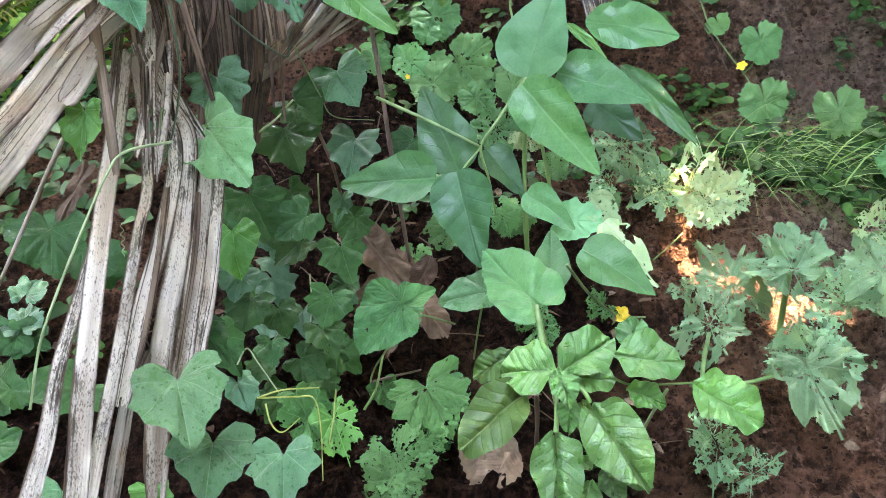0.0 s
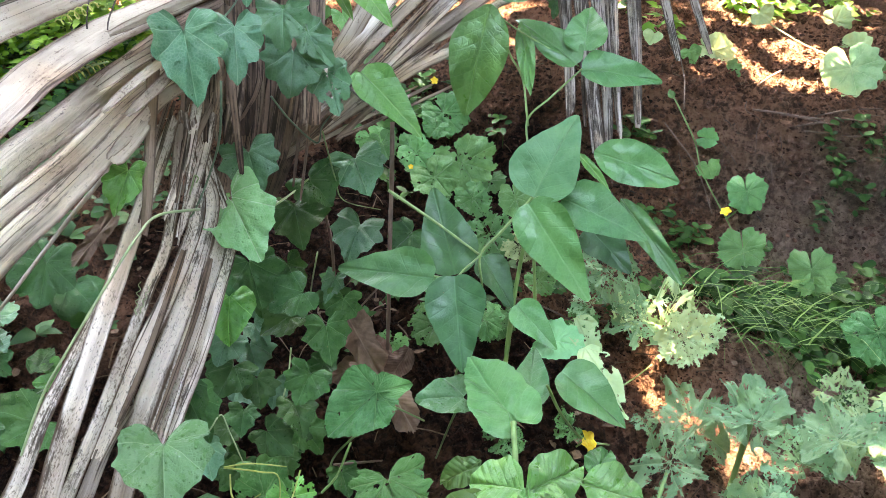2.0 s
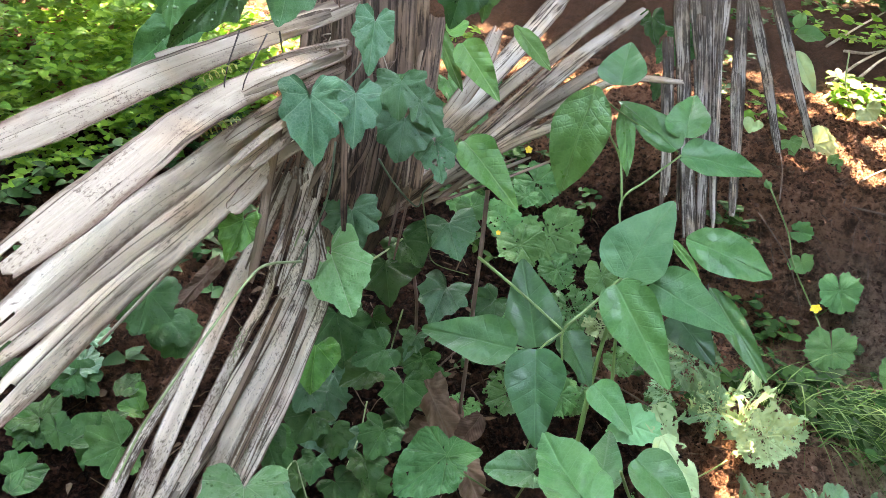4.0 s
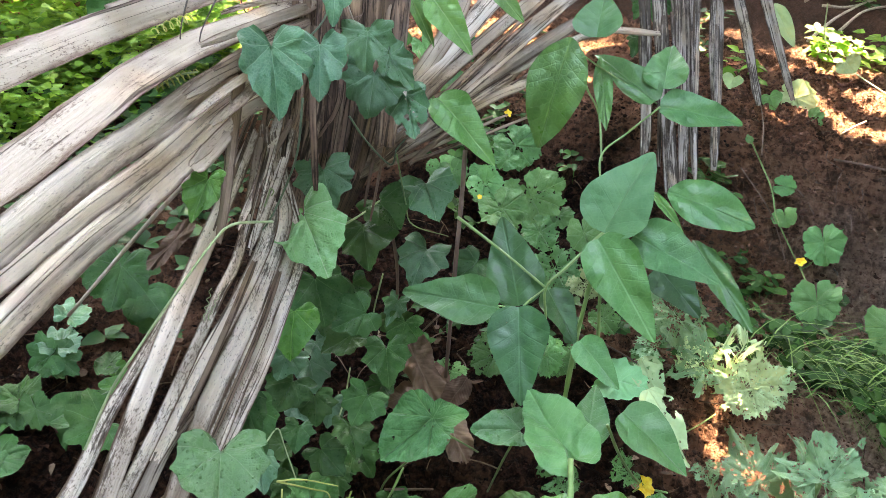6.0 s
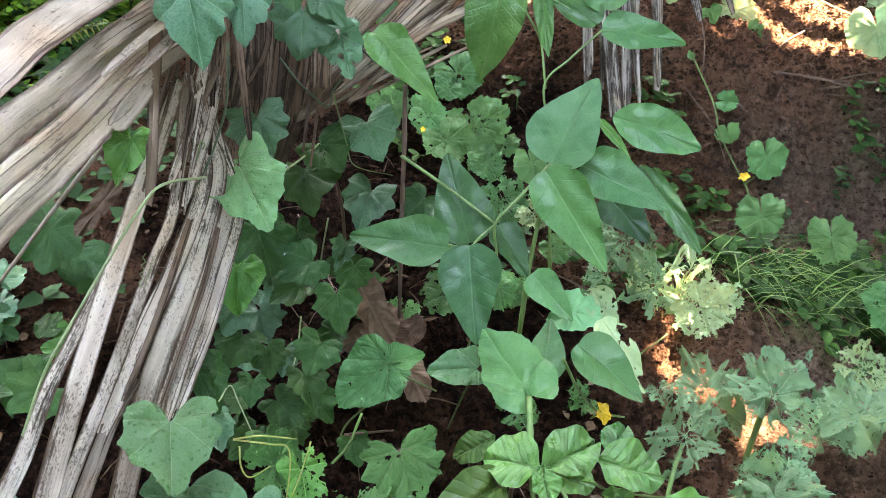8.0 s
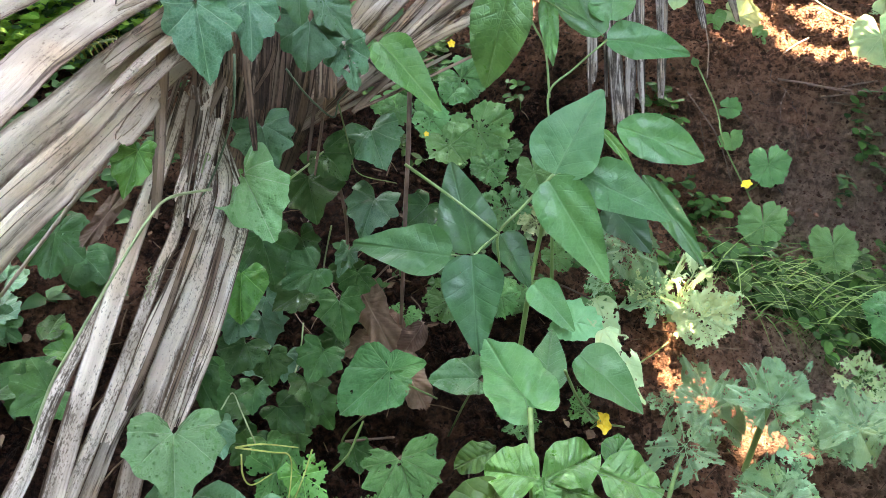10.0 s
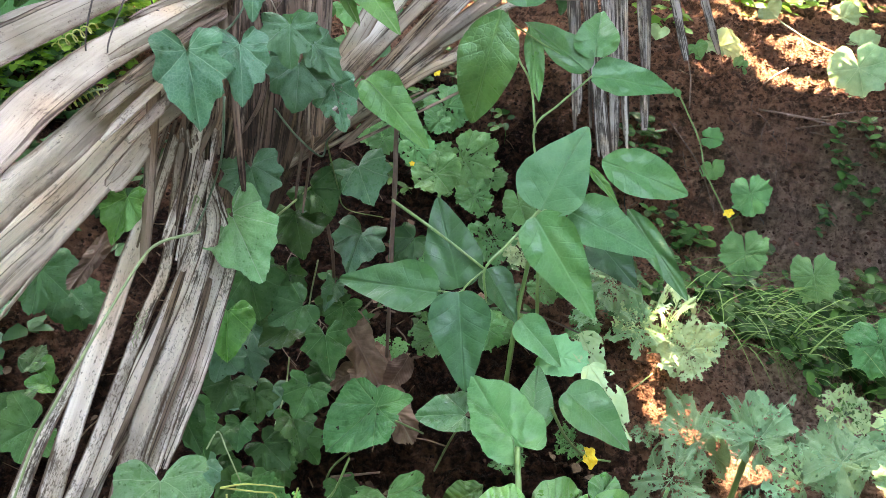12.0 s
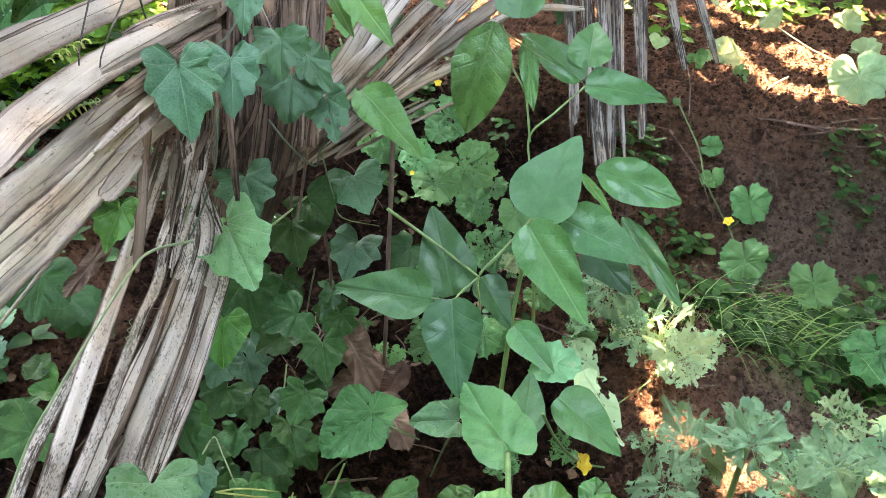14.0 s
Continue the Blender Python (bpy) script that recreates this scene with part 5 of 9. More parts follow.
strip(post, STALK, ((0.348, 2.315, 0.757), (0.390, 2.160, 0.511), (0.447, 1.978, 0.252)), 0.0265, 0.0211, (-0.221, -1.068, 0.274), fold=0.30, ragged=1.4, name="stalk")
strip(post, STALK, ((0.407, 2.325, 0.765), (0.458, 2.165, 0.506), (0.495, 2.000, 0.261)), 0.0313, 0.0235, (-0.344, -0.923, 0.311), fold=0.30, ragged=1.4, name="stalk")
strip(post, STALK, ((0.374, 2.372, 0.752), (0.386, 2.252, 0.595), (0.388, 2.180, 0.505)), 0.0320, 0.0241, (-0.035, -1.068, 0.266), fold=0.30, ragged=1.6, name="stalk")
strip(post, STALK, ((0.488, 2.655, 0.723), (0.580, 2.532, 0.524), (0.659, 2.400, 0.330)), 0.0383, 0.0241, (-0.339, -0.761, 0.487), fold=0.30, ragged=1.6, name="stalk")
strip(post, STALK, ((0.564, 2.668, 0.733), (0.664, 2.547, 0.535), (0.756, 2.423, 0.355)), 0.0383, 0.0188, (-0.067, -0.902, 0.283), fold=0.30, ragged=1.6, name="stalk")
strip(post, STALK, ((0.294, 2.410, 0.734), (0.332, 2.288, 0.608), (0.408, 2.131, 0.412)), 0.0328, 0.0241, (-0.316, -0.838, 0.320), fold=0.30, ragged=1.6, name="stalk")
strip(post, STALK, ((0.279, 2.213, 0.600), (0.320, 2.130, 0.443), (0.358, 2.003, 0.245)), 0.0156, 0.0108, (-0.009, -0.855, 0.549), fold=0.30, ragged=1.4, name="stalk")
strip(post, STALK, ((0.424, 2.118, 0.601), (0.454, 2.038, 0.450), (0.480, 1.933, 0.297)), 0.0130, 0.0090, (-0.051, -0.851, 0.602), fold=0.30, ragged=1.4, name="stalk")
strip(post, STALK, ((0.284, 2.082, 0.613), (0.313, 2.002, 0.463), (0.369, 1.860, 0.235)), 0.0151, 0.0104, (0.085, -0.897, 0.623), fold=0.30, ragged=1.4, name="stalk")
strip(post, STALK, ((0.335, 2.308, 0.751), (0.368, 2.225, 0.592), (0.434, 2.064, 0.330)), 0.0177, 0.0123, (-0.354, -1.124, 0.140), fold=0.30, ragged=1.6, name="stalk")
strip(post, STALK, ((0.290, 2.157, 0.723), (0.330, 2.079, 0.573), (0.344, 1.989, 0.448)), 0.0178, 0.0123, (-0.295, -1.011, 0.339), fold=0.30, ragged=1.6, name="stalk")
strip(post, STALK, ((0.256, 2.230, 0.714), (0.286, 2.148, 0.558), (0.333, 2.048, 0.410)), 0.0179, 0.0124, (-0.034, -0.867, 0.171), fold=0.30, ragged=1.6, name="stalk")
strip(post, STALK, ((0.301, 2.080, 0.626), (0.340, 2.003, 0.479), (0.357, 1.891, 0.313)), 0.0106, 0.0074, (-0.204, -0.929, 0.350), fold=0.30, ragged=1.6, name="stalk")
strip(post, STALK, ((0.343, 2.123, 0.714), (0.376, 2.045, 0.566), (0.408, 1.923, 0.380)), 0.0122, 0.0085, (-0.362, -0.917, 0.308), fold=0.30, ragged=1.4, name="stalk")
strip(post, STALK, ((0.404, 2.207, 0.693), (0.430, 2.125, 0.539), (0.471, 2.014, 0.371)), 0.0175, 0.0122, (-0.095, -0.954, 0.574), fold=0.30, ragged=1.6, name="stalk")
strip(post, STALK, ((0.310, 2.204, 0.712), (0.341, 2.123, 0.559), (0.386, 1.992, 0.354)), 0.0153, 0.0107, (0.073, -1.132, 0.477), fold=0.30, ragged=1.4, name="stalk")
strip(post, STALK, ((0.378, 2.180, 0.564), (0.419, 2.099, 0.408), (0.456, 1.977, 0.220)), 0.0164, 0.0114, (-0.071, -1.019, 0.250), fold=0.30, ragged=1.6, name="stalk")
strip(post, STALK, ((0.235, 2.136, 0.658), (0.269, 2.057, 0.506), (0.303, 1.927, 0.306)), 0.0150, 0.0105, (-0.132, -1.015, 0.497), fold=0.30, ragged=1.4, name="stalk")
strip(post, STALK, ((0.336, 2.273, 0.720), (0.379, 2.192, 0.564), (0.394, 2.084, 0.407)), 0.0096, 0.0068, (0.048, -1.008, 0.256), fold=0.30, ragged=1.4, name="stalk")
strip(post, STALK, ((0.365, 2.178, 0.645), (0.396, 2.096, 0.491), (0.413, 2.016, 0.383)), 0.0130, 0.0090, (-0.175, -0.870, 0.519), fold=0.30, ragged=1.6, name="stalk")
strip(post, STALK, ((0.371, 2.159, 0.613), (0.400, 2.077, 0.459), (0.452, 1.928, 0.221)), 0.0119, 0.0084, (-0.139, -1.025, 0.331), fold=0.30, ragged=1.4, name="stalk")
strip(post, STALK, ((0.219, 2.116, 0.657), (0.259, 2.038, 0.507), (0.300, 1.895, 0.282)), 0.0170, 0.0117, (0.056, -0.949, 0.189), fold=0.30, ragged=1.4, name="stalk")

# ---- plants ----
vine = thing("ivy_gourd_vine", "ivy gourd vine with dark lobed leaves climbing over dead palm leaves", "vine", (-0.342, 0.468, 0.482), "ivy gourd vines")
stem(vine, "runner", STEM_PALE, ((-0.280, 0.808, 0.565), (-0.292, 0.716, 0.607), (-0.297, 0.670, 0.609), (-0.309, 0.605, 0.583), (-0.321, 0.538, 0.553), (-0.334, 0.507, 0.523), (-0.342, 0.468, 0.482)), 0.0017, 0.0013)
stem(vine, "runner", STEM_DARK, ((-0.285, 0.933, 0.684), (-0.278, 0.897, 0.628), (-0.287, 0.878, 0.580), (-0.298, 0.841, 0.542), (-0.310, 0.832, 0.529)), 0.0017, 0.0011)
stem(vine, "runner", STEM_DARK, ((-0.250, 1.049, 0.623), (-0.221, 1.049, 0.588), (-0.185, 1.062, 0.552), (-0.175, 1.047, 0.585), (-0.161, 1.029, 0.611)), 0.0016, 0.0011)
stem(vine, "runner", STEM_DARK, ((-0.351, 0.945, 0.739), (-0.304, 0.973, 0.745), (-0.288, 1.019, 0.761), (-0.279, 1.043, 0.799)), 0.0017, 0.0010)
stem(vine, "runner", STEM_BLACK, ((-0.360, 0.781, 0.853), (-0.362, 0.750, 0.806), (-0.349, 0.728, 0.772)), 0.0010, 0.0006)
stem(vine, "runner", STEM_BLACK, ((-0.348, 0.832, 0.840), (-0.339, 0.755, 0.813), (-0.340, 0.746, 0.799)), 0.0010, 0.0006)
stem(vine, "tendril", STEM_PALE, ((-0.367, 0.696, 0.759), (-0.352, 0.703, 0.770), (-0.340, 0.707, 0.776), (-0.326, 0.709, 0.780)), 0.0012, 0.0009)
stem(vine, "tendril", STEM_PALE, ((-0.300, 0.834, 0.569), (-0.298, 0.843, 0.582), (-0.297, 0.848, 0.589), (-0.292, 0.846, 0.587), (-0.294, 0.843, 0.582)), 0.0012, 0.0009)
leaf(vine, "leaf", "ivy", IVY, (-0.285, 0.809, 0.789), (-0.258, 0.763, 0.724), 0.081, (0.274, -0.733, 0.623))
leaf(vine, "leaf", "ivy", IVY, (-0.250, 0.881, 0.775), (-0.231, 0.827, 0.732), 0.070, (0.258, -0.544, 0.798))
leaf(vine, "leaf", "ivy", IVY, (-0.259, 0.977, 0.842), (-0.247, 0.925, 0.791), 0.059, (0.225, -0.649, 0.727))
leaf(vine, "leaf", "ivy", IVY, (-0.211, 0.959, 0.778), (-0.204, 0.924, 0.738), 0.081, (-0.091, -0.764, 0.639))
leaf(vine, "leaf", "ivy", IVY_DARK, (-0.234, 1.078, 0.724), (-0.192, 1.103, 0.727), 0.062, (0.308, -0.607, 0.733))
leaf(vine, "leaf", "ivy", IVY, (-0.215, 1.039, 0.701), (-0.209, 0.993, 0.648), 0.099, (0.308, -0.698, 0.647))
leaf(vine, "leaf", "ivy", IVY, (-0.169, 1.044, 0.671), (-0.144, 1.003, 0.627), 0.065, (0.082, -0.709, 0.701), holes=.06)
leaf(vine, "leaf", "ivy", IVY, (-0.200, 1.053, 0.722), (-0.156, 1.026, 0.691), 0.056, (0.127, -0.662, 0.739))
leaf(vine, "leaf", "ivy", IVY, (-0.298, 0.779, 0.933), (-0.305, 0.745, 0.877), 0.096, (0.043, -0.859, 0.510))
leaf(vine, "leaf", "ivy", IVY_DARK, (-0.391, 0.710, 0.931), (-0.379, 0.660, 0.879), 0.062, (0.235, -0.665, 0.709))
leaf(vine, "leaf", "ivy", IVY_DARK, (-0.397, 0.858, 0.890), (-0.444, 0.782, 0.823), 0.067, (0.429, -0.731, 0.530))
leaf(vine, "leaf", "ivy", IVY_DARK, (-0.170, 1.112, 0.890), (-0.174, 1.075, 0.831), 0.087, (0.204, -0.834, 0.513))
leaf(vine, "leaf", "ivy", IVY_DARK, (-0.137, 1.124, 0.905), (-0.134, 1.090, 0.844), 0.056, (0.097, -0.866, 0.490))
leaf(vine, "leaf", "ivy", IVY_LIGHT, (-0.325, 0.723, 0.655), (-0.332, 0.687, 0.617), 0.046, (0.114, -0.728, 0.676))
curl(vine, STEM_YELLOW, (-0.361, 0.687, 0.764), (-0.331, 0.719, 0.777), 8, 0.005, 0.0009)
curl(vine, STEM_YELLOW, (-0.352, 0.760, 0.821), (-0.371, 0.707, 0.814), 6, 0.005, 0.0009)
trail = thing("ivy_gourd_vine", "wet ivy gourd vine trailing dark lobed leaves over the soil", "vine", (-0.345, 1.069, -0.135), "ivy gourd vines")
stem(trail, "petiole", STEM_GREEN, ((-0.258, 1.093, 0.417), (-0.249, 1.176, 0.396), (-0.229, 1.227, 0.402)), 0.0020, 0.0016)
stem(trail, "petiole", STEM_PALE, ((-0.237, 1.126, 0.100), (-0.233, 1.078, 0.062), (-0.239, 1.029, 0.024)), 0.0015, 0.0013)
stem(trail, "petiole", STEM_PALE, ((-0.210, 1.225, 0.253), (-0.221, 1.237, 0.178), (-0.229, 1.258, 0.120)), 0.0016, 0.0014)
stem(trail, "runner", STEM_GREEN, ((-0.195, 1.164, 0.525), (-0.183, 1.231, 0.409), (-0.170, 1.263, 0.347), (-0.107, 1.319, 0.305)), 0.0014, 0.0009)
stem(trail, "tendril", STEM_PALE, ((-0.290, 0.820, 0.180), (-0.289, 0.870, 0.164), (-0.273, 0.857, 0.144), (-0.244, 0.831, 0.104)), 0.0013, 0.0010)
leaf(trail, "leaf", "ivy", IVY, (-0.268, 0.986, 0.564), (-0.240, 0.941, 0.523), 0.093, (0.052, -0.653, 0.756))
leaf(trail, "leaf", "ivy", IVY_DARK, (-0.229, 1.227, 0.402), (-0.179, 1.200, 0.373), 0.114, (0.251, -0.459, 0.852))
leaf(trail, "leaf", "ivy", IVY_PALE, (-0.158, 1.288, 0.422), (-0.123, 1.225, 0.388), 0.118, (-0.060, -0.509, 0.859), drops=56, tooth=.04)
leaf(trail, "leaf", "ivy", IVY_BRIGHT, (-0.277, 0.924, 0.522), (-0.217, 0.854, 0.471), 0.110, (0.077, -0.544, 0.835), drops=20)
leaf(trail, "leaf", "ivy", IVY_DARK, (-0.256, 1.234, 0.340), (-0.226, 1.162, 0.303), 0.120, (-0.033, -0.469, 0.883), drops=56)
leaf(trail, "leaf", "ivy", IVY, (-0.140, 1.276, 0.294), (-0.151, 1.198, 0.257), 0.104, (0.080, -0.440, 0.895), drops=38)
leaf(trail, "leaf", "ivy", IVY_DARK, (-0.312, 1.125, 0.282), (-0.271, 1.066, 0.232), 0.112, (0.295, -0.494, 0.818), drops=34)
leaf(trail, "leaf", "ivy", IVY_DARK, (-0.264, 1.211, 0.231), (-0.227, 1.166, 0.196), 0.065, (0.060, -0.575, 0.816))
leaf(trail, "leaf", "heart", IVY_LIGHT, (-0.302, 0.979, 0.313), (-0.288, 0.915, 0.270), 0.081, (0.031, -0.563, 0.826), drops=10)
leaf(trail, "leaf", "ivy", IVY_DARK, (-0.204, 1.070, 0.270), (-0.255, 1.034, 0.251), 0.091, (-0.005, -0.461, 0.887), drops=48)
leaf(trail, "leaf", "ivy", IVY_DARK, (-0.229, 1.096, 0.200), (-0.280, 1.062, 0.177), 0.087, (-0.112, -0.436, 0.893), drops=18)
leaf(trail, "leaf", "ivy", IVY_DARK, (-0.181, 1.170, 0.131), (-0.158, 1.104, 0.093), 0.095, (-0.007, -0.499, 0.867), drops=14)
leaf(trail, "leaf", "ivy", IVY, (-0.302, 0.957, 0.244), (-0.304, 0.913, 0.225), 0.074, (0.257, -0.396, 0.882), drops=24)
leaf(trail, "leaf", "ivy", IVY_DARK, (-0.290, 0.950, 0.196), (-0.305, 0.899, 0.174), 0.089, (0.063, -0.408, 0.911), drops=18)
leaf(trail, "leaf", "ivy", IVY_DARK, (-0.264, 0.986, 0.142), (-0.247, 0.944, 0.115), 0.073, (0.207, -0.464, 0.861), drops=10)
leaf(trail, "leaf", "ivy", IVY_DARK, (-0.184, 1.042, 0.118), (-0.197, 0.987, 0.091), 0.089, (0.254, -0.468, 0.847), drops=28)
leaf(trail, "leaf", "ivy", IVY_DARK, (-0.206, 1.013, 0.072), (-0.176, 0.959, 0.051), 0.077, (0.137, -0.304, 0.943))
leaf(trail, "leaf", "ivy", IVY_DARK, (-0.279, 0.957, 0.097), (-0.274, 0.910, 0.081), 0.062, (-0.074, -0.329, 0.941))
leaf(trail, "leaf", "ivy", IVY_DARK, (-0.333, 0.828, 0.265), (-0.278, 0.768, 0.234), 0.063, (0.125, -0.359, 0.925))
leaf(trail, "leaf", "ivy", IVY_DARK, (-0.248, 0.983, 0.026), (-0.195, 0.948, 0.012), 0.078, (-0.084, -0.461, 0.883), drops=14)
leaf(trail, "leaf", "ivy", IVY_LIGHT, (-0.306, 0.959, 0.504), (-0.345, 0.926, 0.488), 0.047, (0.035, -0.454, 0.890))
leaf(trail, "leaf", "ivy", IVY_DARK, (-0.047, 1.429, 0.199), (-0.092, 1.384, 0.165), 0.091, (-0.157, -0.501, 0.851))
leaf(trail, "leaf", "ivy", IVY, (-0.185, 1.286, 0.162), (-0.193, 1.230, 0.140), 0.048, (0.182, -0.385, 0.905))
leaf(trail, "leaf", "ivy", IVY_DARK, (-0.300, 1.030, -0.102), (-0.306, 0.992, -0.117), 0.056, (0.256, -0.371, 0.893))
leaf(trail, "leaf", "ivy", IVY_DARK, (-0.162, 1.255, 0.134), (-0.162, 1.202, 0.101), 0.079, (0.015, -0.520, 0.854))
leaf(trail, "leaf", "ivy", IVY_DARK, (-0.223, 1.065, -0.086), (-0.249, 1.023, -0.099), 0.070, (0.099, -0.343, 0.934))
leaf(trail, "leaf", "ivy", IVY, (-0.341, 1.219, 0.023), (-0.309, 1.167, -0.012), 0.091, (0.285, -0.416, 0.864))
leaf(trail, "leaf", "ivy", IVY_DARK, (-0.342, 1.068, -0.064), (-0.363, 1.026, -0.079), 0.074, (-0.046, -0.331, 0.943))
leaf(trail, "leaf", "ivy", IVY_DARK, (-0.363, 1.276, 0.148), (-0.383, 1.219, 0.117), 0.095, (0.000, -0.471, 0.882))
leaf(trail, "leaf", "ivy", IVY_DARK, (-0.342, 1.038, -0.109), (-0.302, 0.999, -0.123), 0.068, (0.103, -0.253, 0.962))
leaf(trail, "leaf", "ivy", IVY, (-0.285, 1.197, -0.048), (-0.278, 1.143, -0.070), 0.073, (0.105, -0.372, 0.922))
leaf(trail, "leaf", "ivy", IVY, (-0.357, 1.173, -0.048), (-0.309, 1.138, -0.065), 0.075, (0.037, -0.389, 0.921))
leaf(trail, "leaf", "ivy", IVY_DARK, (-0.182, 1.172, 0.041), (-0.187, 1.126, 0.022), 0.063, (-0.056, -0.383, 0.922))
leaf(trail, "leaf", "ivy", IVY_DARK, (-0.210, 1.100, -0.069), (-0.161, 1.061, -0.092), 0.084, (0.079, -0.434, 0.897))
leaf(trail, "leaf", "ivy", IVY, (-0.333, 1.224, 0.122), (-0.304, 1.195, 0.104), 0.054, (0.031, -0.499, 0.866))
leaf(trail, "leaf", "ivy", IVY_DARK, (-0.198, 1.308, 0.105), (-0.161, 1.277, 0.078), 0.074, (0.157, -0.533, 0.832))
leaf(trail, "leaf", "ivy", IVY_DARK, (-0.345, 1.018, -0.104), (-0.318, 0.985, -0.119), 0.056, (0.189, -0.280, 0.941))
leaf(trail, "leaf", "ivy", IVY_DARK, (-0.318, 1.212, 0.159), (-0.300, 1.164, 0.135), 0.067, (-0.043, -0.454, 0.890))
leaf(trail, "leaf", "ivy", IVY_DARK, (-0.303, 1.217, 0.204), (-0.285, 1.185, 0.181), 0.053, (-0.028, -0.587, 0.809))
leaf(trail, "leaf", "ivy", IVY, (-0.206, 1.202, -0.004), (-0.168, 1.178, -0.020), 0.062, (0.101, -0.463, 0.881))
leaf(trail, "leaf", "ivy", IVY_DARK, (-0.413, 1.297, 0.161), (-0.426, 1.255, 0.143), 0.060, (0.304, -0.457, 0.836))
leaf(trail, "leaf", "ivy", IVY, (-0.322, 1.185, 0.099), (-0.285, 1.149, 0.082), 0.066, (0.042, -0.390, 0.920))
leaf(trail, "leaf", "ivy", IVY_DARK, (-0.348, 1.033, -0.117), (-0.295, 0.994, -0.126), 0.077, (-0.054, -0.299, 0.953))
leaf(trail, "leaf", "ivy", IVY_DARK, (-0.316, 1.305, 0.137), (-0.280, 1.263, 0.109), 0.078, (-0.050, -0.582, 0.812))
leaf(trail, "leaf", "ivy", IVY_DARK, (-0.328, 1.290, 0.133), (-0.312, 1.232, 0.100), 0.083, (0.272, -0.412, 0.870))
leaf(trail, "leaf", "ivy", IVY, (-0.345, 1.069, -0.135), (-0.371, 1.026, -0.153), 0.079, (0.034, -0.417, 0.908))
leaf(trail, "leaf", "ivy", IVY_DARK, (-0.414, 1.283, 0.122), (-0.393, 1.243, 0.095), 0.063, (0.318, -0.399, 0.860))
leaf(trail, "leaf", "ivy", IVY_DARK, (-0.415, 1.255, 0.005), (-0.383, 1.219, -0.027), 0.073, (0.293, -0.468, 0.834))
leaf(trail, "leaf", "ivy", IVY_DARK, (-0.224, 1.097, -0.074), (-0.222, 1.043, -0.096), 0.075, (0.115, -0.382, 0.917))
front = thing("ivy_gourd_vine", "ivy gourd vine with large dew-covered leaves at the palm leaves' foot", "vine", (-0.011, 0.936, -0.146), "ivy gourd vines")
stem(front, "twig", STEM_BLACK, ((-0.359, 0.717, 0.387), (-0.350, 0.713, 0.345), (-0.339, 0.700, 0.288)), 0.0016, 0.0009)
stem(front, "tendril", STEM_YELLOW, ((-0.259, 0.781, 0.148), (-0.222, 0.788, 0.155), (-0.172, 0.805, 0.139)), 0.0014, 0.0010)
stem(front, "tendril", STEM_YELLOW, ((-0.259, 0.781, 0.148), (-0.210, 0.796, 0.131), (-0.187, 0.815, 0.104), (-0.183, 0.800, 0.051), (-0.190, 0.770, -0.036)), 0.0014, 0.0010)
stem(front, "tendril", STEM_YELLOW, ((-0.253, 0.789, 0.126), (-0.246, 0.771, 0.102), (-0.235, 0.777, 0.075), (-0.208, 0.790, 0.090)), 0.0014, 0.0010)
stem(front, "tendril", STEM_YELLOW, ((-0.162, 0.858, 0.076), (-0.172, 0.844, 0.026), (-0.188, 0.824, -0.033)), 0.0014, 0.0010)
leaf(front, "leaf", "ivy", IVY_PALE, (-0.254, 0.575, 0.407), (-0.228, 0.503, 0.384), 0.108, (0.157, -0.242, 0.957), drops=34)
leaf(front, "leaf", "ivy", IVY_PALE, (-0.245, 0.587, 0.289), (-0.243, 0.517, 0.271), 0.106, (0.289, -0.233, 0.928), drops=34)
leaf(front, "leaf", "ivy", IVY_PALE, (-0.220, 0.720, 0.098), (-0.212, 0.640, 0.078), 0.108, (0.080, -0.242, 0.967), drops=34)
leaf(front, "leaf", "ivy", IVY_PALE, (-0.446, 0.574, 0.222), (-0.433, 0.521, 0.205), 0.080, (0.473, -0.149, 0.869), drops=18)
leaf(front, "leaf", "ivy", IVY_LIGHT, (-0.382, 0.636, 0.133), (-0.365, 0.581, 0.121), 0.063, (0.166, -0.162, 0.973))
leaf(front, "leaf", "ivy", IVY_DARK, (-0.332, 0.882, 0.187), (-0.293, 0.825, 0.154), 0.066, (0.143, -0.421, 0.896))
leaf(front, "leaf", "ivy", IVY, (-0.312, 0.851, 0.112), (-0.285, 0.805, 0.091), 0.060, (0.300, -0.255, 0.919))
leaf(front, "leaf", "ivy", MELON, (-0.228, 1.035, -0.082), (-0.208, 0.994, -0.101), 0.061, (0.089, -0.391, 0.916), holes=0.05)
leaf(front, "leaf", "ivy", MELON, (-0.025, 0.904, -0.138), (-0.031, 0.863, -0.152), 0.057, (0.121, -0.326, 0.938), holes=0.08)
leaf(front, "leaf", "ivy", MELON, (-0.115, 0.947, -0.141), (-0.103, 0.896, -0.163), 0.074, (0.084, -0.384, 0.919), holes=0.11)
leaf(front, "leaf", "ivy", IVY_DARK, (-0.010, 0.930, -0.122), (-0.019, 0.885, -0.133), 0.059, (0.189, -0.280, 0.941))
leaf(front, "leaf", "ivy", MELON, (-0.011, 0.936, -0.146), (-0.020, 0.893, -0.159), 0.060, (0.182, -0.317, 0.931), holes=0.05)
leaf(front, "leaf", "ivy", MELON, (-0.030, 0.996, -0.133), (-0.021, 0.943, -0.154), 0.076, (0.209, -0.324, 0.922), holes=0.08)
leaf(front, "leaf", "ivy", IVY_DARK, (-0.293, 0.970, -0.063), (-0.319, 0.927, -0.071), 0.068, (0.260, -0.312, 0.914))
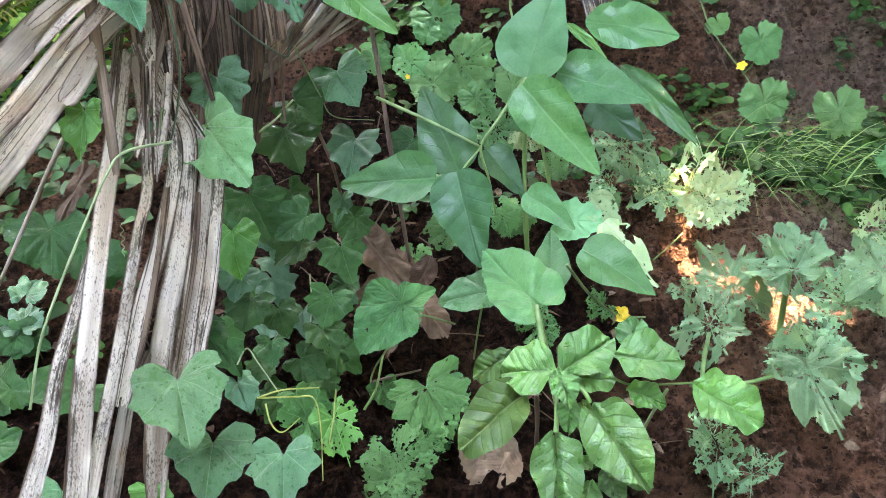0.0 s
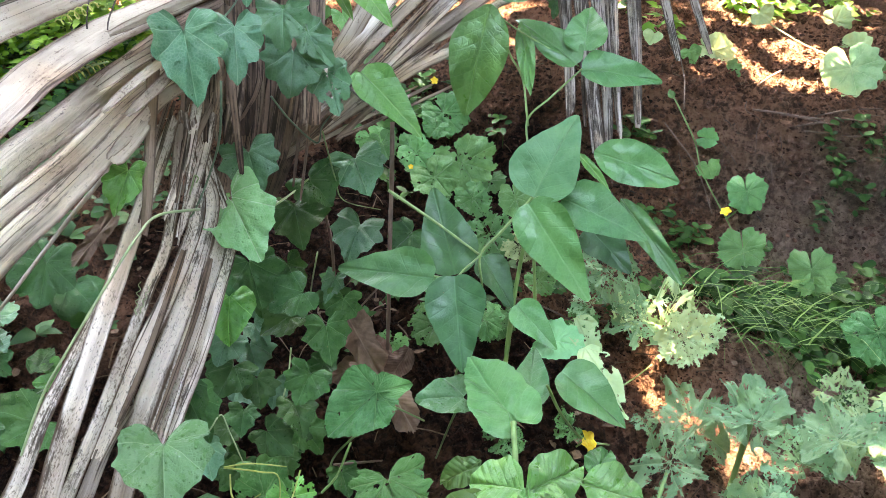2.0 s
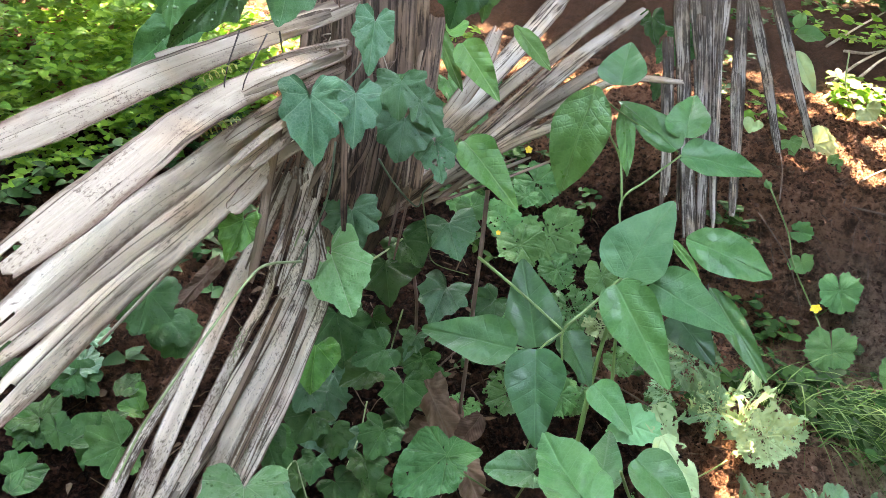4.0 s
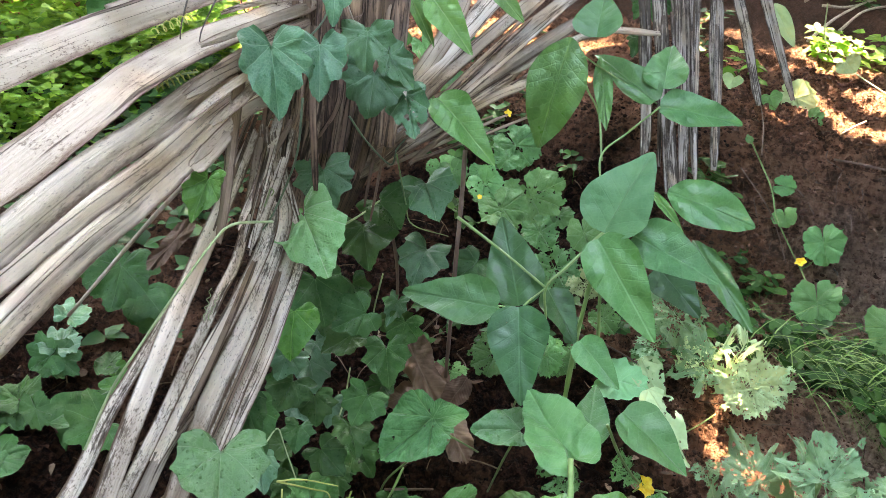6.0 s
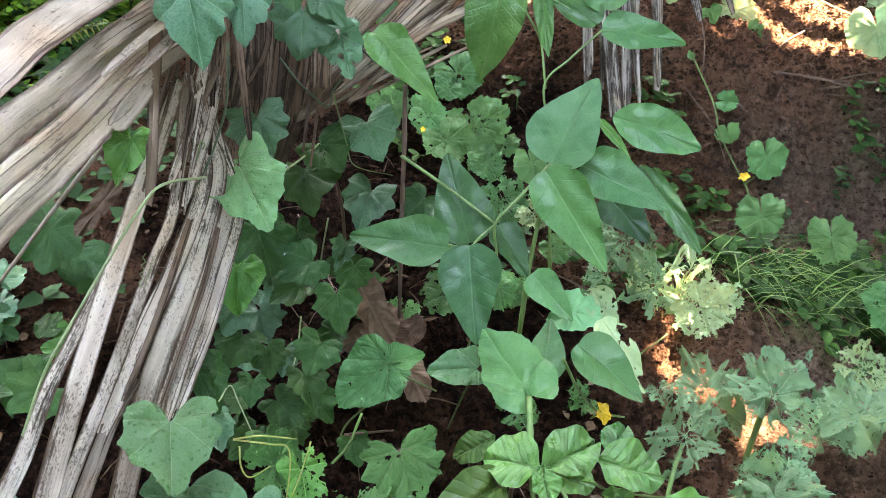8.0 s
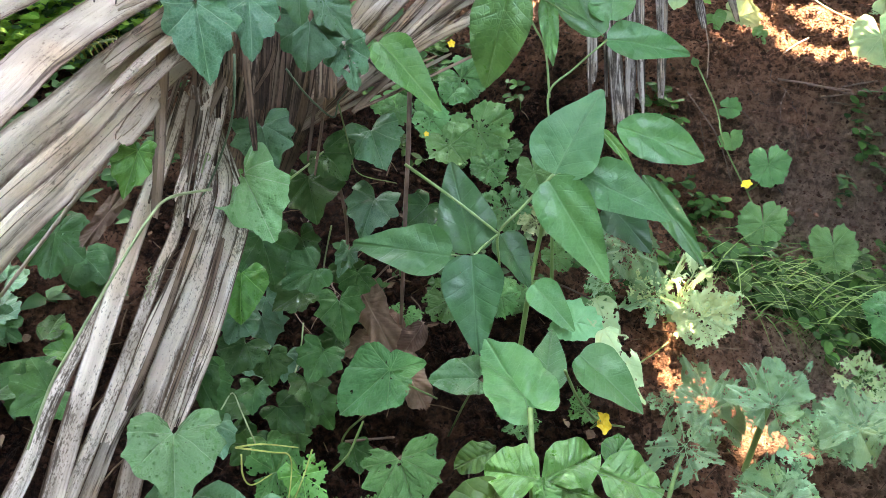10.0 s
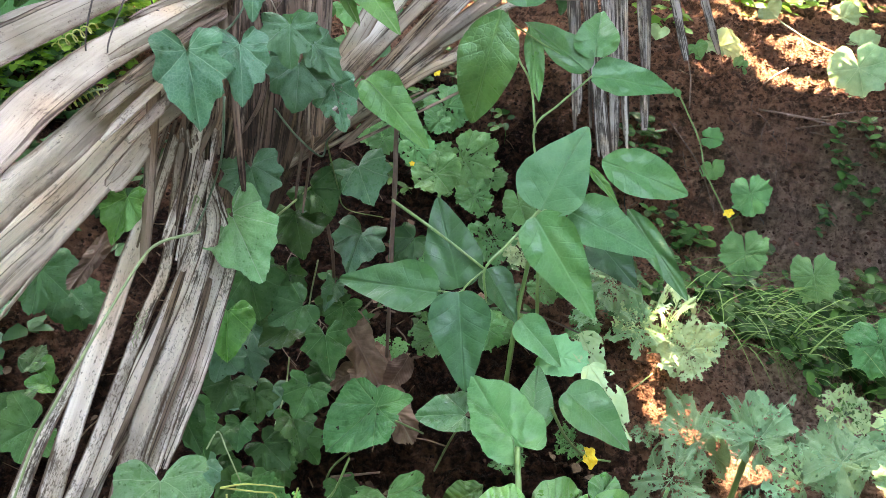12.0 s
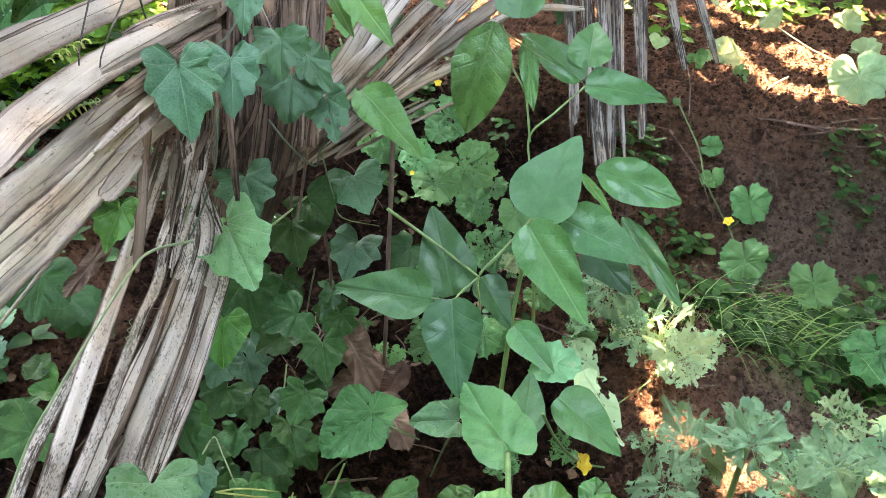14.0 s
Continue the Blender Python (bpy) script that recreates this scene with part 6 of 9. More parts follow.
leaf(front, "leaf", "ivy", IVY_DARK, (-0.117, 1.008, -0.078), (-0.093, 0.969, -0.099), 0.067, (0.221, -0.368, 0.903))
leaf(front, "leaf", "ivy", MELON, (0.008, 0.987, -0.065), (0.039, 0.942, -0.084), 0.076, (-0.102, -0.447, 0.889), holes=0.11)
leaf(front, "leaf", "ivy", MELON, (-0.266, 0.970, -0.050), (-0.235, 0.923, -0.076), 0.077, (0.105, -0.439, 0.892), holes=0.05)
curl(front, STEM_PALE, (-0.332, 0.725, 0.460), (-0.324, 0.747, 0.489), 4, 0.002, 0.0006)
curl(front, STEM_PALE, (-0.305, 0.655, 0.513), (-0.304, 0.675, 0.544), 4, 0.002, 0.0006)
bean = thing("bean_plant", "tall bean plant with broad pointed green leaflets", "plant", (0.333, 1.387, 0.043), "bean plants")
stem(bean, "stem", STEM_GREEN, ((0.166, 1.167, 0.053), (0.163, 1.203, 0.218), (0.169, 1.244, 0.354), (0.170, 1.262, 0.400)), 0.0050, 0.0035)
stem(bean, "petiole", STEM_GREEN, ((0.170, 1.262, 0.400), (0.119, 1.206, 0.352), (0.088, 1.173, 0.320), (0.099, 1.169, 0.258), (0.109, 1.176, 0.176)), 0.0030, 0.0020)
stem(bean, "petiole", STEM_GREEN, ((-0.089, 1.252, 0.385), (0.004, 1.208, 0.355), (0.088, 1.173, 0.320)), 0.0030, 0.0022)
stem(bean, "petiole", STEM_GREEN, ((0.088, 1.173, 0.320), (0.063, 1.150, 0.303), (0.047, 1.116, 0.305), (0.012, 1.107, 0.309)), 0.0018, 0.0015)
stem(bean, "petiole", STEM_GREEN, ((0.167, 1.258, 0.395), (0.195, 1.267, 0.408), (0.225, 1.276, 0.404)), 0.0018, 0.0015)
stem(bean, "petiole", STEM_BROWN, ((0.162, 1.203, 0.218), (0.224, 1.281, 0.154), (0.333, 1.387, 0.043)), 0.0022, 0.0018)
leaf(bean, "leaflet", "bean", BEAN_PALE, (0.172, 1.262, 0.401), (0.225, 1.329, 0.545), 0.132, (-0.397, -0.770, 0.500))
leaf(bean, "leaflet", "bean", BEAN, (0.226, 1.273, 0.400), (0.376, 1.207, 0.382), 0.101, (-0.177, -0.611, 0.771))
leaf(bean, "leaflet", "bean", BEAN, (0.163, 1.246, 0.395), (0.280, 1.121, 0.290), 0.102, (-0.214, -0.738, 0.640))
leaf(bean, "leaflet", "bean", BEAN, (0.012, 1.105, 0.306), (-0.167, 1.147, 0.286), 0.092, (-0.220, -0.579, 0.785))
leaf(bean, "leaflet", "bean", BEAN_DARK, (0.048, 1.161, 0.282), (-0.010, 1.266, 0.401), 0.104, (0.035, -0.742, 0.670))
leaf(bean, "leaflet", "bean", BEAN_DARK, (0.046, 1.084, 0.329), (0.073, 0.968, 0.225), 0.102, (-0.200, -0.680, 0.706))
leaf(bean, "leaflet", "bean", BEAN_DARK, (0.097, 1.240, 0.275), (0.161, 1.167, 0.227), 0.069, (0.074, -0.499, 0.863))
leaf(bean, "leaflet", "long", BEAN, (0.304, 1.499, 0.399), (0.469, 1.429, 0.394), 0.098, (-0.262, -0.663, 0.701))
leaf(bean, "leaflet", "long", SHOOT, (0.251, 1.375, 0.447), (0.315, 1.307, 0.416), 0.020, (-0.181, -0.541, 0.822))
leaf(bean, "leaflet", "bean", BEAN_DARK, (0.307, 1.388, 0.282), (0.388, 1.302, 0.247), 0.088, (-0.243, -0.563, 0.790))
leaf(bean, "leaflet", "long", BEAN, (0.374, 1.459, 0.319), (0.474, 1.275, 0.260), 0.051, (-0.415, -0.472, 0.778))
leaf(bean, "leaflet", "round", MELON, (0.163, 1.526, 0.257), (0.181, 1.485, 0.233), 0.074, (-0.322, -0.575, 0.752))
bean2 = thing("bean_plant", "bean plant with deeply veined green leaflets beside grey stalks", "plant", (0.238, 1.380, 0.032), "bean plants")
stem(bean2, "petiole", STEM_GREEN, ((0.183, 1.441, 0.365), (0.159, 1.504, 0.443), (0.202, 1.535, 0.491), (0.256, 1.560, 0.548)), 0.0024, 0.0020)
stem(bean2, "petiole", STEM_GREEN, ((0.162, 1.501, 0.438), (0.141, 1.571, 0.509), (0.107, 1.609, 0.550), (0.073, 1.652, 0.616), (-0.029, 1.665, 0.636)), 0.0024, 0.0020)
stem(bean2, "petiole", STEM_GREEN, ((0.072, 1.657, 0.624), (0.099, 1.630, 0.601), (0.250, 1.573, 0.549)), 0.0020, 0.0016)
stem(bean2, "stem", STEM_GREEN, ((0.238, 1.380, 0.032), (0.206, 1.419, 0.220), (0.183, 1.441, 0.365)), 0.0040, 0.0030)
leaf(bean2, "leaflet", "long", VEINED, (0.055, 1.459, 0.680), (0.027, 1.370, 0.501), 0.110, (-0.073, -0.878, 0.474), droop=.3)
leaf(bean2, "leaflet", "bean", BEAN, (0.104, 1.558, 0.664), (0.102, 1.614, 0.743), 0.100, (-0.301, -0.785, 0.541))
leaf(bean2, "leaflet", "bean", BEAN, (0.245, 1.565, 0.556), (0.113, 1.670, 0.619), 0.077, (-0.098, -0.602, 0.793))
leaf(bean2, "leaflet", "bean", BEAN, (0.257, 1.580, 0.578), (0.259, 1.667, 0.654), 0.094, (-0.276, -0.626, 0.730))
leaf(bean2, "leaflet", "bean", BEAN, (0.256, 1.560, 0.548), (0.419, 1.546, 0.558), 0.083, (-0.102, -0.635, 0.766))
leaf(bean2, "leaflet", "long", VEINED, (0.125, 1.643, 0.603), (0.159, 1.527, 0.503), 0.039, (-0.074, -0.661, 0.746))
low = thing("bean_plant", "low bean plant with round heart-shaped leaves", "plant", (-0.147, 1.036, -0.131), "bean plants")
stem(low, "petiole", STEM_GREEN, ((0.157, 0.856, 0.234), (0.168, 0.846, 0.183), (0.187, 0.835, 0.056)), 0.0020, 0.0018)
stem(low, "petiole", STEM_GREEN, ((0.207, 0.927, 0.252), (0.253, 0.978, 0.147), (0.322, 1.069, 0.013), (0.374, 1.082, -0.005)), 0.0026, 0.0020)
stem(low, "petiole", STEM_GREEN, ((0.076, 0.979, 0.130), (0.066, 1.023, 0.033), (0.055, 1.069, -0.080)), 0.0020, 0.0018)
stem(low, "petiole", STEM_GREEN, ((-0.091, 0.990, 0.037), (-0.132, 1.023, -0.058), (-0.147, 1.036, -0.131)), 0.0020, 0.0018)
stem(low, "petiole", STEM_GREEN, ((0.078, 1.066, 0.191), (0.071, 1.062, 0.148), (0.064, 1.165, -0.024)), 0.0020, 0.0018)
stem(low, "petiole", STEM_GREEN, ((-0.077, 1.033, 0.104), (-0.066, 1.049, 0.073), (0.024, 1.084, -0.002)), 0.0020, 0.0018)
leaf(low, "leaflet", "heart", BEAN, (0.157, 0.856, 0.234), (0.084, 0.973, 0.264), 0.105, (-0.049, -0.277, 0.960))
leaf(low, "leaflet", "bean", BEAN, (0.183, 0.919, 0.204), (0.194, 1.045, 0.245), 0.066, (-0.095, -0.300, 0.949))
leaf(low, "leaflet", "heart", IVY_PALE, (0.088, 0.992, 0.150), (0.003, 0.988, 0.143), 0.080, (-0.066, -0.342, 0.937), drops=32)
leaf(low, "leaflet", "bean", BEAN, (0.165, 1.163, 0.231), (0.236, 1.084, 0.209), 0.062, (-0.298, -0.495, 0.816))
leaf(low, "leaflet", "round", BEAN_PALE, (0.244, 1.132, 0.182), (0.293, 1.117, 0.193), 0.081, (-0.319, -0.383, 0.867))
leaf(low, "leaflet", "bean", SQUASH_PALE, (0.278, 1.174, 0.211), (0.323, 1.084, 0.175), 0.058, (-0.290, -0.477, 0.829), holes=.12)
leaf(low, "leaflet", "bean", SQUASH_PALE, (0.291, 1.105, 0.196), (0.368, 0.994, 0.155), 0.062, (-0.055, -0.358, 0.932), holes=.2)
leaf(low, "leaflet", "bean", BEAN, (0.241, 1.010, 0.215), (0.350, 0.938, 0.185), 0.088, (-0.024, -0.420, 0.907))
leaf(low, "leaflet", "bean", BEAN_DARK, (0.104, 1.050, 0.166), (0.132, 0.973, 0.138), 0.048, (-0.125, -0.381, 0.916))
leaf(low, "leaflet", "round", MELON, (0.022, 1.247, 0.102), (-0.021, 1.224, 0.085), 0.093, (-0.069, -0.510, 0.858), holes=.2)
leaf(low, "leaflet", "heart", MELON_DARK, (-0.064, 1.033, 0.103), (-0.138, 0.960, 0.060), 0.124, (-0.041, -0.474, 0.879), holes=.05, drops=10)
leaf(low, "leaflet", "bean", MELON_DARK, (-0.066, 1.038, 0.093), (-0.005, 1.067, 0.107), 0.064, (-0.073, -0.312, 0.947))
leaf(low, "leaflet", "round", MELON, (0.127, 1.339, 0.061), (0.141, 1.295, 0.039), 0.072, (0.050, -0.433, 0.900), holes=.25)
shoot = thing("leafy_shoot", "bright green leafy shoot on a thin brown stem", "plant", (-0.070, 1.292, -0.012))
stem(shoot, "stem", STEM_GREEN, ((-0.223, 1.458, 0.611), (-0.187, 1.388, 0.577), (-0.166, 1.363, 0.556), (-0.143, 1.430, 0.568)), 0.0024, 0.0020)
stem(shoot, "twig", STEM_BLACK, ((-0.203, 1.045, 0.709), (-0.181, 1.125, 0.650), (-0.160, 1.205, 0.588), (-0.146, 1.289, 0.534)), 0.0022, 0.0014)
stem(shoot, "twig", STEM_BLACK, ((-0.353, 0.885, 0.831), (-0.350, 0.898, 0.796), (-0.339, 0.913, 0.781), (-0.342, 0.948, 0.743)), 0.0012, 0.0007)
stem(shoot, "stem", STEM_BROWN, ((-0.111, 1.477, 0.420), (-0.099, 1.419, 0.331), (-0.090, 1.365, 0.247), (-0.080, 1.320, 0.142), (-0.070, 1.292, -0.012)), 0.0050, 0.0040)
stem(shoot, "stem", STEM_BROWN, ((-0.220, 1.319, 0.305), (-0.198, 1.305, 0.228), (-0.187, 1.296, 0.141), (-0.176, 1.325, 0.002)), 0.0035, 0.0030)
stem(shoot, "twig", STEM_BROWN, ((-0.106, 1.360, 0.093), (-0.148, 1.347, 0.036), (-0.182, 1.347, -0.001)), 0.0020, 0.0012)
stem(shoot, "twig", STEM_BROWN, ((0.074, 1.578, 0.612), (0.026, 1.568, 0.597), (-0.013, 1.503, 0.588), (-0.040, 1.439, 0.582)), 0.0030, 0.0015)
leaf(shoot, "leaf", "bean", SHOOT, (-0.152, 1.267, 0.596), (-0.036, 1.189, 0.536), 0.074, (-0.018, -0.631, 0.776))
leaf(shoot, "leaf", "bean", SHOOT, (-0.189, 1.319, 0.749), (-0.106, 1.262, 0.685), 0.060, (-0.056, -0.781, 0.622))
leaf(shoot, "leaf", "long", SHOOT, (-0.250, 1.346, 0.770), (-0.169, 1.283, 0.683), 0.031, (0.180, -0.710, 0.681))
leaf(shoot, "leaf", "long", SHOOT, (-0.115, 1.449, 0.763), (-0.035, 1.391, 0.719), 0.036, (-0.130, -0.708, 0.694))
leaf(shoot, "leaf", "bean", SHOOT, (-0.223, 1.372, 0.747), (-0.193, 1.398, 0.771), 0.038, (0.115, -0.740, 0.662))
leaf(shoot, "leaf", "bean", BEAN, (-0.146, 1.543, 0.558), (-0.187, 1.530, 0.534), 0.047, (-0.187, -0.695, 0.694))
leaf(shoot, "leaf", "bean", BEAN, (-0.086, 1.591, 0.541), (-0.126, 1.564, 0.509), 0.050, (-0.126, -0.667, 0.735))
leaf(shoot, "leaf", "bean", BEAN, (-0.235, 1.678, 0.509), (-0.260, 1.624, 0.474), 0.053, (0.082, -0.555, 0.713))
leaf(shoot, "leaf", "heart", SHOOT, (-0.190, 1.613, 0.501), (-0.155, 1.608, 0.539), 0.047, (0.059, -0.559, 0.710))
leaf(shoot, "leaf", "ivy", MELON, (-0.315, 2.060, 0.455), (-0.266, 1.997, 0.416), 0.075, (0.080, -0.563, 0.692))
leaf(shoot, "leaf", "ivy", MELON, (-0.322, 1.911, 0.408), (-0.322, 1.848, 0.367), 0.069, (0.094, -0.552, 0.717))
leaf(shoot, "leaf", "heart", MELON, (-0.224, 1.781, 0.393), (-0.233, 1.725, 0.358), 0.058, (0.071, -0.548, 0.734))
leaf(shoot, "leaf", "bean", SHOOT, (-0.264, 1.551, 0.589), (-0.292, 1.546, 0.626), 0.040, (0.100, -0.561, 0.688))
leaf(shoot, "leaf", "ivy", IVY_DARK, (-0.219, 2.175, 0.449), (-0.178, 2.113, 0.413), 0.070, (0.052, -0.569, 0.684))
ama = thing("amaranth_plant", "glossy green amaranth plant with wavy veined leaves", "plant", (0.335, 0.891, -0.118))
stem(ama, "stem", STEM_GREEN, ((0.152, 0.829, 0.261), (0.159, 0.781, 0.231), (0.166, 0.745, 0.200), (0.172, 0.722, 0.169), (0.166, 0.674, 0.173)), 0.0045, 0.0035)
stem(ama, "stem", STEM_GREEN, ((0.185, 0.745, 0.199), (0.206, 0.722, 0.200), (0.216, 0.712, 0.186)), 0.0040, 0.0030)
stem(ama, "petiole", STEM_GREEN, ((0.235, 0.769, 0.193), (0.283, 0.797, 0.127), (0.333, 0.797, 0.123), (0.384, 0.813, 0.106)), 0.0020, 0.0016)
stem(ama, "stem", STEM_BROWN, ((0.150, 0.786, 0.123), (0.151, 0.789, 0.044), (0.148, 0.804, -0.101)), 0.0040, 0.0030)
stem(ama, "petiole", STEM_GREEN, ((0.246, 0.685, 0.115), (0.239, 0.701, 0.070), (0.235, 0.706, 0.011)), 0.0025, 0.0020)
stem(ama, "petiole", STEM_PALE, ((0.352, 0.827, 0.078), (0.343, 0.868, -0.033), (0.335, 0.891, -0.118)), 0.0030, 0.0025)
leaf(ama, "leaf", "spinach", SPINACH, (0.175, 0.738, 0.223), (0.097, 0.752, 0.222), 0.078, (-0.060, -0.298, 0.953), quilt=.012, ruffle=.085, tooth=.004)
leaf(ama, "leaf", "spinach", SPINACH, (0.178, 0.751, 0.207), (0.258, 0.806, 0.224), 0.073, (0.006, -0.302, 0.953), quilt=.012, ruffle=.085, tooth=.004)
leaf(ama, "leaf", "spinach", SPINACH, (0.188, 0.762, 0.188), (0.256, 0.750, 0.192), 0.052, (-0.112, -0.325, 0.939), quilt=.012, ruffle=.085, tooth=.004)
leaf(ama, "leaf", "spinach", SPINACH, (0.259, 0.794, 0.191), (0.359, 0.782, 0.189), 0.078, (-0.014, -0.306, 0.952), quilt=.012, ruffle=.085, tooth=.004)
leaf(ama, "leaf", "spinach", SPINACH, (0.281, 0.814, 0.182), (0.307, 0.861, 0.202), 0.050, (-0.167, -0.300, 0.939), quilt=.012, ruffle=.085, tooth=.004)
leaf(ama, "leaf", "spinach", SPINACH, (0.172, 0.733, 0.233), (0.187, 0.686, 0.215), 0.040, (0.090, -0.327, 0.941), quilt=.012, ruffle=.085, tooth=.004)
leaf(ama, "leaf", "spinach", SPINACH_DARK, (0.132, 0.738, 0.193), (0.042, 0.652, 0.184), 0.075, (0.156, -0.259, 0.953), quilt=.012, ruffle=.085, tooth=.004)
leaf(ama, "leaf", "spinach", SPINACH_DARK, (0.116, 0.825, 0.177), (0.059, 0.790, 0.162), 0.045, (0.002, -0.376, 0.927), quilt=.012, ruffle=.085, tooth=.004)
leaf(ama, "leaf", "spinach", SPINACH, (0.214, 0.712, 0.186), (0.272, 0.598, 0.166), 0.084, (-0.188, -0.260, 0.947), quilt=.012, ruffle=.085, tooth=.004)
leaf(ama, "leaf", "spinach", SPINACH, (0.167, 0.676, 0.175), (0.162, 0.572, 0.141), 0.071, (0.117, -0.315, 0.942), quilt=.012, ruffle=.085, tooth=.004)
leaf(ama, "leaf", "spinach", SPINACH, (0.189, 0.730, 0.179), (0.185, 0.682, 0.164), 0.033, (0.014, -0.296, 0.955), quilt=.012, ruffle=.085, tooth=.004)
leaf(ama, "leaf", "spinach", SPINACH_DARK, (0.211, 0.743, 0.160), (0.211, 0.690, 0.137), 0.026, (0.007, -0.407, 0.914), quilt=.012, ruffle=.085, tooth=.004)
leaf(ama, "leaf", "spinach", SPINACH, (0.381, 0.814, 0.108), (0.475, 0.749, 0.093), 0.080, (-0.075, -0.324, 0.943), quilt=.012, ruffle=.085, tooth=.004)
leaf(ama, "leaf", "spinach", SPINACH, (0.282, 0.794, 0.123), (0.336, 0.767, 0.116), 0.044, (-0.059, -0.359, 0.932), quilt=.012, ruffle=.085, tooth=.004)
leaf(ama, "leaf", "spinach", SPINACH, (0.239, 0.698, 0.066), (0.255, 0.645, 0.055), 0.039, (-0.039, -0.225, 0.974), quilt=.012, ruffle=.085, tooth=.004)
leaf(ama, "leaf", "spinach", SPINACH, (0.215, 0.674, 0.069), (0.197, 0.620, 0.056), 0.046, (-0.021, -0.225, 0.974), quilt=.012, ruffle=.085, tooth=.004)
leaf(ama, "leaf", "spinach", SPINACH, (0.262, 0.692, 0.057), (0.301, 0.666, 0.060), 0.027, (-0.282, -0.321, 0.904), quilt=.012, ruffle=.085, tooth=.004)
leaf(ama, "leaf", "spinach", SPINACH, (0.203, 0.704, 0.078), (0.220, 0.690, 0.075), 0.025, (-0.083, -0.255, 0.963), quilt=.012, ruffle=.085, tooth=.004)
hairy = thing("young_squash_plant", "young squash plant with torn hairy leaves on soil", "plant", (-0.046, 1.054, -0.088))
stem(hairy, "petiole", STEM_GREEN, ((-0.137, 0.920, -0.042), (-0.113, 0.927, -0.002), (-0.095, 0.948, 0.058)), 0.0024, 0.0020)
stem(hairy, "petiole", STEM_BROWN, ((-0.131, 1.006, -0.063), (-0.091, 1.026, -0.072), (-0.046, 1.054, -0.088)), 0.0026, 0.0020)
leaf(hairy, "leaf", "ivy", MELON_DARK, (-0.025, 0.905, 0.028), (0.018, 0.820, 0.001), 0.148, (-0.017, -0.315, 0.949), holes=0.08)
leaf(hairy, "leaf", "round", MELON_DARK, (-0.231, 0.894, -0.036), (-0.181, 0.924, -0.037), 0.119, (0.258, -0.406, 0.877), holes=.25)
leaf(hairy, "leaf", "lobed", IVY_LIGHT, (-0.180, 0.871, -0.005), (-0.150, 0.803, -0.038), 0.082, (0.170, -0.376, 0.911), holes=.3)
melon = thing("melon_vine", "melon vine with scalloped leaves creeping up the soil bank", "vine", (0.957, 2.114, -0.215), "melon vines")
stem(melon, "runner", STEM_GREEN, ((0.701, 2.582, 0.176), (0.741, 2.550, 0.126), (0.804, 2.494, 0.039), (0.829, 2.427, -0.027), (0.894, 2.371, -0.113), (0.934, 2.317, -0.160), (0.953, 2.245, -0.197)), 0.0028, 0.0022)
stem(melon, "petiole", STEM_GREEN, ((0.957, 2.114, -0.215), (0.958, 2.005, -0.199), (0.965, 1.899, -0.179)), 0.0025, 0.0020)
stem(melon, "petiole", STEM_GREEN, ((0.925, 2.335, -0.151), (0.951, 2.334, -0.114), (0.966, 2.333, -0.062)), 0.0025, 0.0020)
stem(melon, "runner", STEM_BROWN, ((0.767, 2.589, 0.113), (0.780, 2.718, 0.164), (0.785, 2.857, 0.195)), 0.0025, 0.0020)
stem(melon, "twig", STEM_BROWN, ((0.698, 2.521, 0.082), (0.792, 2.444, -0.000), (0.835, 2.407, -0.058), (0.871, 2.323, -0.131)), 0.0020, 0.0015)
leaf(melon, "leaf", "round", MELON, (0.964, 2.342, -0.047), (0.978, 2.287, -0.094), 0.121, (-0.467, -0.640, 0.610), tooth=.04)
leaf(melon, "leaf", "round", MELON, (0.943, 2.172, -0.162), (0.951, 2.111, -0.214), 0.147, (-0.535, -0.580, 0.614), tooth=.04)
leaf(melon, "leaf", "round", MELON, (1.101, 2.029, -0.126), (1.109, 1.964, -0.175), 0.132, (-0.509, -0.564, 0.650), tooth=.04)
leaf(melon, "leaf", "round", MELON, (0.854, 2.431, -0.021), (0.863, 2.405, -0.043), 0.084, (-0.473, -0.659, 0.585), tooth=.04)
leaf(melon, "leaf", "round", MELON, (0.846, 2.521, 0.045), (0.882, 2.508, 0.052), 0.073, (-0.382, -0.695, 0.609), tooth=.04)
leaf(melon, "leaf", "long", MELON, (0.713, 2.547, 0.159), (0.696, 2.570, 0.178), 0.025, (-0.253, -0.735, 0.629))
melonr = thing("melon_vine", "melon vine with large round leaves on the far soil", "vine", (1.448, 2.111, -0.092), "melon vines")
stem(melonr, "runner", STEM_PALE, ((1.330, 3.670, 0.161), (1.408, 3.426, 0.153), (1.466, 3.199, 0.170), (1.509, 2.963, 0.175)), 0.0026, 0.0020)
stem(melonr, "petiole", STEM_GREEN, ((1.573, 2.671, 0.057), (1.535, 2.572, -0.010), (1.512, 2.409, -0.083)), 0.0030, 0.0025)
leaf(melonr, "leaf", "round", MELON_DARK, (1.134, 1.663, -0.074), (1.145, 1.588, -0.115), 0.168, (-0.429, -0.481, 0.764), holes=.05)
leaf(melonr, "leaf", "round", MELON, (1.572, 2.680, 0.070), (1.646, 2.607, 0.066), 0.240, (-0.432, -0.490, 0.757))
leaf(melonr, "leaf", "round", MELON, (1.544, 2.395, -0.008), (1.552, 2.294, -0.085), 0.217, (-0.373, -0.578, 0.726), holes=.05)
leaf(melonr, "leaf", "round", MELON, (1.448, 2.111, -0.092), (1.465, 2.038, -0.127), 0.156, (-0.365, -0.481, 0.797), holes=.15)
leaf(melonr, "leaf", "round", SQUASH, (1.561, 3.167, 0.094), (1.606, 3.096, 0.044), 0.206, (-0.481, -0.685, 0.546))
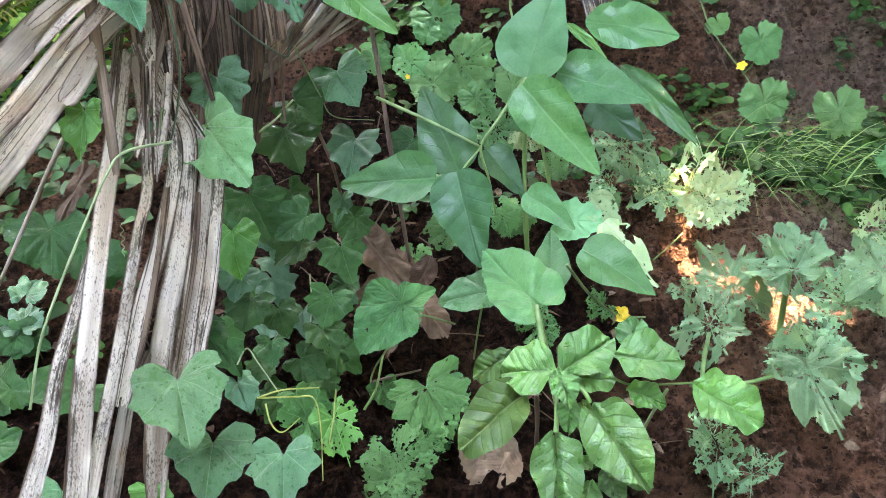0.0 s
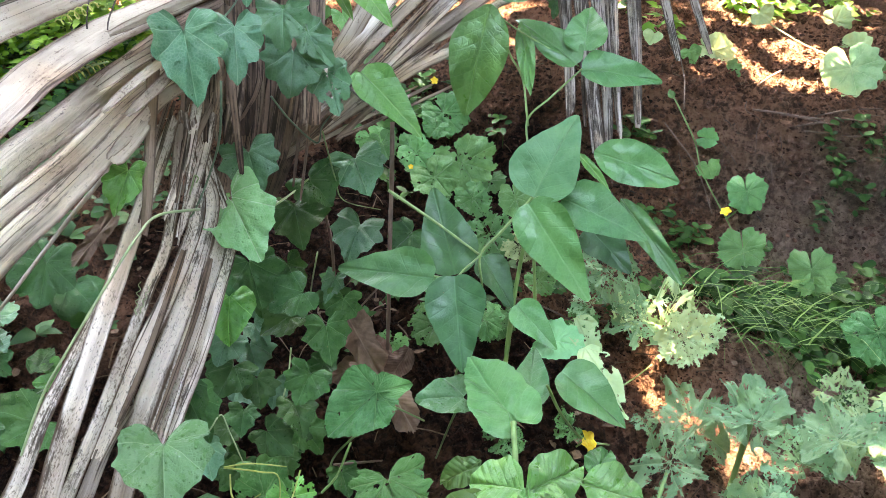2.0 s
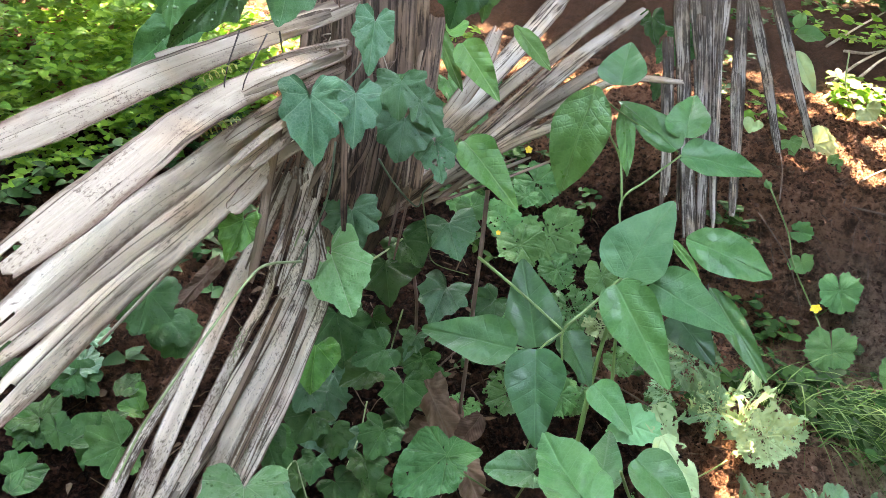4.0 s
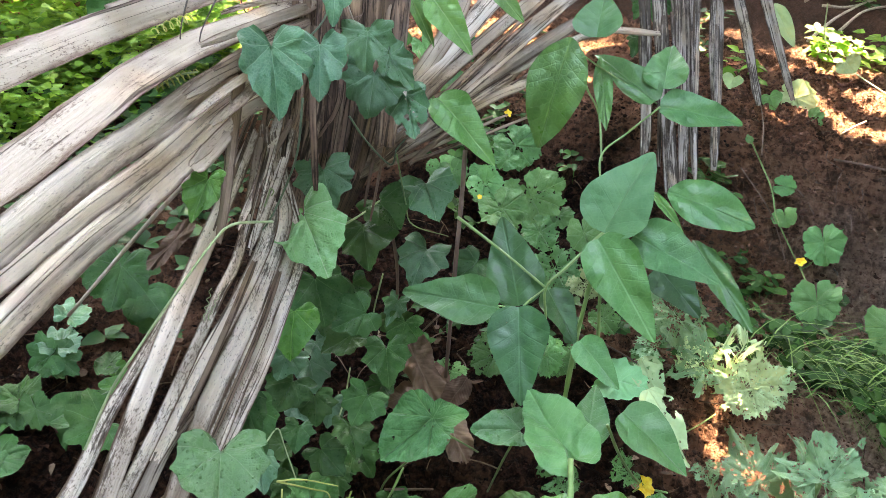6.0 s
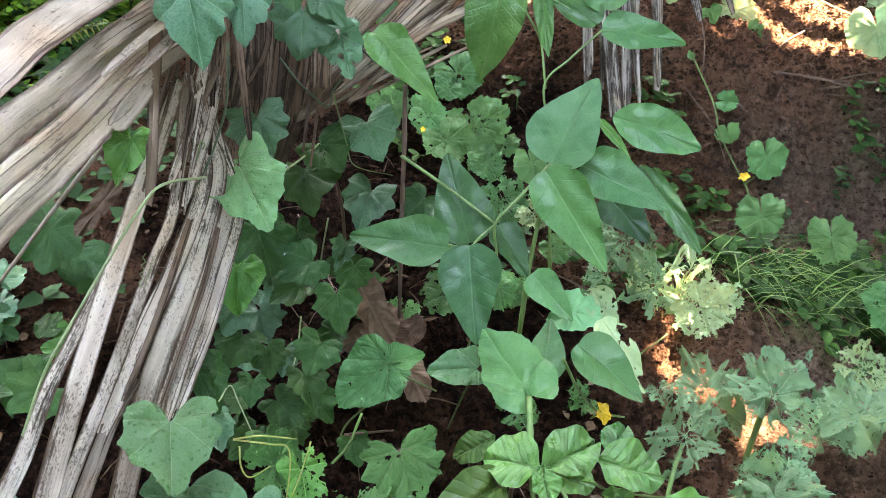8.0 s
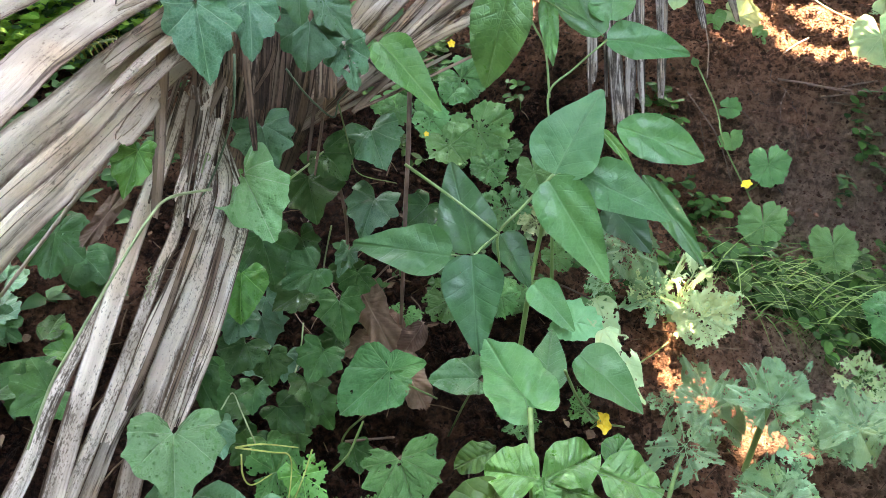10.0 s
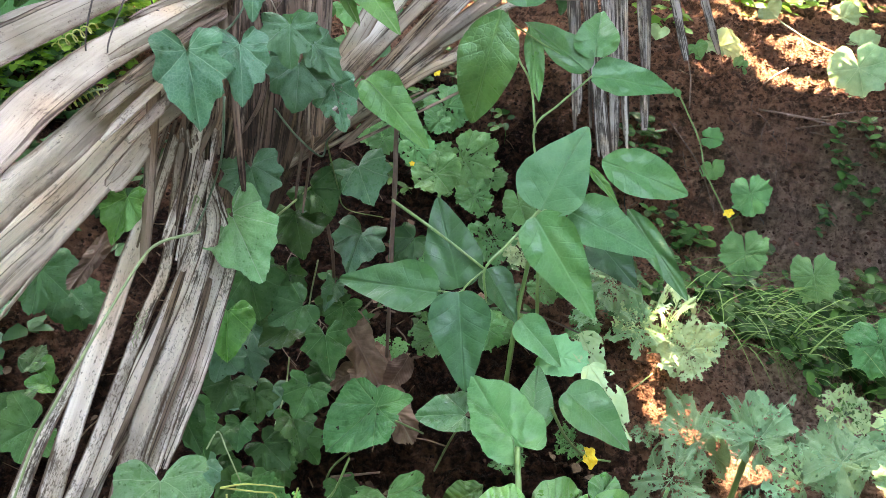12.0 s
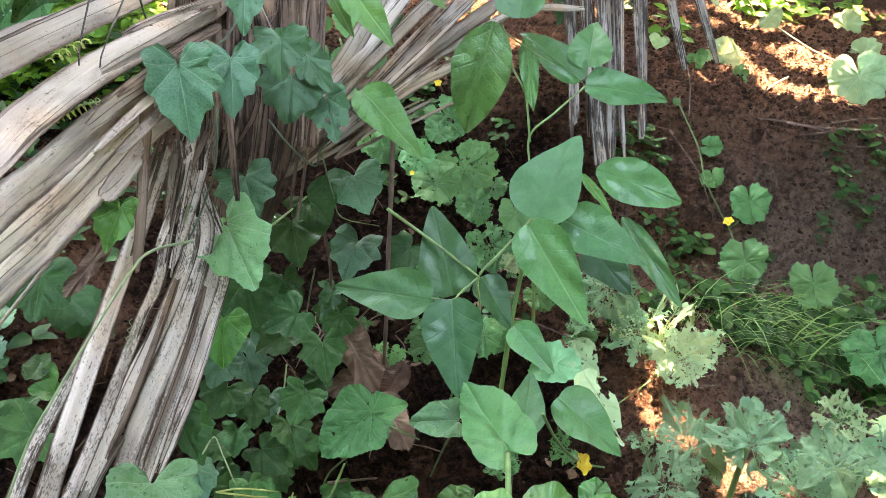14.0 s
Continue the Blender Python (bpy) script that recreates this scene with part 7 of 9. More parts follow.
leaf(melonr, "leaf", "round", MELON, (1.791, 3.304, 0.139), (1.871, 3.228, 0.120), 0.258, (-0.436, -0.623, 0.649))
leaf(melonr, "leaf", "round", MELON, (1.772, 2.927, 0.102), (1.809, 2.872, 0.080), 0.202, (-0.314, -0.526, 0.790))
leaf(melonr, "leaf", "round", SQUASH_PALE, (1.699, 3.151, 0.077), (1.743, 3.109, 0.063), 0.112, (-0.424, -0.656, 0.624))
mid = thing("squash_plant", "squash plant with small rounded, hole-eaten leaves behind the bean", "plant", (-0.019, 2.218, -0.220), "squash plants")
leaf(mid, "leaf", "round", MELON, (0.046, 2.242, -0.018), (0.102, 2.191, -0.077), 0.222, (0.109, -0.700, 0.706), holes=.08)
leaf(mid, "leaf", "round", MELON, (-0.100, 2.204, 0.016), (-0.057, 2.164, -0.006), 0.113, (-0.184, -0.614, 0.768), holes=.05)
leaf(mid, "leaf", "round", MELON, (-0.032, 2.416, 0.067), (0.030, 2.377, 0.024), 0.158, (0.015, -0.726, 0.688), holes=0.11)
leaf(mid, "leaf", "round", MELON, (-0.032, 2.123, -0.018), (0.022, 2.074, -0.047), 0.159, (-0.008, -0.515, 0.857), holes=.1)
leaf(mid, "leaf", "round", MELON, (0.087, 2.052, -0.035), (0.128, 2.009, -0.061), 0.105, (-0.141, -0.602, 0.786), holes=.15)
leaf(mid, "leaf", "round", MELON, (-0.197, 2.167, 0.050), (-0.174, 2.133, 0.021), 0.099, (-0.090, -0.677, 0.731), holes=0.05)
leaf(mid, "leaf", "round", MELON, (0.129, 1.696, 0.059), (0.171, 1.646, 0.022), 0.132, (0.077, -0.559, 0.826), holes=.3)
leaf(mid, "leaf", "round", SQUASH_PALE, (0.199, 1.599, 0.093), (0.234, 1.570, 0.078), 0.104, (0.015, -0.442, 0.897), holes=.35)
leaf(mid, "leaf", "round", MELON, (0.240, 1.474, 0.085), (0.269, 1.447, 0.071), 0.064, (-0.132, -0.557, 0.820), holes=.1)
leaf(mid, "leaf", "round", MELON, (0.360, 1.513, -0.038), (0.406, 1.506, -0.040), 0.087, (-0.034, -0.465, 0.885), holes=.3)
leaf(mid, "leaf", "round", MELON, (0.146, 1.464, -0.060), (0.162, 1.445, -0.070), 0.070, (0.027, -0.458, 0.888), holes=0.15)
leaf(mid, "leaf", "round", MELON, (0.169, 1.488, -0.059), (0.191, 1.465, -0.074), 0.094, (-0.016, -0.569, 0.822), holes=0.08)
leaf(mid, "leaf", "round", MELON, (0.142, 1.445, 0.004), (0.158, 1.430, -0.001), 0.057, (-0.142, -0.405, 0.903), holes=0.28)
leaf(mid, "leaf", "round", MELON, (0.250, 1.590, 0.117), (0.261, 1.563, 0.100), 0.076, (-0.128, -0.556, 0.821), holes=0.13)
leaf(mid, "leaf", "round", MELON, (-0.071, 1.418, -0.093), (-0.075, 1.388, -0.112), 0.084, (-0.021, -0.534, 0.845), holes=0.26)
leaf(mid, "leaf", "round", MELON, (0.220, 1.430, 0.017), (0.211, 1.409, -0.001), 0.074, (-0.287, -0.547, 0.787), holes=0.14)
leaf(mid, "leaf", "round", MELON, (0.026, 1.493, 0.003), (0.023, 1.473, -0.010), 0.056, (-0.114, -0.523, 0.845), holes=0.09)
leaf(mid, "leaf", "round", MELON, (-0.006, 1.517, 0.023), (-0.023, 1.498, 0.012), 0.069, (0.111, -0.562, 0.820), holes=0.11)
leaf(mid, "leaf", "round", MELON, (0.001, 1.467, 0.129), (-0.021, 1.450, 0.113), 0.081, (-0.149, -0.582, 0.799), holes=0.19)
leaf(mid, "leaf", "round", MELON, (0.070, 2.183, -0.109), (0.096, 2.159, -0.121), 0.085, (-0.215, -0.632, 0.744), holes=0.09)
leaf(mid, "leaf", "round", MELON, (-0.054, 2.325, -0.074), (-0.018, 2.301, -0.087), 0.107, (-0.148, -0.623, 0.768), holes=0.03)
leaf(mid, "leaf", "round", MELON, (-0.127, 2.321, -0.006), (-0.145, 2.306, -0.021), 0.082, (-0.213, -0.547, 0.809), holes=0.11)
leaf(mid, "leaf", "round", MELON, (-0.004, 2.308, -0.082), (0.004, 2.274, -0.101), 0.082, (-0.123, -0.520, 0.845), holes=0.11)
leaf(mid, "leaf", "round", MELON, (0.139, 2.237, -0.062), (0.133, 2.199, -0.088), 0.104, (-0.040, -0.561, 0.827), holes=0.10)
leaf(mid, "leaf", "round", MELON, (-0.047, 2.315, 0.058), (-0.067, 2.286, 0.037), 0.097, (-0.070, -0.550, 0.832), holes=0.10)
leaf(mid, "leaf", "round", MELON, (-0.019, 2.218, -0.220), (-0.029, 2.189, -0.242), 0.092, (-0.205, -0.537, 0.819), holes=0.04)
leaf(mid, "leaf", "round", MELON, (-0.021, 2.233, -0.124), (-0.043, 2.207, -0.145), 0.106, (-0.140, -0.558, 0.818), holes=0.06)
leaf(mid, "leaf", "round", MELON, (-0.246, 2.266, 0.019), (-0.225, 2.242, -0.008), 0.104, (0.145, -0.681, 0.718), holes=0.08)
sq = thing("squash_plant", "large squash plant with pale leaves riddled by insect holes", "plant", (0.675, 1.181, -0.183), "squash plants")
stem(sq, "stem", STEM_GREEN, ((0.671, 1.195, -0.014), (0.677, 1.199, -0.082), (0.675, 1.181, -0.183)), 0.0070, 0.0060)
stem(sq, "petiole", STEM_GREEN, ((0.461, 1.398, -0.125), (0.508, 1.453, -0.132), (0.551, 1.508, -0.138)), 0.0018, 0.0015)
leaf(sq, "leaf", "round", SQUASH_PALE, (0.557, 1.378, 0.047), (0.609, 1.340, 0.045), 0.156, (-0.350, -0.479, 0.805), holes=0.48, ruffle=.10, cup=.15, droop=.15)
leaf(sq, "leaf", "lobed", SQUASH, (0.515, 1.568, -0.046), (0.423, 1.537, -0.072), 0.183, (-0.096, -0.468, 0.879), holes=0.62, ruffle=.19, cup=.36, droop=.28)
leaf(sq, "leaf", "round", SQUASH, (0.409, 1.582, 0.068), (0.459, 1.515, 0.045), 0.144, (-0.323, -0.515, 0.794), holes=0.50, ruffle=.19, cup=.36, droop=.28)
leaf(sq, "leaf", "lobed", SQUASH, (0.381, 1.537, -0.002), (0.330, 1.572, -0.005), 0.125, (-0.362, -0.457, 0.812), holes=0.62, ruffle=.19, cup=.36, droop=.28)
leaf(sq, "leaf", "round", SQUASH, (0.603, 1.282, -0.120), (0.575, 1.390, -0.078), 0.142, (-0.345, -0.409, 0.845), holes=0.46, ruffle=.19, cup=.36, droop=.28)
leaf(sq, "leaf", "lobed", SQUASH, (0.669, 1.195, -0.014), (0.643, 1.318, 0.019), 0.171, (-0.272, -0.303, 0.914), holes=0.41, ruffle=.19, cup=.36, droop=.28)
leaf(sq, "leaf", "lobed", SQUASH, (0.674, 1.181, 0.001), (0.738, 1.257, 0.077), 0.127, (-0.519, -0.346, 0.782), holes=0.48, ruffle=.18, cup=.42, droop=.28)
leaf(sq, "leaf", "round", SQUASH, (0.791, 1.097, 0.055), (0.837, 1.160, 0.101), 0.140, (-0.489, -0.254, 0.834), holes=0.43, ruffle=.19, cup=.36, droop=.28)
leaf(sq, "leaf", "round", SQUASH_PALE, (0.908, 1.338, -0.032), (0.966, 1.307, -0.024), 0.116, (-0.355, -0.426, 0.832), holes=0.57, ruffle=.18, cup=.42, droop=.28)
leaf(sq, "leaf", "lobed", SQUASH, (0.494, 1.287, -0.112), (0.505, 1.253, -0.126), 0.071, (-0.361, -0.448, 0.817), holes=0.62, ruffle=.19, cup=.36, droop=.28)
leaf(sq, "leaf", "round", SQUASH, (0.996, 1.187, -0.043), (1.018, 1.117, -0.102), 0.176, (-0.298, -0.378, 0.859), holes=0.35, ruffle=.20, cup=.35, droop=.28)
leaf(sq, "leaf", "lobed", SQUASH, (0.987, 1.239, -0.058), (0.877, 1.248, -0.004), 0.145, (-0.275, -0.406, 0.846), holes=0.35, ruffle=.20, cup=.35, droop=.28)
leaf(sq, "leaf", "round", SQUASH_PALE, (1.070, 1.295, -0.057), (0.962, 1.301, -0.008), 0.124, (-0.289, -0.407, 0.833), holes=0.28, ruffle=.20, cup=.35, droop=.28)
leaf(sq, "leaf", "lobed", SQUASH, (1.043, 1.131, -0.053), (1.086, 1.068, -0.100), 0.172, (-0.316, -0.361, 0.860), holes=0.35, ruffle=.20, cup=.35, droop=.28)
leaf(sq, "leaf", "round", SQUASH, (1.108, 1.236, -0.053), (1.163, 1.227, -0.014), 0.169, (-0.322, -0.384, 0.830), holes=0.28, ruffle=.20, cup=.35, droop=.28)
leaf(sq, "leaf", "lobed", SQUASH_PALE, (0.616, 1.570, -0.100), (0.543, 1.630, -0.095), 0.140, (-0.34, -0.46, 0.82), holes=0.48, ruffle=.13, cup=.2, droop=.2)
leaf(sq, "leaf", "lobed", SQUASH_PALE, (0.686, 1.627, -0.110), (0.740, 1.588, -0.140), 0.130, (-0.34, -0.46, 0.82), holes=0.48, ruffle=.13, cup=.2, droop=.2)
leaf(sq, "leaf", "round", SQUASH_PALE, (0.627, 1.725, -0.103), (0.705, 1.898, -0.140), 0.120, (-0.34, -0.46, 0.82), holes=0.48, ruffle=.13, cup=.2, droop=.2)
leaf(sq, "leaf", "round", SQUASH_PALE, (0.523, 1.661, -0.106), (0.482, 1.744, -0.106), 0.110, (-0.34, -0.46, 0.82), holes=0.48, ruffle=.13, cup=.2, droop=.2)
stem(sq, "petiole", STEM_GREEN, ((1.020, 1.182, -0.086), (1.062, 1.177, -0.174), (1.084, 1.172, -0.263)), 0.0045, 0.0055)
stem(sq, "petiole", STEM_GREEN, ((1.091, 1.180, -0.083), (1.120, 1.168, -0.173), (1.129, 1.156, -0.262)), 0.0045, 0.0055)
sqf = thing("squash_plant", "insect-eaten squash leaf plant standing over dark soil", "plant", (0.467, 0.981, -0.141), "squash plants")
stem(sqf, "stem", STEM_GREEN, ((0.526, 0.972, -0.075), (0.576, 0.980, -0.069), (0.652, 1.003, -0.061)), 0.0040, 0.0034)
stem(sqf, "stem", STEM_GREEN, ((0.467, 0.981, -0.141), (0.475, 1.026, -0.084), (0.494, 1.078, -0.049)), 0.0045, 0.0040)
leaf(sqf, "leaf", "round", SQUASH, (0.495, 1.086, -0.039), (0.557, 1.163, -0.001), 0.131, (-0.022, -0.435, 0.900), holes=0.60, ruffle=.19, cup=.36, droop=.28)
leaf(sqf, "leaf", "lobed", SQUASH, (0.654, 1.005, -0.059), (0.584, 1.064, -0.056), 0.154, (-0.253, -0.335, 0.907), holes=0.62, ruffle=.18, cup=.42, droop=.28)
leaf(sqf, "leaf", "lobed", SQUASH, (0.631, 0.976, -0.029), (0.651, 0.836, -0.071), 0.139, (-0.231, -0.311, 0.922), holes=0.38, ruffle=.19, cup=.36, droop=.28)
leaf(sqf, "leaf", "round", SQUASH, (0.658, 1.001, -0.048), (0.750, 0.967, -0.041), 0.115, (-0.223, -0.419, 0.880), holes=0.53, ruffle=.19, cup=.36, droop=.28)
leaf(sqf, "leaf", "lobed", SQUASH, (0.767, 1.134, -0.046), (0.728, 1.221, -0.017), 0.173, (-0.249, -0.416, 0.875), holes=0.46, ruffle=.19, cup=.36, droop=.28)
leaf(sqf, "leaf", "round", SQUASH, (0.841, 1.199, -0.049), (0.876, 1.276, 0.002), 0.138, (-0.355, -0.406, 0.842), holes=0.38, ruffle=.19, cup=.36, droop=.28)
leaf(sqf, "leaf", "lobed", SQUASH, (0.431, 0.818, -0.022), (0.427, 0.885, -0.003), 0.070, (-0.261, -0.275, 0.925), holes=0.62, ruffle=.19, cup=.36, droop=.28)
leaf(sqf, "leaf", "lobed", SQUASH, (0.439, 0.808, -0.037), (0.417, 0.742, -0.063), 0.092, (-0.214, -0.303, 0.929), holes=0.62, ruffle=.18, cup=.42, droop=.28)
leaf(sqf, "leaf", "round", SQUASH, (0.497, 0.793, -0.093), (0.557, 0.823, -0.078), 0.061, (-0.130, -0.236, 0.963), holes=0.62, ruffle=.19, cup=.36, droop=.28)
eaten = thing("seedling", "pale seedling with leaves eaten to lace", "plant", (-0.072, 0.759, -0.028))
leaf(eaten, "leaf", "round", MELON, (-0.069, 0.792, -0.017), (-0.037, 0.742, -0.035), 0.131, (-0.059, -0.361, 0.931), holes=.46, ruffle=.14)
leaf(eaten, "leaf", "round", MELON, (-0.033, 0.826, -0.009), (0.009, 0.851, 0.000), 0.085, (0.019, -0.372, 0.928), holes=.46, ruffle=.14)
leaf(eaten, "leaf", "round", MELON, (-0.072, 0.759, -0.028), (-0.107, 0.724, -0.042), 0.109, (-0.003, -0.364, 0.931), holes=.46, ruffle=.14)
leaf(eaten, "leaf", "round", MELON, (0.174, 1.068, -0.005), (0.212, 1.085, 0.005), 0.098, (-0.050, -0.426, 0.903), holes=.46, ruffle=.14)
leaf(eaten, "leaf", "lobed", MELON, (0.300, 1.094, 0.019), (0.267, 1.076, 0.009), 0.076, (-0.062, -0.397, 0.916), holes=0.48, ruffle=.14)
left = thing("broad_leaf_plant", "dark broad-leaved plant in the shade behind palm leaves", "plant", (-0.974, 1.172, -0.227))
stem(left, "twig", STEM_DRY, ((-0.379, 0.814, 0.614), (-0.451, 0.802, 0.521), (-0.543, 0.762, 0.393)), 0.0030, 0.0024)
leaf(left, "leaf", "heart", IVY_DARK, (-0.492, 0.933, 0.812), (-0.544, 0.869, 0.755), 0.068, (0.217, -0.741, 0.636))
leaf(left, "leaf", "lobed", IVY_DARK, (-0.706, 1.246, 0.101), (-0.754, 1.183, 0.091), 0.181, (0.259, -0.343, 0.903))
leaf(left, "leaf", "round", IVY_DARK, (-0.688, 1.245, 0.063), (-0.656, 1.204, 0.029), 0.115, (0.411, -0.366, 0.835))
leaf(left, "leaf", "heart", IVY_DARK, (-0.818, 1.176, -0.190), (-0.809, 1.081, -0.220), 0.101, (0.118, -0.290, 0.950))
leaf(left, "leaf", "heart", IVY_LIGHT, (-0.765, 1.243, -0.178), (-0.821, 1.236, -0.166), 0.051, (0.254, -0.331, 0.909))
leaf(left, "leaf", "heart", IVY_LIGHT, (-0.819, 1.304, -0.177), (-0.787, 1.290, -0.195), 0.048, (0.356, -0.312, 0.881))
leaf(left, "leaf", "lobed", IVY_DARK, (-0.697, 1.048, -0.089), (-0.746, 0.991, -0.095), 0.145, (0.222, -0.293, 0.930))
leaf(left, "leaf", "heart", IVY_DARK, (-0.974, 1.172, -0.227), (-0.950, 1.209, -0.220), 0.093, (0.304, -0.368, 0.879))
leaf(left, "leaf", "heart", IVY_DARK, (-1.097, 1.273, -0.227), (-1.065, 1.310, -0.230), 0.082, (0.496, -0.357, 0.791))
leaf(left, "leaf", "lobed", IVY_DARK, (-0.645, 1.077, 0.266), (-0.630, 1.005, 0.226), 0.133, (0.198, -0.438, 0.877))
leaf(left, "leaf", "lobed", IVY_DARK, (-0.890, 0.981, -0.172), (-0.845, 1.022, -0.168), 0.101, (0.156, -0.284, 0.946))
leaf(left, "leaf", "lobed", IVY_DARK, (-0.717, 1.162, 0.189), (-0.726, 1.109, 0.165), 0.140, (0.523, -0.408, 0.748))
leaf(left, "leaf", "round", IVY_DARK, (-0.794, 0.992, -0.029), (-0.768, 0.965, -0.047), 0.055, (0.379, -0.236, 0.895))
straw = thing("dry_stalks", "dry straw-coloured stalks lying on the soil bank", "dead stalks", (0.962, 2.496, -0.025))
stem(straw, "stalk", STEM_BROWN, ((1.123, 2.671, 0.103), (1.280, 2.674, 0.104), (1.440, 2.692, 0.112)), 0.0040, 0.0025)
stem(straw, "stalk", STEM_BROWN, ((1.168, 2.632, 0.081), (1.320, 2.676, 0.105), (1.479, 2.727, 0.123)), 0.0030, 0.0020)
stem(straw, "stalk", STEM_BROWN, ((1.026, 2.678, 0.106), (1.162, 2.673, 0.104), (1.316, 2.649, 0.091)), 0.0040, 0.0030)
stem(straw, "stalk", STEM_BROWN, ((1.196, 2.620, 0.074), (1.332, 2.620, 0.073), (1.449, 2.625, 0.077)), 0.0025, 0.0020)
stem(straw, "stalk", STEM_BROWN, ((1.242, 2.682, 0.108), (1.372, 2.735, 0.125), (1.509, 2.784, 0.128)), 0.0030, 0.0020)
stem(straw, "stalk", STEM_DRY, ((1.093, 2.889, 0.128), (1.165, 2.999, 0.128), (1.240, 3.097, 0.128)), 0.0030, 0.0020)
stem(straw, "stalk", STEM_BROWN, ((0.886, 2.564, 0.036), (0.926, 2.538, 0.012), (0.962, 2.496, -0.025)), 0.0020, 0.0015)
husk = thing("dead_leaf", "curled grey-brown dead leaves lying on dark soil", "dead leaf", (0.109, 0.864, -0.102))
leaf(husk, "leaf", "dead", HUSK, (-0.392, 0.818, 0.537), (-0.410, 0.739, 0.511), 0.024, (0.464, -0.376, 0.802))
leaf(husk, "leaf", "dead", HUSK, (0.071, 0.895, -0.092), (0.094, 0.781, -0.142), 0.107, (0.104, -0.384, 0.917))
leaf(husk, "leaf", "dead", HUSK, (0.109, 0.864, -0.102), (0.057, 0.780, -0.124), 0.078, (-0.064, -0.215, 0.975))
leaf(husk, "leaf", "dead", HUSK, (-0.179, 1.351, 0.042), (-0.079, 1.222, -0.014), 0.076, (-0.102, -0.464, 0.880))
leaf(husk, "leaf", "dead", HUSK, (-0.081, 1.319, -0.007), (-0.125, 1.242, -0.056), 0.072, (-0.036, -0.524, 0.851))
leaf(husk, "leaf", "dead", HUSK, (-0.123, 1.305, -0.065), (-0.187, 1.262, -0.086), 0.049, (0.072, -0.515, 0.854))
leaf(husk, "leaf", "dead", HUSK, (-0.024, 1.295, -0.007), (-0.066, 1.232, -0.051), 0.055, (-0.188, -0.477, 0.859))
leaf(husk, "leaf", "dead", HUSK, (-0.065, 1.185, 0.008), (0.005, 1.091, -0.036), 0.065, (-0.173, -0.518, 0.838))
leaf(husk, "leaf", "dead", HUSK, (-0.138, 1.363, 0.025), (-0.152, 1.313, 0.002), 0.048, (0.033, -0.421, 0.907))
far = thing("squash_plant", "sunlit pale squash leaves on the terrace edge", "plant", (1.023, 3.045, 0.117), "squash plants")
stem(far, "twig", STEM_PALE, ((1.045, 3.381, 0.475), (1.059, 3.318, 0.359), (1.108, 3.284, 0.286)), 0.0030, 0.0025)
leaf(far, "leaf", "round", SQUASH_PALE, (0.990, 3.184, 0.148), (1.067, 3.152, 0.129), 0.135, (-0.164, -0.764, 0.624))
leaf(far, "leaf", "lobed", MELON, (1.023, 3.045, 0.117), (1.062, 3.016, 0.111), 0.109, (-0.371, -0.643, 0.670))
leaf(far, "leaf", "heart", MELON, (0.863, 3.080, 0.170), (0.887, 3.037, 0.133), 0.081, (-0.318, -0.715, 0.622))
leaf(far, "leaf", "heart", SQUASH_PALE, (0.703, 3.004, 0.238), (0.688, 2.979, 0.201), 0.079, (-0.417, -0.661, 0.624))
leaf(far, "leaf", "round", SQUASH, (1.442, 2.981, 0.202), (1.467, 2.907, 0.125), 0.222, (-0.351, -0.730, 0.586))
leaf(far, "leaf", "round", SQUASH_PALE, (1.716, 3.898, 0.145), (1.775, 3.840, 0.144), 0.159, (-0.546, -0.565, 0.618))
leaf(far, "leaf", "round", SQUASH_PALE, (1.671, 3.524, 0.120), (1.730, 3.475, 0.108), 0.175, (-0.368, -0.614, 0.698))
leaf(far, "leaf", "long", SQUASH_PALE, (0.761, 3.026, 0.510), (0.834, 2.897, 0.414), 0.061, (-0.486, -0.682, 0.546))
leaf(far, "leaf", "long", MELON, (0.749, 3.053, 0.562), (0.851, 3.050, 0.579), 0.072, (-0.143, -0.668, 0.731))
leaf(far, "leaf", "long", MELON, (0.746, 3.062, 0.580), (0.762, 3.089, 0.636), 0.047, (-0.216, -0.855, 0.472))
leaf(far, "leaf", "heart", SQUASH_PALE, (1.260, 3.605, 0.216), (1.307, 3.567, 0.186), 0.115, (-0.252, -0.769, 0.587))

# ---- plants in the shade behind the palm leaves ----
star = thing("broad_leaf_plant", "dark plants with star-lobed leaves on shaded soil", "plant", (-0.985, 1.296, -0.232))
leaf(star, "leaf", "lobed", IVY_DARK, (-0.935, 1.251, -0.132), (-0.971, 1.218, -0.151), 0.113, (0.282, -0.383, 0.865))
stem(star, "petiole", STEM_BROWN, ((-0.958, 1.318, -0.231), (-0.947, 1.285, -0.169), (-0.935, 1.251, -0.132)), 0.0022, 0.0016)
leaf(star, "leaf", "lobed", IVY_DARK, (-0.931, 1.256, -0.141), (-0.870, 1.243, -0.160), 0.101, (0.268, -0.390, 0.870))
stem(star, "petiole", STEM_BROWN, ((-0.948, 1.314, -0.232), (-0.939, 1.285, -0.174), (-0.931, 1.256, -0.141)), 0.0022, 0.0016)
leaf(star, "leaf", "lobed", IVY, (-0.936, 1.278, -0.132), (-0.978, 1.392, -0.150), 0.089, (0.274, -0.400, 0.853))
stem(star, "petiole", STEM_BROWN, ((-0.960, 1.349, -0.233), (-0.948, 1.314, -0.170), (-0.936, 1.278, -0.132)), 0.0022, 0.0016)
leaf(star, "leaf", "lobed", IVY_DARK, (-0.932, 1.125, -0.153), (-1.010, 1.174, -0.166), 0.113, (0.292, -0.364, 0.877))
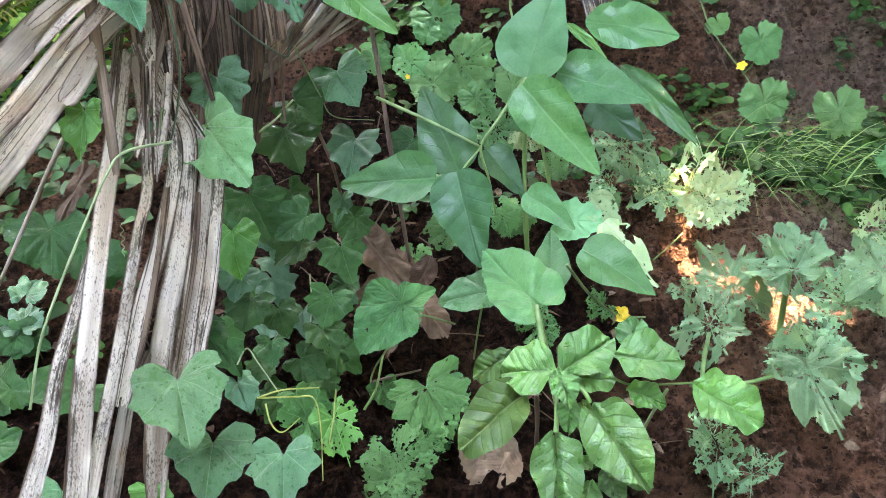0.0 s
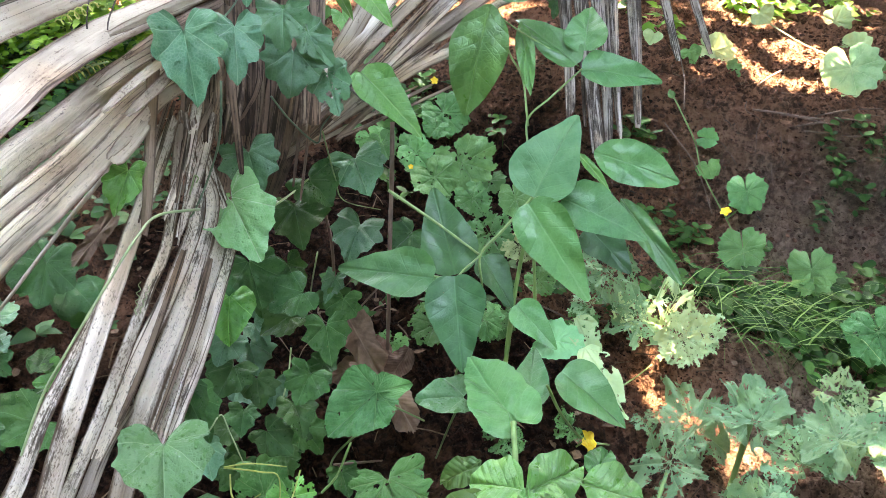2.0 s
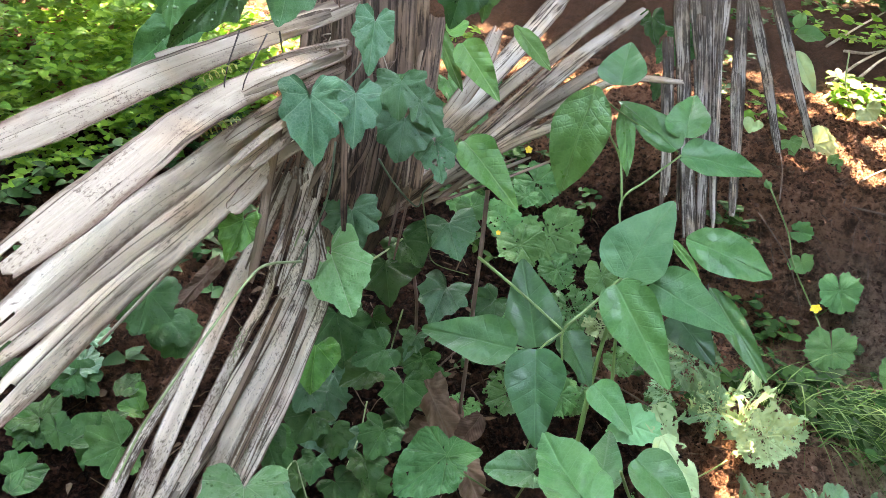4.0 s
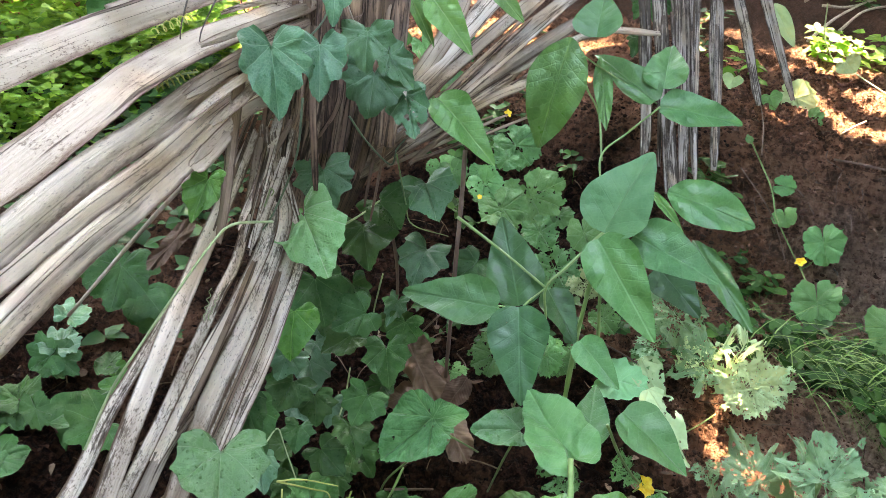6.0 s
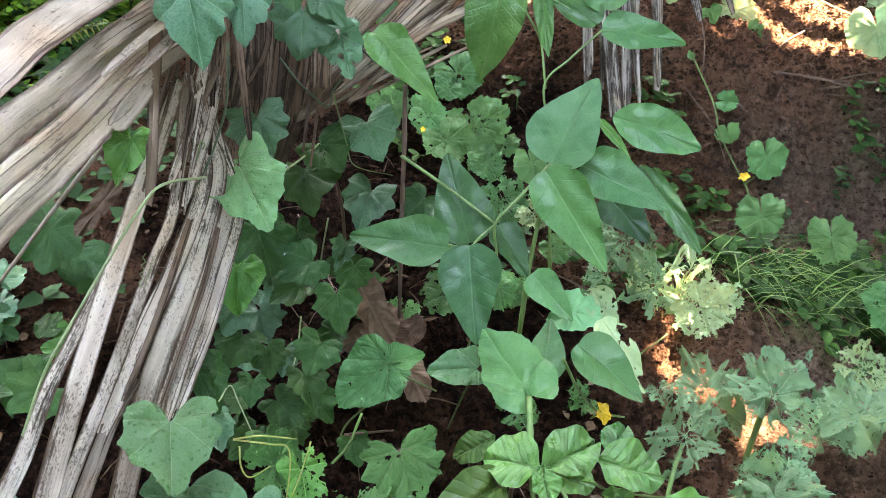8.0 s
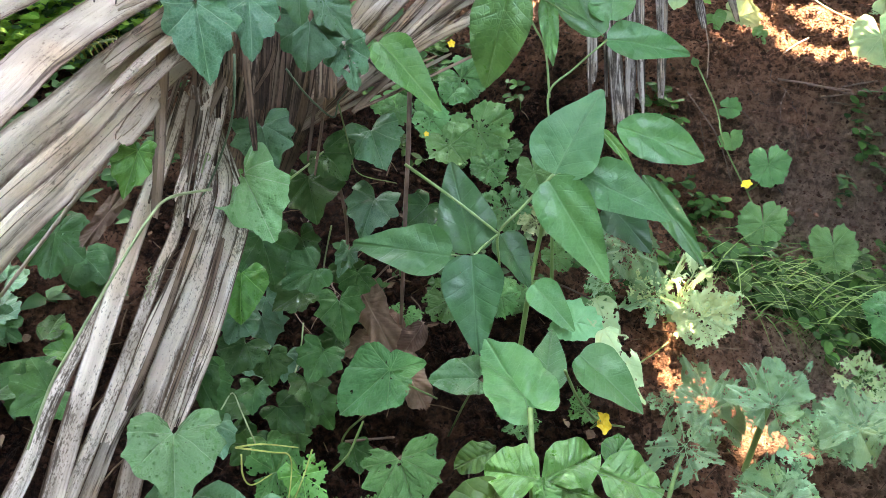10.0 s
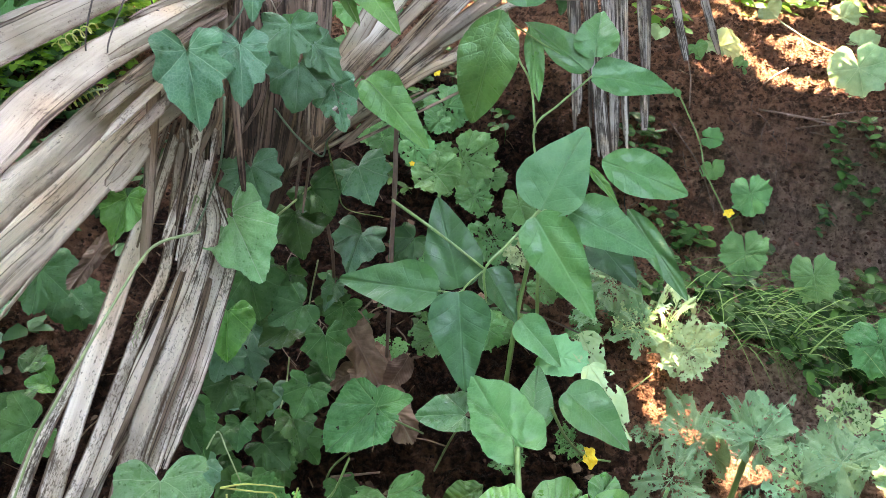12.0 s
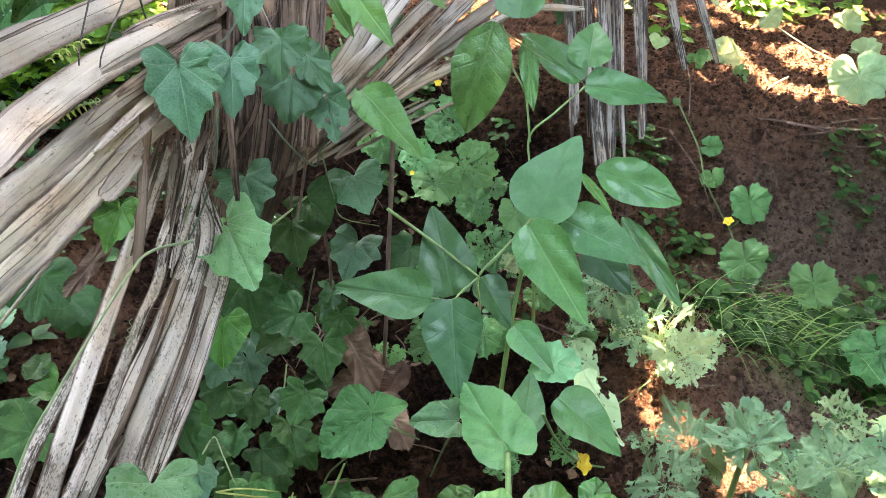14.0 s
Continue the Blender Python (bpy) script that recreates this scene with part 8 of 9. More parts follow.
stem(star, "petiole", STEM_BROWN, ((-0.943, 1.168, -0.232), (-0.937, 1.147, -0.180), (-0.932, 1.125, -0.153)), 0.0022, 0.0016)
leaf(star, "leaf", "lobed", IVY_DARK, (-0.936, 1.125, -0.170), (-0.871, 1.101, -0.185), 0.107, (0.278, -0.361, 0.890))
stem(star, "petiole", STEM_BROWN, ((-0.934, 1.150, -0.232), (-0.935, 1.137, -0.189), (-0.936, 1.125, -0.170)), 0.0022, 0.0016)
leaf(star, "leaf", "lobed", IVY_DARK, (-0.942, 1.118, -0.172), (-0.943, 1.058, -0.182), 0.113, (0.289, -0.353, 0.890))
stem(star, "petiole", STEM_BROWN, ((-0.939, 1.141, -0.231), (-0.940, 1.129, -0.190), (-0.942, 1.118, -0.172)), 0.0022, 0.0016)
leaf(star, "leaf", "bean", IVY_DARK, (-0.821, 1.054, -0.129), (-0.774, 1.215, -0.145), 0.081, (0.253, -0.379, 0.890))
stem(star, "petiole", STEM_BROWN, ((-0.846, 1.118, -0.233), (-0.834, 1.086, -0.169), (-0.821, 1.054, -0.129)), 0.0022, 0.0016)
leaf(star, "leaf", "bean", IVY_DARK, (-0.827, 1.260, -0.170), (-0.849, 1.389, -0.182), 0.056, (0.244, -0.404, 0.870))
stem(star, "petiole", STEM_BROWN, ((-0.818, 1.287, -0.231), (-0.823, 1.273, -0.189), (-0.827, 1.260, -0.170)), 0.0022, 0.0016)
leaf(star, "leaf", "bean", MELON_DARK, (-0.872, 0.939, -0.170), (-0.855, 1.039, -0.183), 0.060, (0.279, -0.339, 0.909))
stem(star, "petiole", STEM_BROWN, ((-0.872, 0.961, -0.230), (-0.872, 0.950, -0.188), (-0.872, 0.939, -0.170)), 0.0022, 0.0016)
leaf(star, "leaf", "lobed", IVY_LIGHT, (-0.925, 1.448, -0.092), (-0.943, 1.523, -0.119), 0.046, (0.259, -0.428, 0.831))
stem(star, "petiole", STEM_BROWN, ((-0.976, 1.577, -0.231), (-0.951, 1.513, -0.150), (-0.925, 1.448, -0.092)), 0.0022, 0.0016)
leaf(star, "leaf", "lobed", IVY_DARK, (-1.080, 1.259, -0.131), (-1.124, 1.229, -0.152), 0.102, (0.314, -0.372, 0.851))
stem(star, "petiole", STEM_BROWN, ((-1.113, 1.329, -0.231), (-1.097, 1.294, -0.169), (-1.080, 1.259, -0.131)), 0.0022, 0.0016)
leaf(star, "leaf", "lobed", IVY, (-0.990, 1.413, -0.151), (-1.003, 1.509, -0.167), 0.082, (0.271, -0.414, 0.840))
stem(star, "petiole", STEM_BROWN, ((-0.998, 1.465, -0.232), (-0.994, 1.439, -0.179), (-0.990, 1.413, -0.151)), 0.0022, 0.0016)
hang = thing("ivy_gourd_vine", "dark ivy gourd leaves hanging among grey palm stalks", "vine", (0.339, 2.443, 0.472), "ivy gourd vines")
leaf(hang, "leaf", "ivy", IVY_DARK, (0.280, 2.481, 0.614), (0.318, 2.426, 0.582), 0.087, (-0.070, -0.585, 0.615))
leaf(hang, "leaf", "ivy", IVY_DARK, (0.313, 2.466, 0.581), (0.305, 2.394, 0.526), 0.097, (-0.072, -0.582, 0.626))
leaf(hang, "leaf", "ivy", IVY_DARK, (0.368, 2.469, 0.576), (0.391, 2.404, 0.528), 0.084, (-0.088, -0.580, 0.625))
leaf(hang, "leaf", "ivy", IVY_DARK, (0.328, 2.493, 0.628), (0.360, 2.436, 0.592), 0.067, (-0.080, -0.584, 0.612))
leaf(hang, "leaf", "ivy", IVY_DARK, (0.201, 2.483, 0.634), (0.229, 2.410, 0.571), 0.080, (-0.050, -0.587, 0.615))
leaf(hang, "leaf", "ivy", IVY_DARK, (0.386, 2.450, 0.538), (0.407, 2.390, 0.501), 0.060, (-0.092, -0.578, 0.633))
leaf(hang, "leaf", "ivy", IVY_DARK, (0.269, 2.402, 0.474), (0.259, 2.338, 0.435), 0.067, (-0.063, -0.577, 0.651))
leaf(hang, "leaf", "ivy", IVY_DARK, (0.267, 2.450, 0.560), (0.242, 2.388, 0.529), 0.060, (-0.060, -0.583, 0.629))
stem(hang, "runner", STEM_DARK, ((0.310, 2.544, 0.681), (0.322, 2.505, 0.608), (0.360, 2.486, 0.567), (0.412, 2.446, 0.483)), 0.0022, 0.0018)
sticks = thing("fallen_branch", "dry brown branches lying on the sunlit terrace", "branch", (1.636, 4.964, 0.145))
stem(sticks, "stick", STEM_DRY, ((1.246, 4.155, 0.158), (1.560, 4.824, 0.172), (1.978, 5.561, 0.187)), 0.0090, 0.0055)
stem(sticks, "stick", STEM_DRY, ((1.426, 5.070, 0.177), (1.759, 5.783, 0.191), (2.170, 6.639, 0.208)), 0.0090, 0.0055)
stem(sticks, "stick", STEM_DRY, ((1.513, 5.023, 0.176), (1.697, 5.117, 0.178), (2.094, 5.699, 0.190)), 0.0090, 0.0055)
stem(sticks, "stick", STEM_DRY, ((1.471, 4.462, 0.165), (1.760, 5.055, 0.177), (2.028, 5.362, 0.183)), 0.0090, 0.0055)
roots = thing("roots", "thin brown roots exposed on the crumbling soil bank", "roots", (0.826, 2.567, 0.028))
stem(roots, "root", STEM_BROWN, ((0.559, 2.424, -0.047), (0.542, 2.391, -0.067), (0.542, 2.364, -0.087), (0.573, 2.346, -0.108)), 0.0021, 0.0008)
stem(roots, "root", STEM_BLACK, ((0.519, 2.350, -0.093), (0.544, 2.330, -0.111), (0.532, 2.299, -0.128), (0.538, 2.270, -0.144)), 0.0024, 0.0008)
stem(roots, "root", STEM_BLACK, ((0.891, 2.690, 0.100), (0.897, 2.655, 0.082), (0.944, 2.630, 0.066), (0.948, 2.598, 0.046)), 0.0023, 0.0008)
stem(roots, "root", STEM_BROWN, ((1.107, 2.578, 0.030), (1.125, 2.558, 0.013), (1.118, 2.536, -0.006), (1.140, 2.515, -0.023)), 0.0016, 0.0008)
stem(roots, "root", STEM_BROWN, ((0.915, 2.426, -0.101), (0.928, 2.407, -0.117), (0.950, 2.391, -0.134), (0.968, 2.371, -0.149)), 0.0026, 0.0008)
stem(roots, "root", STEM_BROWN, ((0.918, 2.376, -0.143), (0.925, 2.342, -0.172), (0.969, 2.309, -0.194), (0.994, 2.274, -0.219)), 0.0023, 0.0008)
stem(roots, "root", STEM_BROWN, ((0.525, 2.308, -0.121), (0.562, 2.300, -0.134), (0.577, 2.283, -0.146), (0.556, 2.253, -0.156)), 0.0019, 0.0008)
stem(roots, "root", STEM_BROWN, ((0.465, 2.498, 0.016), (0.505, 2.468, -0.007), (0.506, 2.433, -0.033), (0.550, 2.407, -0.057)), 0.0021, 0.0008)
stem(roots, "root", STEM_BLACK, ((1.077, 2.621, 0.059), (1.074, 2.606, 0.051), (1.084, 2.596, 0.042), (1.093, 2.585, 0.033)), 0.0017, 0.0008)
stem(roots, "root", STEM_BLACK, ((0.573, 2.375, -0.085), (0.594, 2.360, -0.100), (0.648, 2.356, -0.114), (0.661, 2.341, -0.130)), 0.0022, 0.0008)
stem(roots, "root", STEM_BROWN, ((0.838, 2.484, -0.041), (0.849, 2.452, -0.069), (0.873, 2.424, -0.098), (0.871, 2.390, -0.128)), 0.0019, 0.0008)
stem(roots, "root", STEM_BROWN, ((0.581, 2.516, 0.022), (0.559, 2.479, -0.005), (0.562, 2.445, -0.028), (0.571, 2.415, -0.053)), 0.0013, 0.0008)
stem(roots, "root", STEM_BROWN, ((0.869, 2.522, -0.012), (0.886, 2.507, -0.028), (0.876, 2.486, -0.046), (0.893, 2.467, -0.060)), 0.0027, 0.0008)
stem(roots, "root", STEM_BROWN, ((0.557, 2.454, -0.022), (0.568, 2.439, -0.038), (0.581, 2.421, -0.051), (0.601, 2.406, -0.066)), 0.0025, 0.0008)
stem(roots, "root", STEM_BROWN, ((0.445, 2.289, -0.115), (0.485, 2.267, -0.133), (0.517, 2.242, -0.150), (0.530, 2.205, -0.164)), 0.0015, 0.0008)
stem(roots, "root", STEM_BROWN, ((0.708, 2.408, -0.086), (0.714, 2.389, -0.100), (0.690, 2.365, -0.115), (0.694, 2.346, -0.130)), 0.0013, 0.0008)
stem(roots, "root", STEM_BROWN, ((0.962, 2.630, 0.066), (0.944, 2.606, 0.051), (0.986, 2.594, 0.040), (0.973, 2.570, 0.025)), 0.0026, 0.0008)
stem(roots, "root", STEM_BLACK, ((0.644, 2.346, -0.122), (0.627, 2.310, -0.140), (0.619, 2.279, -0.158), (0.618, 2.245, -0.175)), 0.0018, 0.0008)
stem(roots, "root", STEM_BLACK, ((0.679, 2.493, -0.006), (0.679, 2.460, -0.035), (0.717, 2.437, -0.063), (0.720, 2.404, -0.092)), 0.0021, 0.0008)
stem(roots, "root", STEM_BROWN, ((1.153, 2.473, -0.059), (1.139, 2.450, -0.080), (1.133, 2.428, -0.099), (1.105, 2.404, -0.121)), 0.0026, 0.0008)
stem(roots, "root", STEM_BLACK, ((1.032, 2.375, -0.144), (1.049, 2.362, -0.156), (1.029, 2.343, -0.171), (1.008, 2.323, -0.186)), 0.0021, 0.0008)
stem(roots, "root", STEM_BROWN, ((0.392, 2.303, -0.100), (0.380, 2.273, -0.109), (0.369, 2.247, -0.120), (0.378, 2.219, -0.127)), 0.0017, 0.0008)
stem(roots, "root", STEM_BROWN, ((0.567, 2.308, -0.129), (0.568, 2.272, -0.148), (0.585, 2.240, -0.167), (0.598, 2.201, -0.183)), 0.0016, 0.0008)
stem(roots, "root", STEM_BROWN, ((0.589, 2.304, -0.135), (0.582, 2.261, -0.157), (0.565, 2.208, -0.173), (0.560, 2.142, -0.179)), 0.0016, 0.0008)
stem(roots, "root", STEM_BROWN, ((0.762, 2.513, -0.004), (0.771, 2.483, -0.029), (0.781, 2.457, -0.054), (0.789, 2.430, -0.081)), 0.0020, 0.0008)
stem(roots, "root", STEM_BROWN, ((0.390, 2.317, -0.094), (0.395, 2.289, -0.107), (0.412, 2.262, -0.120), (0.420, 2.230, -0.131)), 0.0018, 0.0008)
stem(roots, "root", STEM_BROWN, ((0.520, 2.494, 0.011), (0.500, 2.462, -0.010), (0.482, 2.434, -0.031), (0.476, 2.403, -0.050)), 0.0019, 0.0008)
stem(roots, "root", STEM_BROWN, ((0.894, 2.500, -0.032), (0.879, 2.488, -0.044), (0.912, 2.483, -0.051), (0.929, 2.473, -0.059)), 0.0019, 0.0008)
stem(roots, "root", STEM_BROWN, ((0.921, 2.531, -0.006), (0.896, 2.506, -0.030), (0.905, 2.483, -0.050), (0.901, 2.460, -0.072)), 0.0027, 0.0008)
stem(roots, "root", STEM_BLACK, ((0.667, 2.325, -0.139), (0.676, 2.312, -0.153), (0.720, 2.308, -0.167), (0.735, 2.291, -0.178)), 0.0023, 0.0008)
stem(roots, "root", STEM_BROWN, ((0.930, 2.497, -0.036), (0.925, 2.473, -0.058), (0.937, 2.450, -0.079), (0.901, 2.420, -0.104)), 0.0021, 0.0008)
stem(roots, "root", STEM_BROWN, ((0.898, 2.560, 0.016), (0.891, 2.539, -0.001), (0.914, 2.521, -0.014), (0.949, 2.507, -0.028)), 0.0021, 0.0008)
stem(roots, "root", STEM_BROWN, ((1.016, 2.736, 0.112), (1.005, 2.690, 0.099), (1.044, 2.662, 0.085), (1.067, 2.632, 0.069)), 0.0021, 0.0008)
stem(roots, "root", STEM_BROWN, ((1.060, 2.661, 0.084), (1.038, 2.613, 0.054), (1.033, 2.570, 0.025), (1.031, 2.534, -0.008)), 0.0018, 0.0008)
stem(roots, "root", STEM_BROWN, ((0.673, 2.516, 0.014), (0.694, 2.509, 0.004), (0.678, 2.492, -0.007), (0.693, 2.481, -0.016)), 0.0019, 0.0008)
stem(roots, "root", STEM_BLACK, ((0.805, 2.470, -0.049), (0.840, 2.451, -0.071), (0.884, 2.432, -0.092), (0.887, 2.407, -0.117)), 0.0024, 0.0008)
stem(roots, "root", STEM_BROWN, ((1.078, 2.530, -0.007), (1.086, 2.504, -0.032), (1.087, 2.475, -0.056), (1.106, 2.450, -0.080)), 0.0027, 0.0008)
stem(roots, "root", STEM_BROWN, ((1.051, 2.523, -0.018), (1.061, 2.495, -0.039), (1.080, 2.471, -0.061), (1.114, 2.448, -0.083)), 0.0017, 0.0008)
stem(roots, "root", STEM_BLACK, ((0.574, 2.332, -0.114), (0.577, 2.306, -0.133), (0.584, 2.280, -0.150), (0.561, 2.238, -0.163)), 0.0023, 0.0008)
stem(roots, "root", STEM_BROWN, ((0.515, 2.401, -0.059), (0.573, 2.385, -0.077), (0.567, 2.356, -0.099), (0.624, 2.343, -0.120)), 0.0019, 0.0008)
stem(roots, "root", STEM_BROWN, ((0.556, 2.536, 0.039), (0.570, 2.508, 0.018), (0.567, 2.479, -0.005), (0.583, 2.451, -0.027)), 0.0014, 0.0008)
stem(roots, "root", STEM_BROWN, ((0.850, 2.448, -0.075), (0.833, 2.410, -0.104), (0.826, 2.377, -0.133), (0.810, 2.339, -0.162)), 0.0014, 0.0008)
stem(roots, "root", STEM_BLACK, ((0.590, 2.295, -0.141), (0.562, 2.259, -0.154), (0.537, 2.219, -0.163), (0.530, 2.177, -0.169)), 0.0020, 0.0008)
stem(roots, "root", STEM_BROWN, ((0.535, 2.402, -0.058), (0.549, 2.386, -0.075), (0.581, 2.372, -0.089), (0.623, 2.362, -0.105)), 0.0019, 0.0008)
stem(roots, "root", STEM_BROWN, ((0.782, 2.576, 0.048), (0.781, 2.546, 0.024), (0.793, 2.521, 0.000), (0.810, 2.495, -0.024)), 0.0014, 0.0008)
stem(roots, "root", STEM_BROWN, ((1.118, 2.603, 0.046), (1.121, 2.577, 0.027), (1.114, 2.549, 0.007), (1.132, 2.527, -0.012)), 0.0022, 0.0008)
stem(roots, "root", STEM_BROWN, ((-0.140, 1.766, -0.119), (-0.147, 1.709, -0.119), (-0.138, 1.657, -0.119), (-0.131, 1.605, -0.118)), 0.0019, 0.0008)
stem(roots, "root", STEM_BROWN, ((-0.149, 1.452, -0.119), (-0.140, 1.428, -0.118), (-0.131, 1.408, -0.120), (-0.109, 1.385, -0.118)), 0.0017, 0.0008)
stem(roots, "root", STEM_BROWN, ((-0.106, 1.603, -0.120), (-0.131, 1.571, -0.118), (-0.131, 1.547, -0.119), (-0.145, 1.519, -0.118)), 0.0014, 0.0008)
stem(roots, "root", STEM_BROWN, ((-0.263, 1.533, -0.119), (-0.244, 1.498, -0.120), (-0.247, 1.456, -0.119), (-0.235, 1.422, -0.120)), 0.0018, 0.0008)
stem(roots, "root", STEM_BROWN, ((-0.123, 1.241, -0.120), (-0.134, 1.212, -0.121), (-0.151, 1.179, -0.119), (-0.155, 1.151, -0.119)), 0.0017, 0.0008)
stem(roots, "root", STEM_BROWN, ((-0.327, 1.523, -0.119), (-0.343, 1.489, -0.119), (-0.350, 1.457, -0.118), (-0.350, 1.428, -0.118)), 0.0020, 0.0008)
stem(roots, "root", STEM_BROWN, ((-0.211, 1.542, -0.119), (-0.202, 1.523, -0.119), (-0.179, 1.508, -0.119), (-0.158, 1.490, -0.118)), 0.0014, 0.0008)
stem(roots, "root", STEM_BROWN, ((-0.066, 1.519, -0.118), (-0.042, 1.489, -0.120), (-0.035, 1.452, -0.119), (-0.029, 1.418, -0.119)), 0.0018, 0.0008)
stem(roots, "root", STEM_BROWN, ((-0.250, 1.289, -0.120), (-0.255, 1.255, -0.121), (-0.274, 1.217, -0.120), (-0.277, 1.184, -0.120)), 0.0021, 0.0008)
stem(roots, "root", STEM_BROWN, ((-0.278, 1.275, -0.118), (-0.273, 1.270, -0.119), (-0.268, 1.264, -0.120), (-0.253, 1.260, -0.120)), 0.0014, 0.0008)
stem(roots, "root", STEM_BROWN, ((-0.035, 1.385, -0.119), (-0.044, 1.346, -0.120), (-0.060, 1.307, -0.121), (-0.073, 1.266, -0.118)), 0.0022, 0.0008)
stem(roots, "root", STEM_BROWN, ((-0.370, 1.785, -0.119), (-0.375, 1.737, -0.119), (-0.373, 1.694, -0.120), (-0.387, 1.646, -0.120)), 0.0018, 0.0008)
stem(roots, "root", STEM_BROWN, ((-0.234, 1.489, -0.119), (-0.243, 1.446, -0.120), (-0.265, 1.399, -0.118), (-0.271, 1.360, -0.120)), 0.0015, 0.0008)
stem(roots, "root", STEM_BROWN, ((-0.250, 1.222, -0.120), (-0.234, 1.208, -0.120), (-0.220, 1.193, -0.120), (-0.212, 1.178, -0.121)), 0.0020, 0.0008)
stem(roots, "root", STEM_BROWN, ((-0.299, 1.551, -0.120), (-0.276, 1.523, -0.118), (-0.242, 1.503, -0.120), (-0.219, 1.476, -0.118)), 0.0010, 0.0008)
stem(roots, "root", STEM_BROWN, ((-0.392, 1.689, -0.120), (-0.381, 1.680, -0.120), (-0.380, 1.670, -0.121), (-0.373, 1.660, -0.121)), 0.0013, 0.0008)
stem(roots, "root", STEM_BROWN, ((-0.357, 1.450, -0.121), (-0.324, 1.413, -0.119), (-0.298, 1.379, -0.120), (-0.266, 1.342, -0.118)), 0.0014, 0.0008)
stem(roots, "root", STEM_BROWN, ((-0.394, 1.793, -0.122), (-0.382, 1.770, -0.120), (-0.355, 1.752, -0.119), (-0.349, 1.728, -0.119)), 0.0017, 0.0008)
stem(roots, "root", STEM_BROWN, ((-0.390, 1.555, -0.120), (-0.352, 1.541, -0.120), (-0.328, 1.523, -0.118), (-0.288, 1.513, -0.120)), 0.0010, 0.0008)
stem(roots, "root", STEM_BROWN, ((-0.387, 1.689, -0.120), (-0.406, 1.677, -0.123), (-0.443, 1.665, -0.129), (-0.452, 1.654, -0.130)), 0.0014, 0.0008)
stem(roots, "root", STEM_BROWN, ((-0.208, 1.585, -0.119), (-0.198, 1.561, -0.118), (-0.190, 1.541, -0.120), (-0.167, 1.522, -0.121)), 0.0020, 0.0008)
stem(roots, "root", STEM_BROWN, ((-0.334, 1.527, -0.119), (-0.348, 1.489, -0.120), (-0.338, 1.455, -0.120), (-0.338, 1.418, -0.119)), 0.0014, 0.0008)
stem(roots, "root", STEM_BROWN, ((-0.255, 1.275, -0.119), (-0.260, 1.255, -0.120), (-0.251, 1.236, -0.120), (-0.254, 1.213, -0.119)), 0.0021, 0.0008)
stem(roots, "root", STEM_BROWN, ((-0.073, 1.228, -0.118), (-0.092, 1.213, -0.118), (-0.122, 1.198, -0.120), (-0.132, 1.184, -0.119)), 0.0011, 0.0008)
stem(roots, "root", STEM_BROWN, ((-0.230, 1.256, -0.119), (-0.224, 1.222, -0.119), (-0.203, 1.193, -0.120), (-0.193, 1.161, -0.119)), 0.0022, 0.0008)
stem(roots, "root", STEM_BROWN, ((-0.424, 1.667, -0.125), (-0.395, 1.616, -0.122), (-0.365, 1.570, -0.120), (-0.332, 1.527, -0.120)), 0.0013, 0.0008)

# ---- flowers ----
flower(None, (0.912, 2.320, -0.118), (-0.5, -0.3, 0.9), 0.040)
flower(None, (0.327, 1.068, 0.011), (0.5, -0.35, 0.6), 0.046)
flower(None, (-0.080, 2.615, 0.097), (0.228, -0.931, 0.664), 0.030)
flower(None, (1.546, 2.905, 0.052), (-0.232, -0.853, 0.593), 0.043)
flower(None, (1.492, 2.548, 0.044), (-0.259, -0.827, 0.625), 0.046)
flower(None, (-0.100, 2.045, 0.045), (0.243, -0.884, 0.765), 0.017)


# ---- loose ground cover ----
rnd = random.Random(11)
for name, label, material, count, x0, x1, y0, y1, most in (
        ("soil_clods", "wet crumbs and clods of soil, darkened for plant shade", CLOD, 15000, -1.5, 0.7, 0.6, 2.9, 0.010),
        ("bank_clods", "dry reddish-brown crumbs and clods on the soil bank", CLOD_DRY, 24000, 0.35, 2.2, 0.9, 3.7, 0.010)):
    verts, faces = [], []
    for k in range(count):
        x, y = rnd.uniform(x0, x1), rnd.uniform(y0, y1)
        size = 0.0016 + most * rnd.random() ** 3 * (0.45 if x < 1.1 and y < 1.8 else 1.0)
        lump(verts, faces, (x, y, ground_z(x, y) + size * 0.1), size, rnd)
    plain(name, verts, faces, material, label, "soil", "stuff", False)


def twig(bm, at, d, length, r):
    at = Vector(at)
    tube_into(bm, [at, at + d * length * 0.5 + Vector((0, 0, 0.004)), at + d * length], r, r * 0.6, 4)


def litter_spots(count):
    for _ in range(count):
        x, y = rnd.uniform(-1.5, 2.0), 0.7 + 2.9 * rnd.random()
        a = rnd.uniform(0, 6.28)
        yield (x, y, ground_z(x, y) + 0.006), Vector((math.cos(a), math.sin(a), rnd.uniform(-0.05, 0.12))), rnd.uniform(0.02, 0.11), rnd.uniform(0.0008, 0.0022)


scatter("plant_litter", "thin dry stalks and roots lying on the soil", "litter", LITTER, litter_spots(700), twig)


def dead_bits(count):
    for _ in range(count):
        x, y = rnd.gauss(0.1, 0.5), rnd.uniform(0.9, 2.0)
        a = rnd.uniform(0, 6.28)
        yield (x, y, ground_z(x, y) + 0.008), (math.cos(a), math.sin(a), rnd.uniform(-0.1, 0.3)), (rnd.uniform(-0.4, 0.4), rnd.uniform(-0.4, 0.4), 1), rnd.uniform(0.015, 0.05), rnd.uniform(0.008, 0.025), rnd.uniform(0, 0.4)


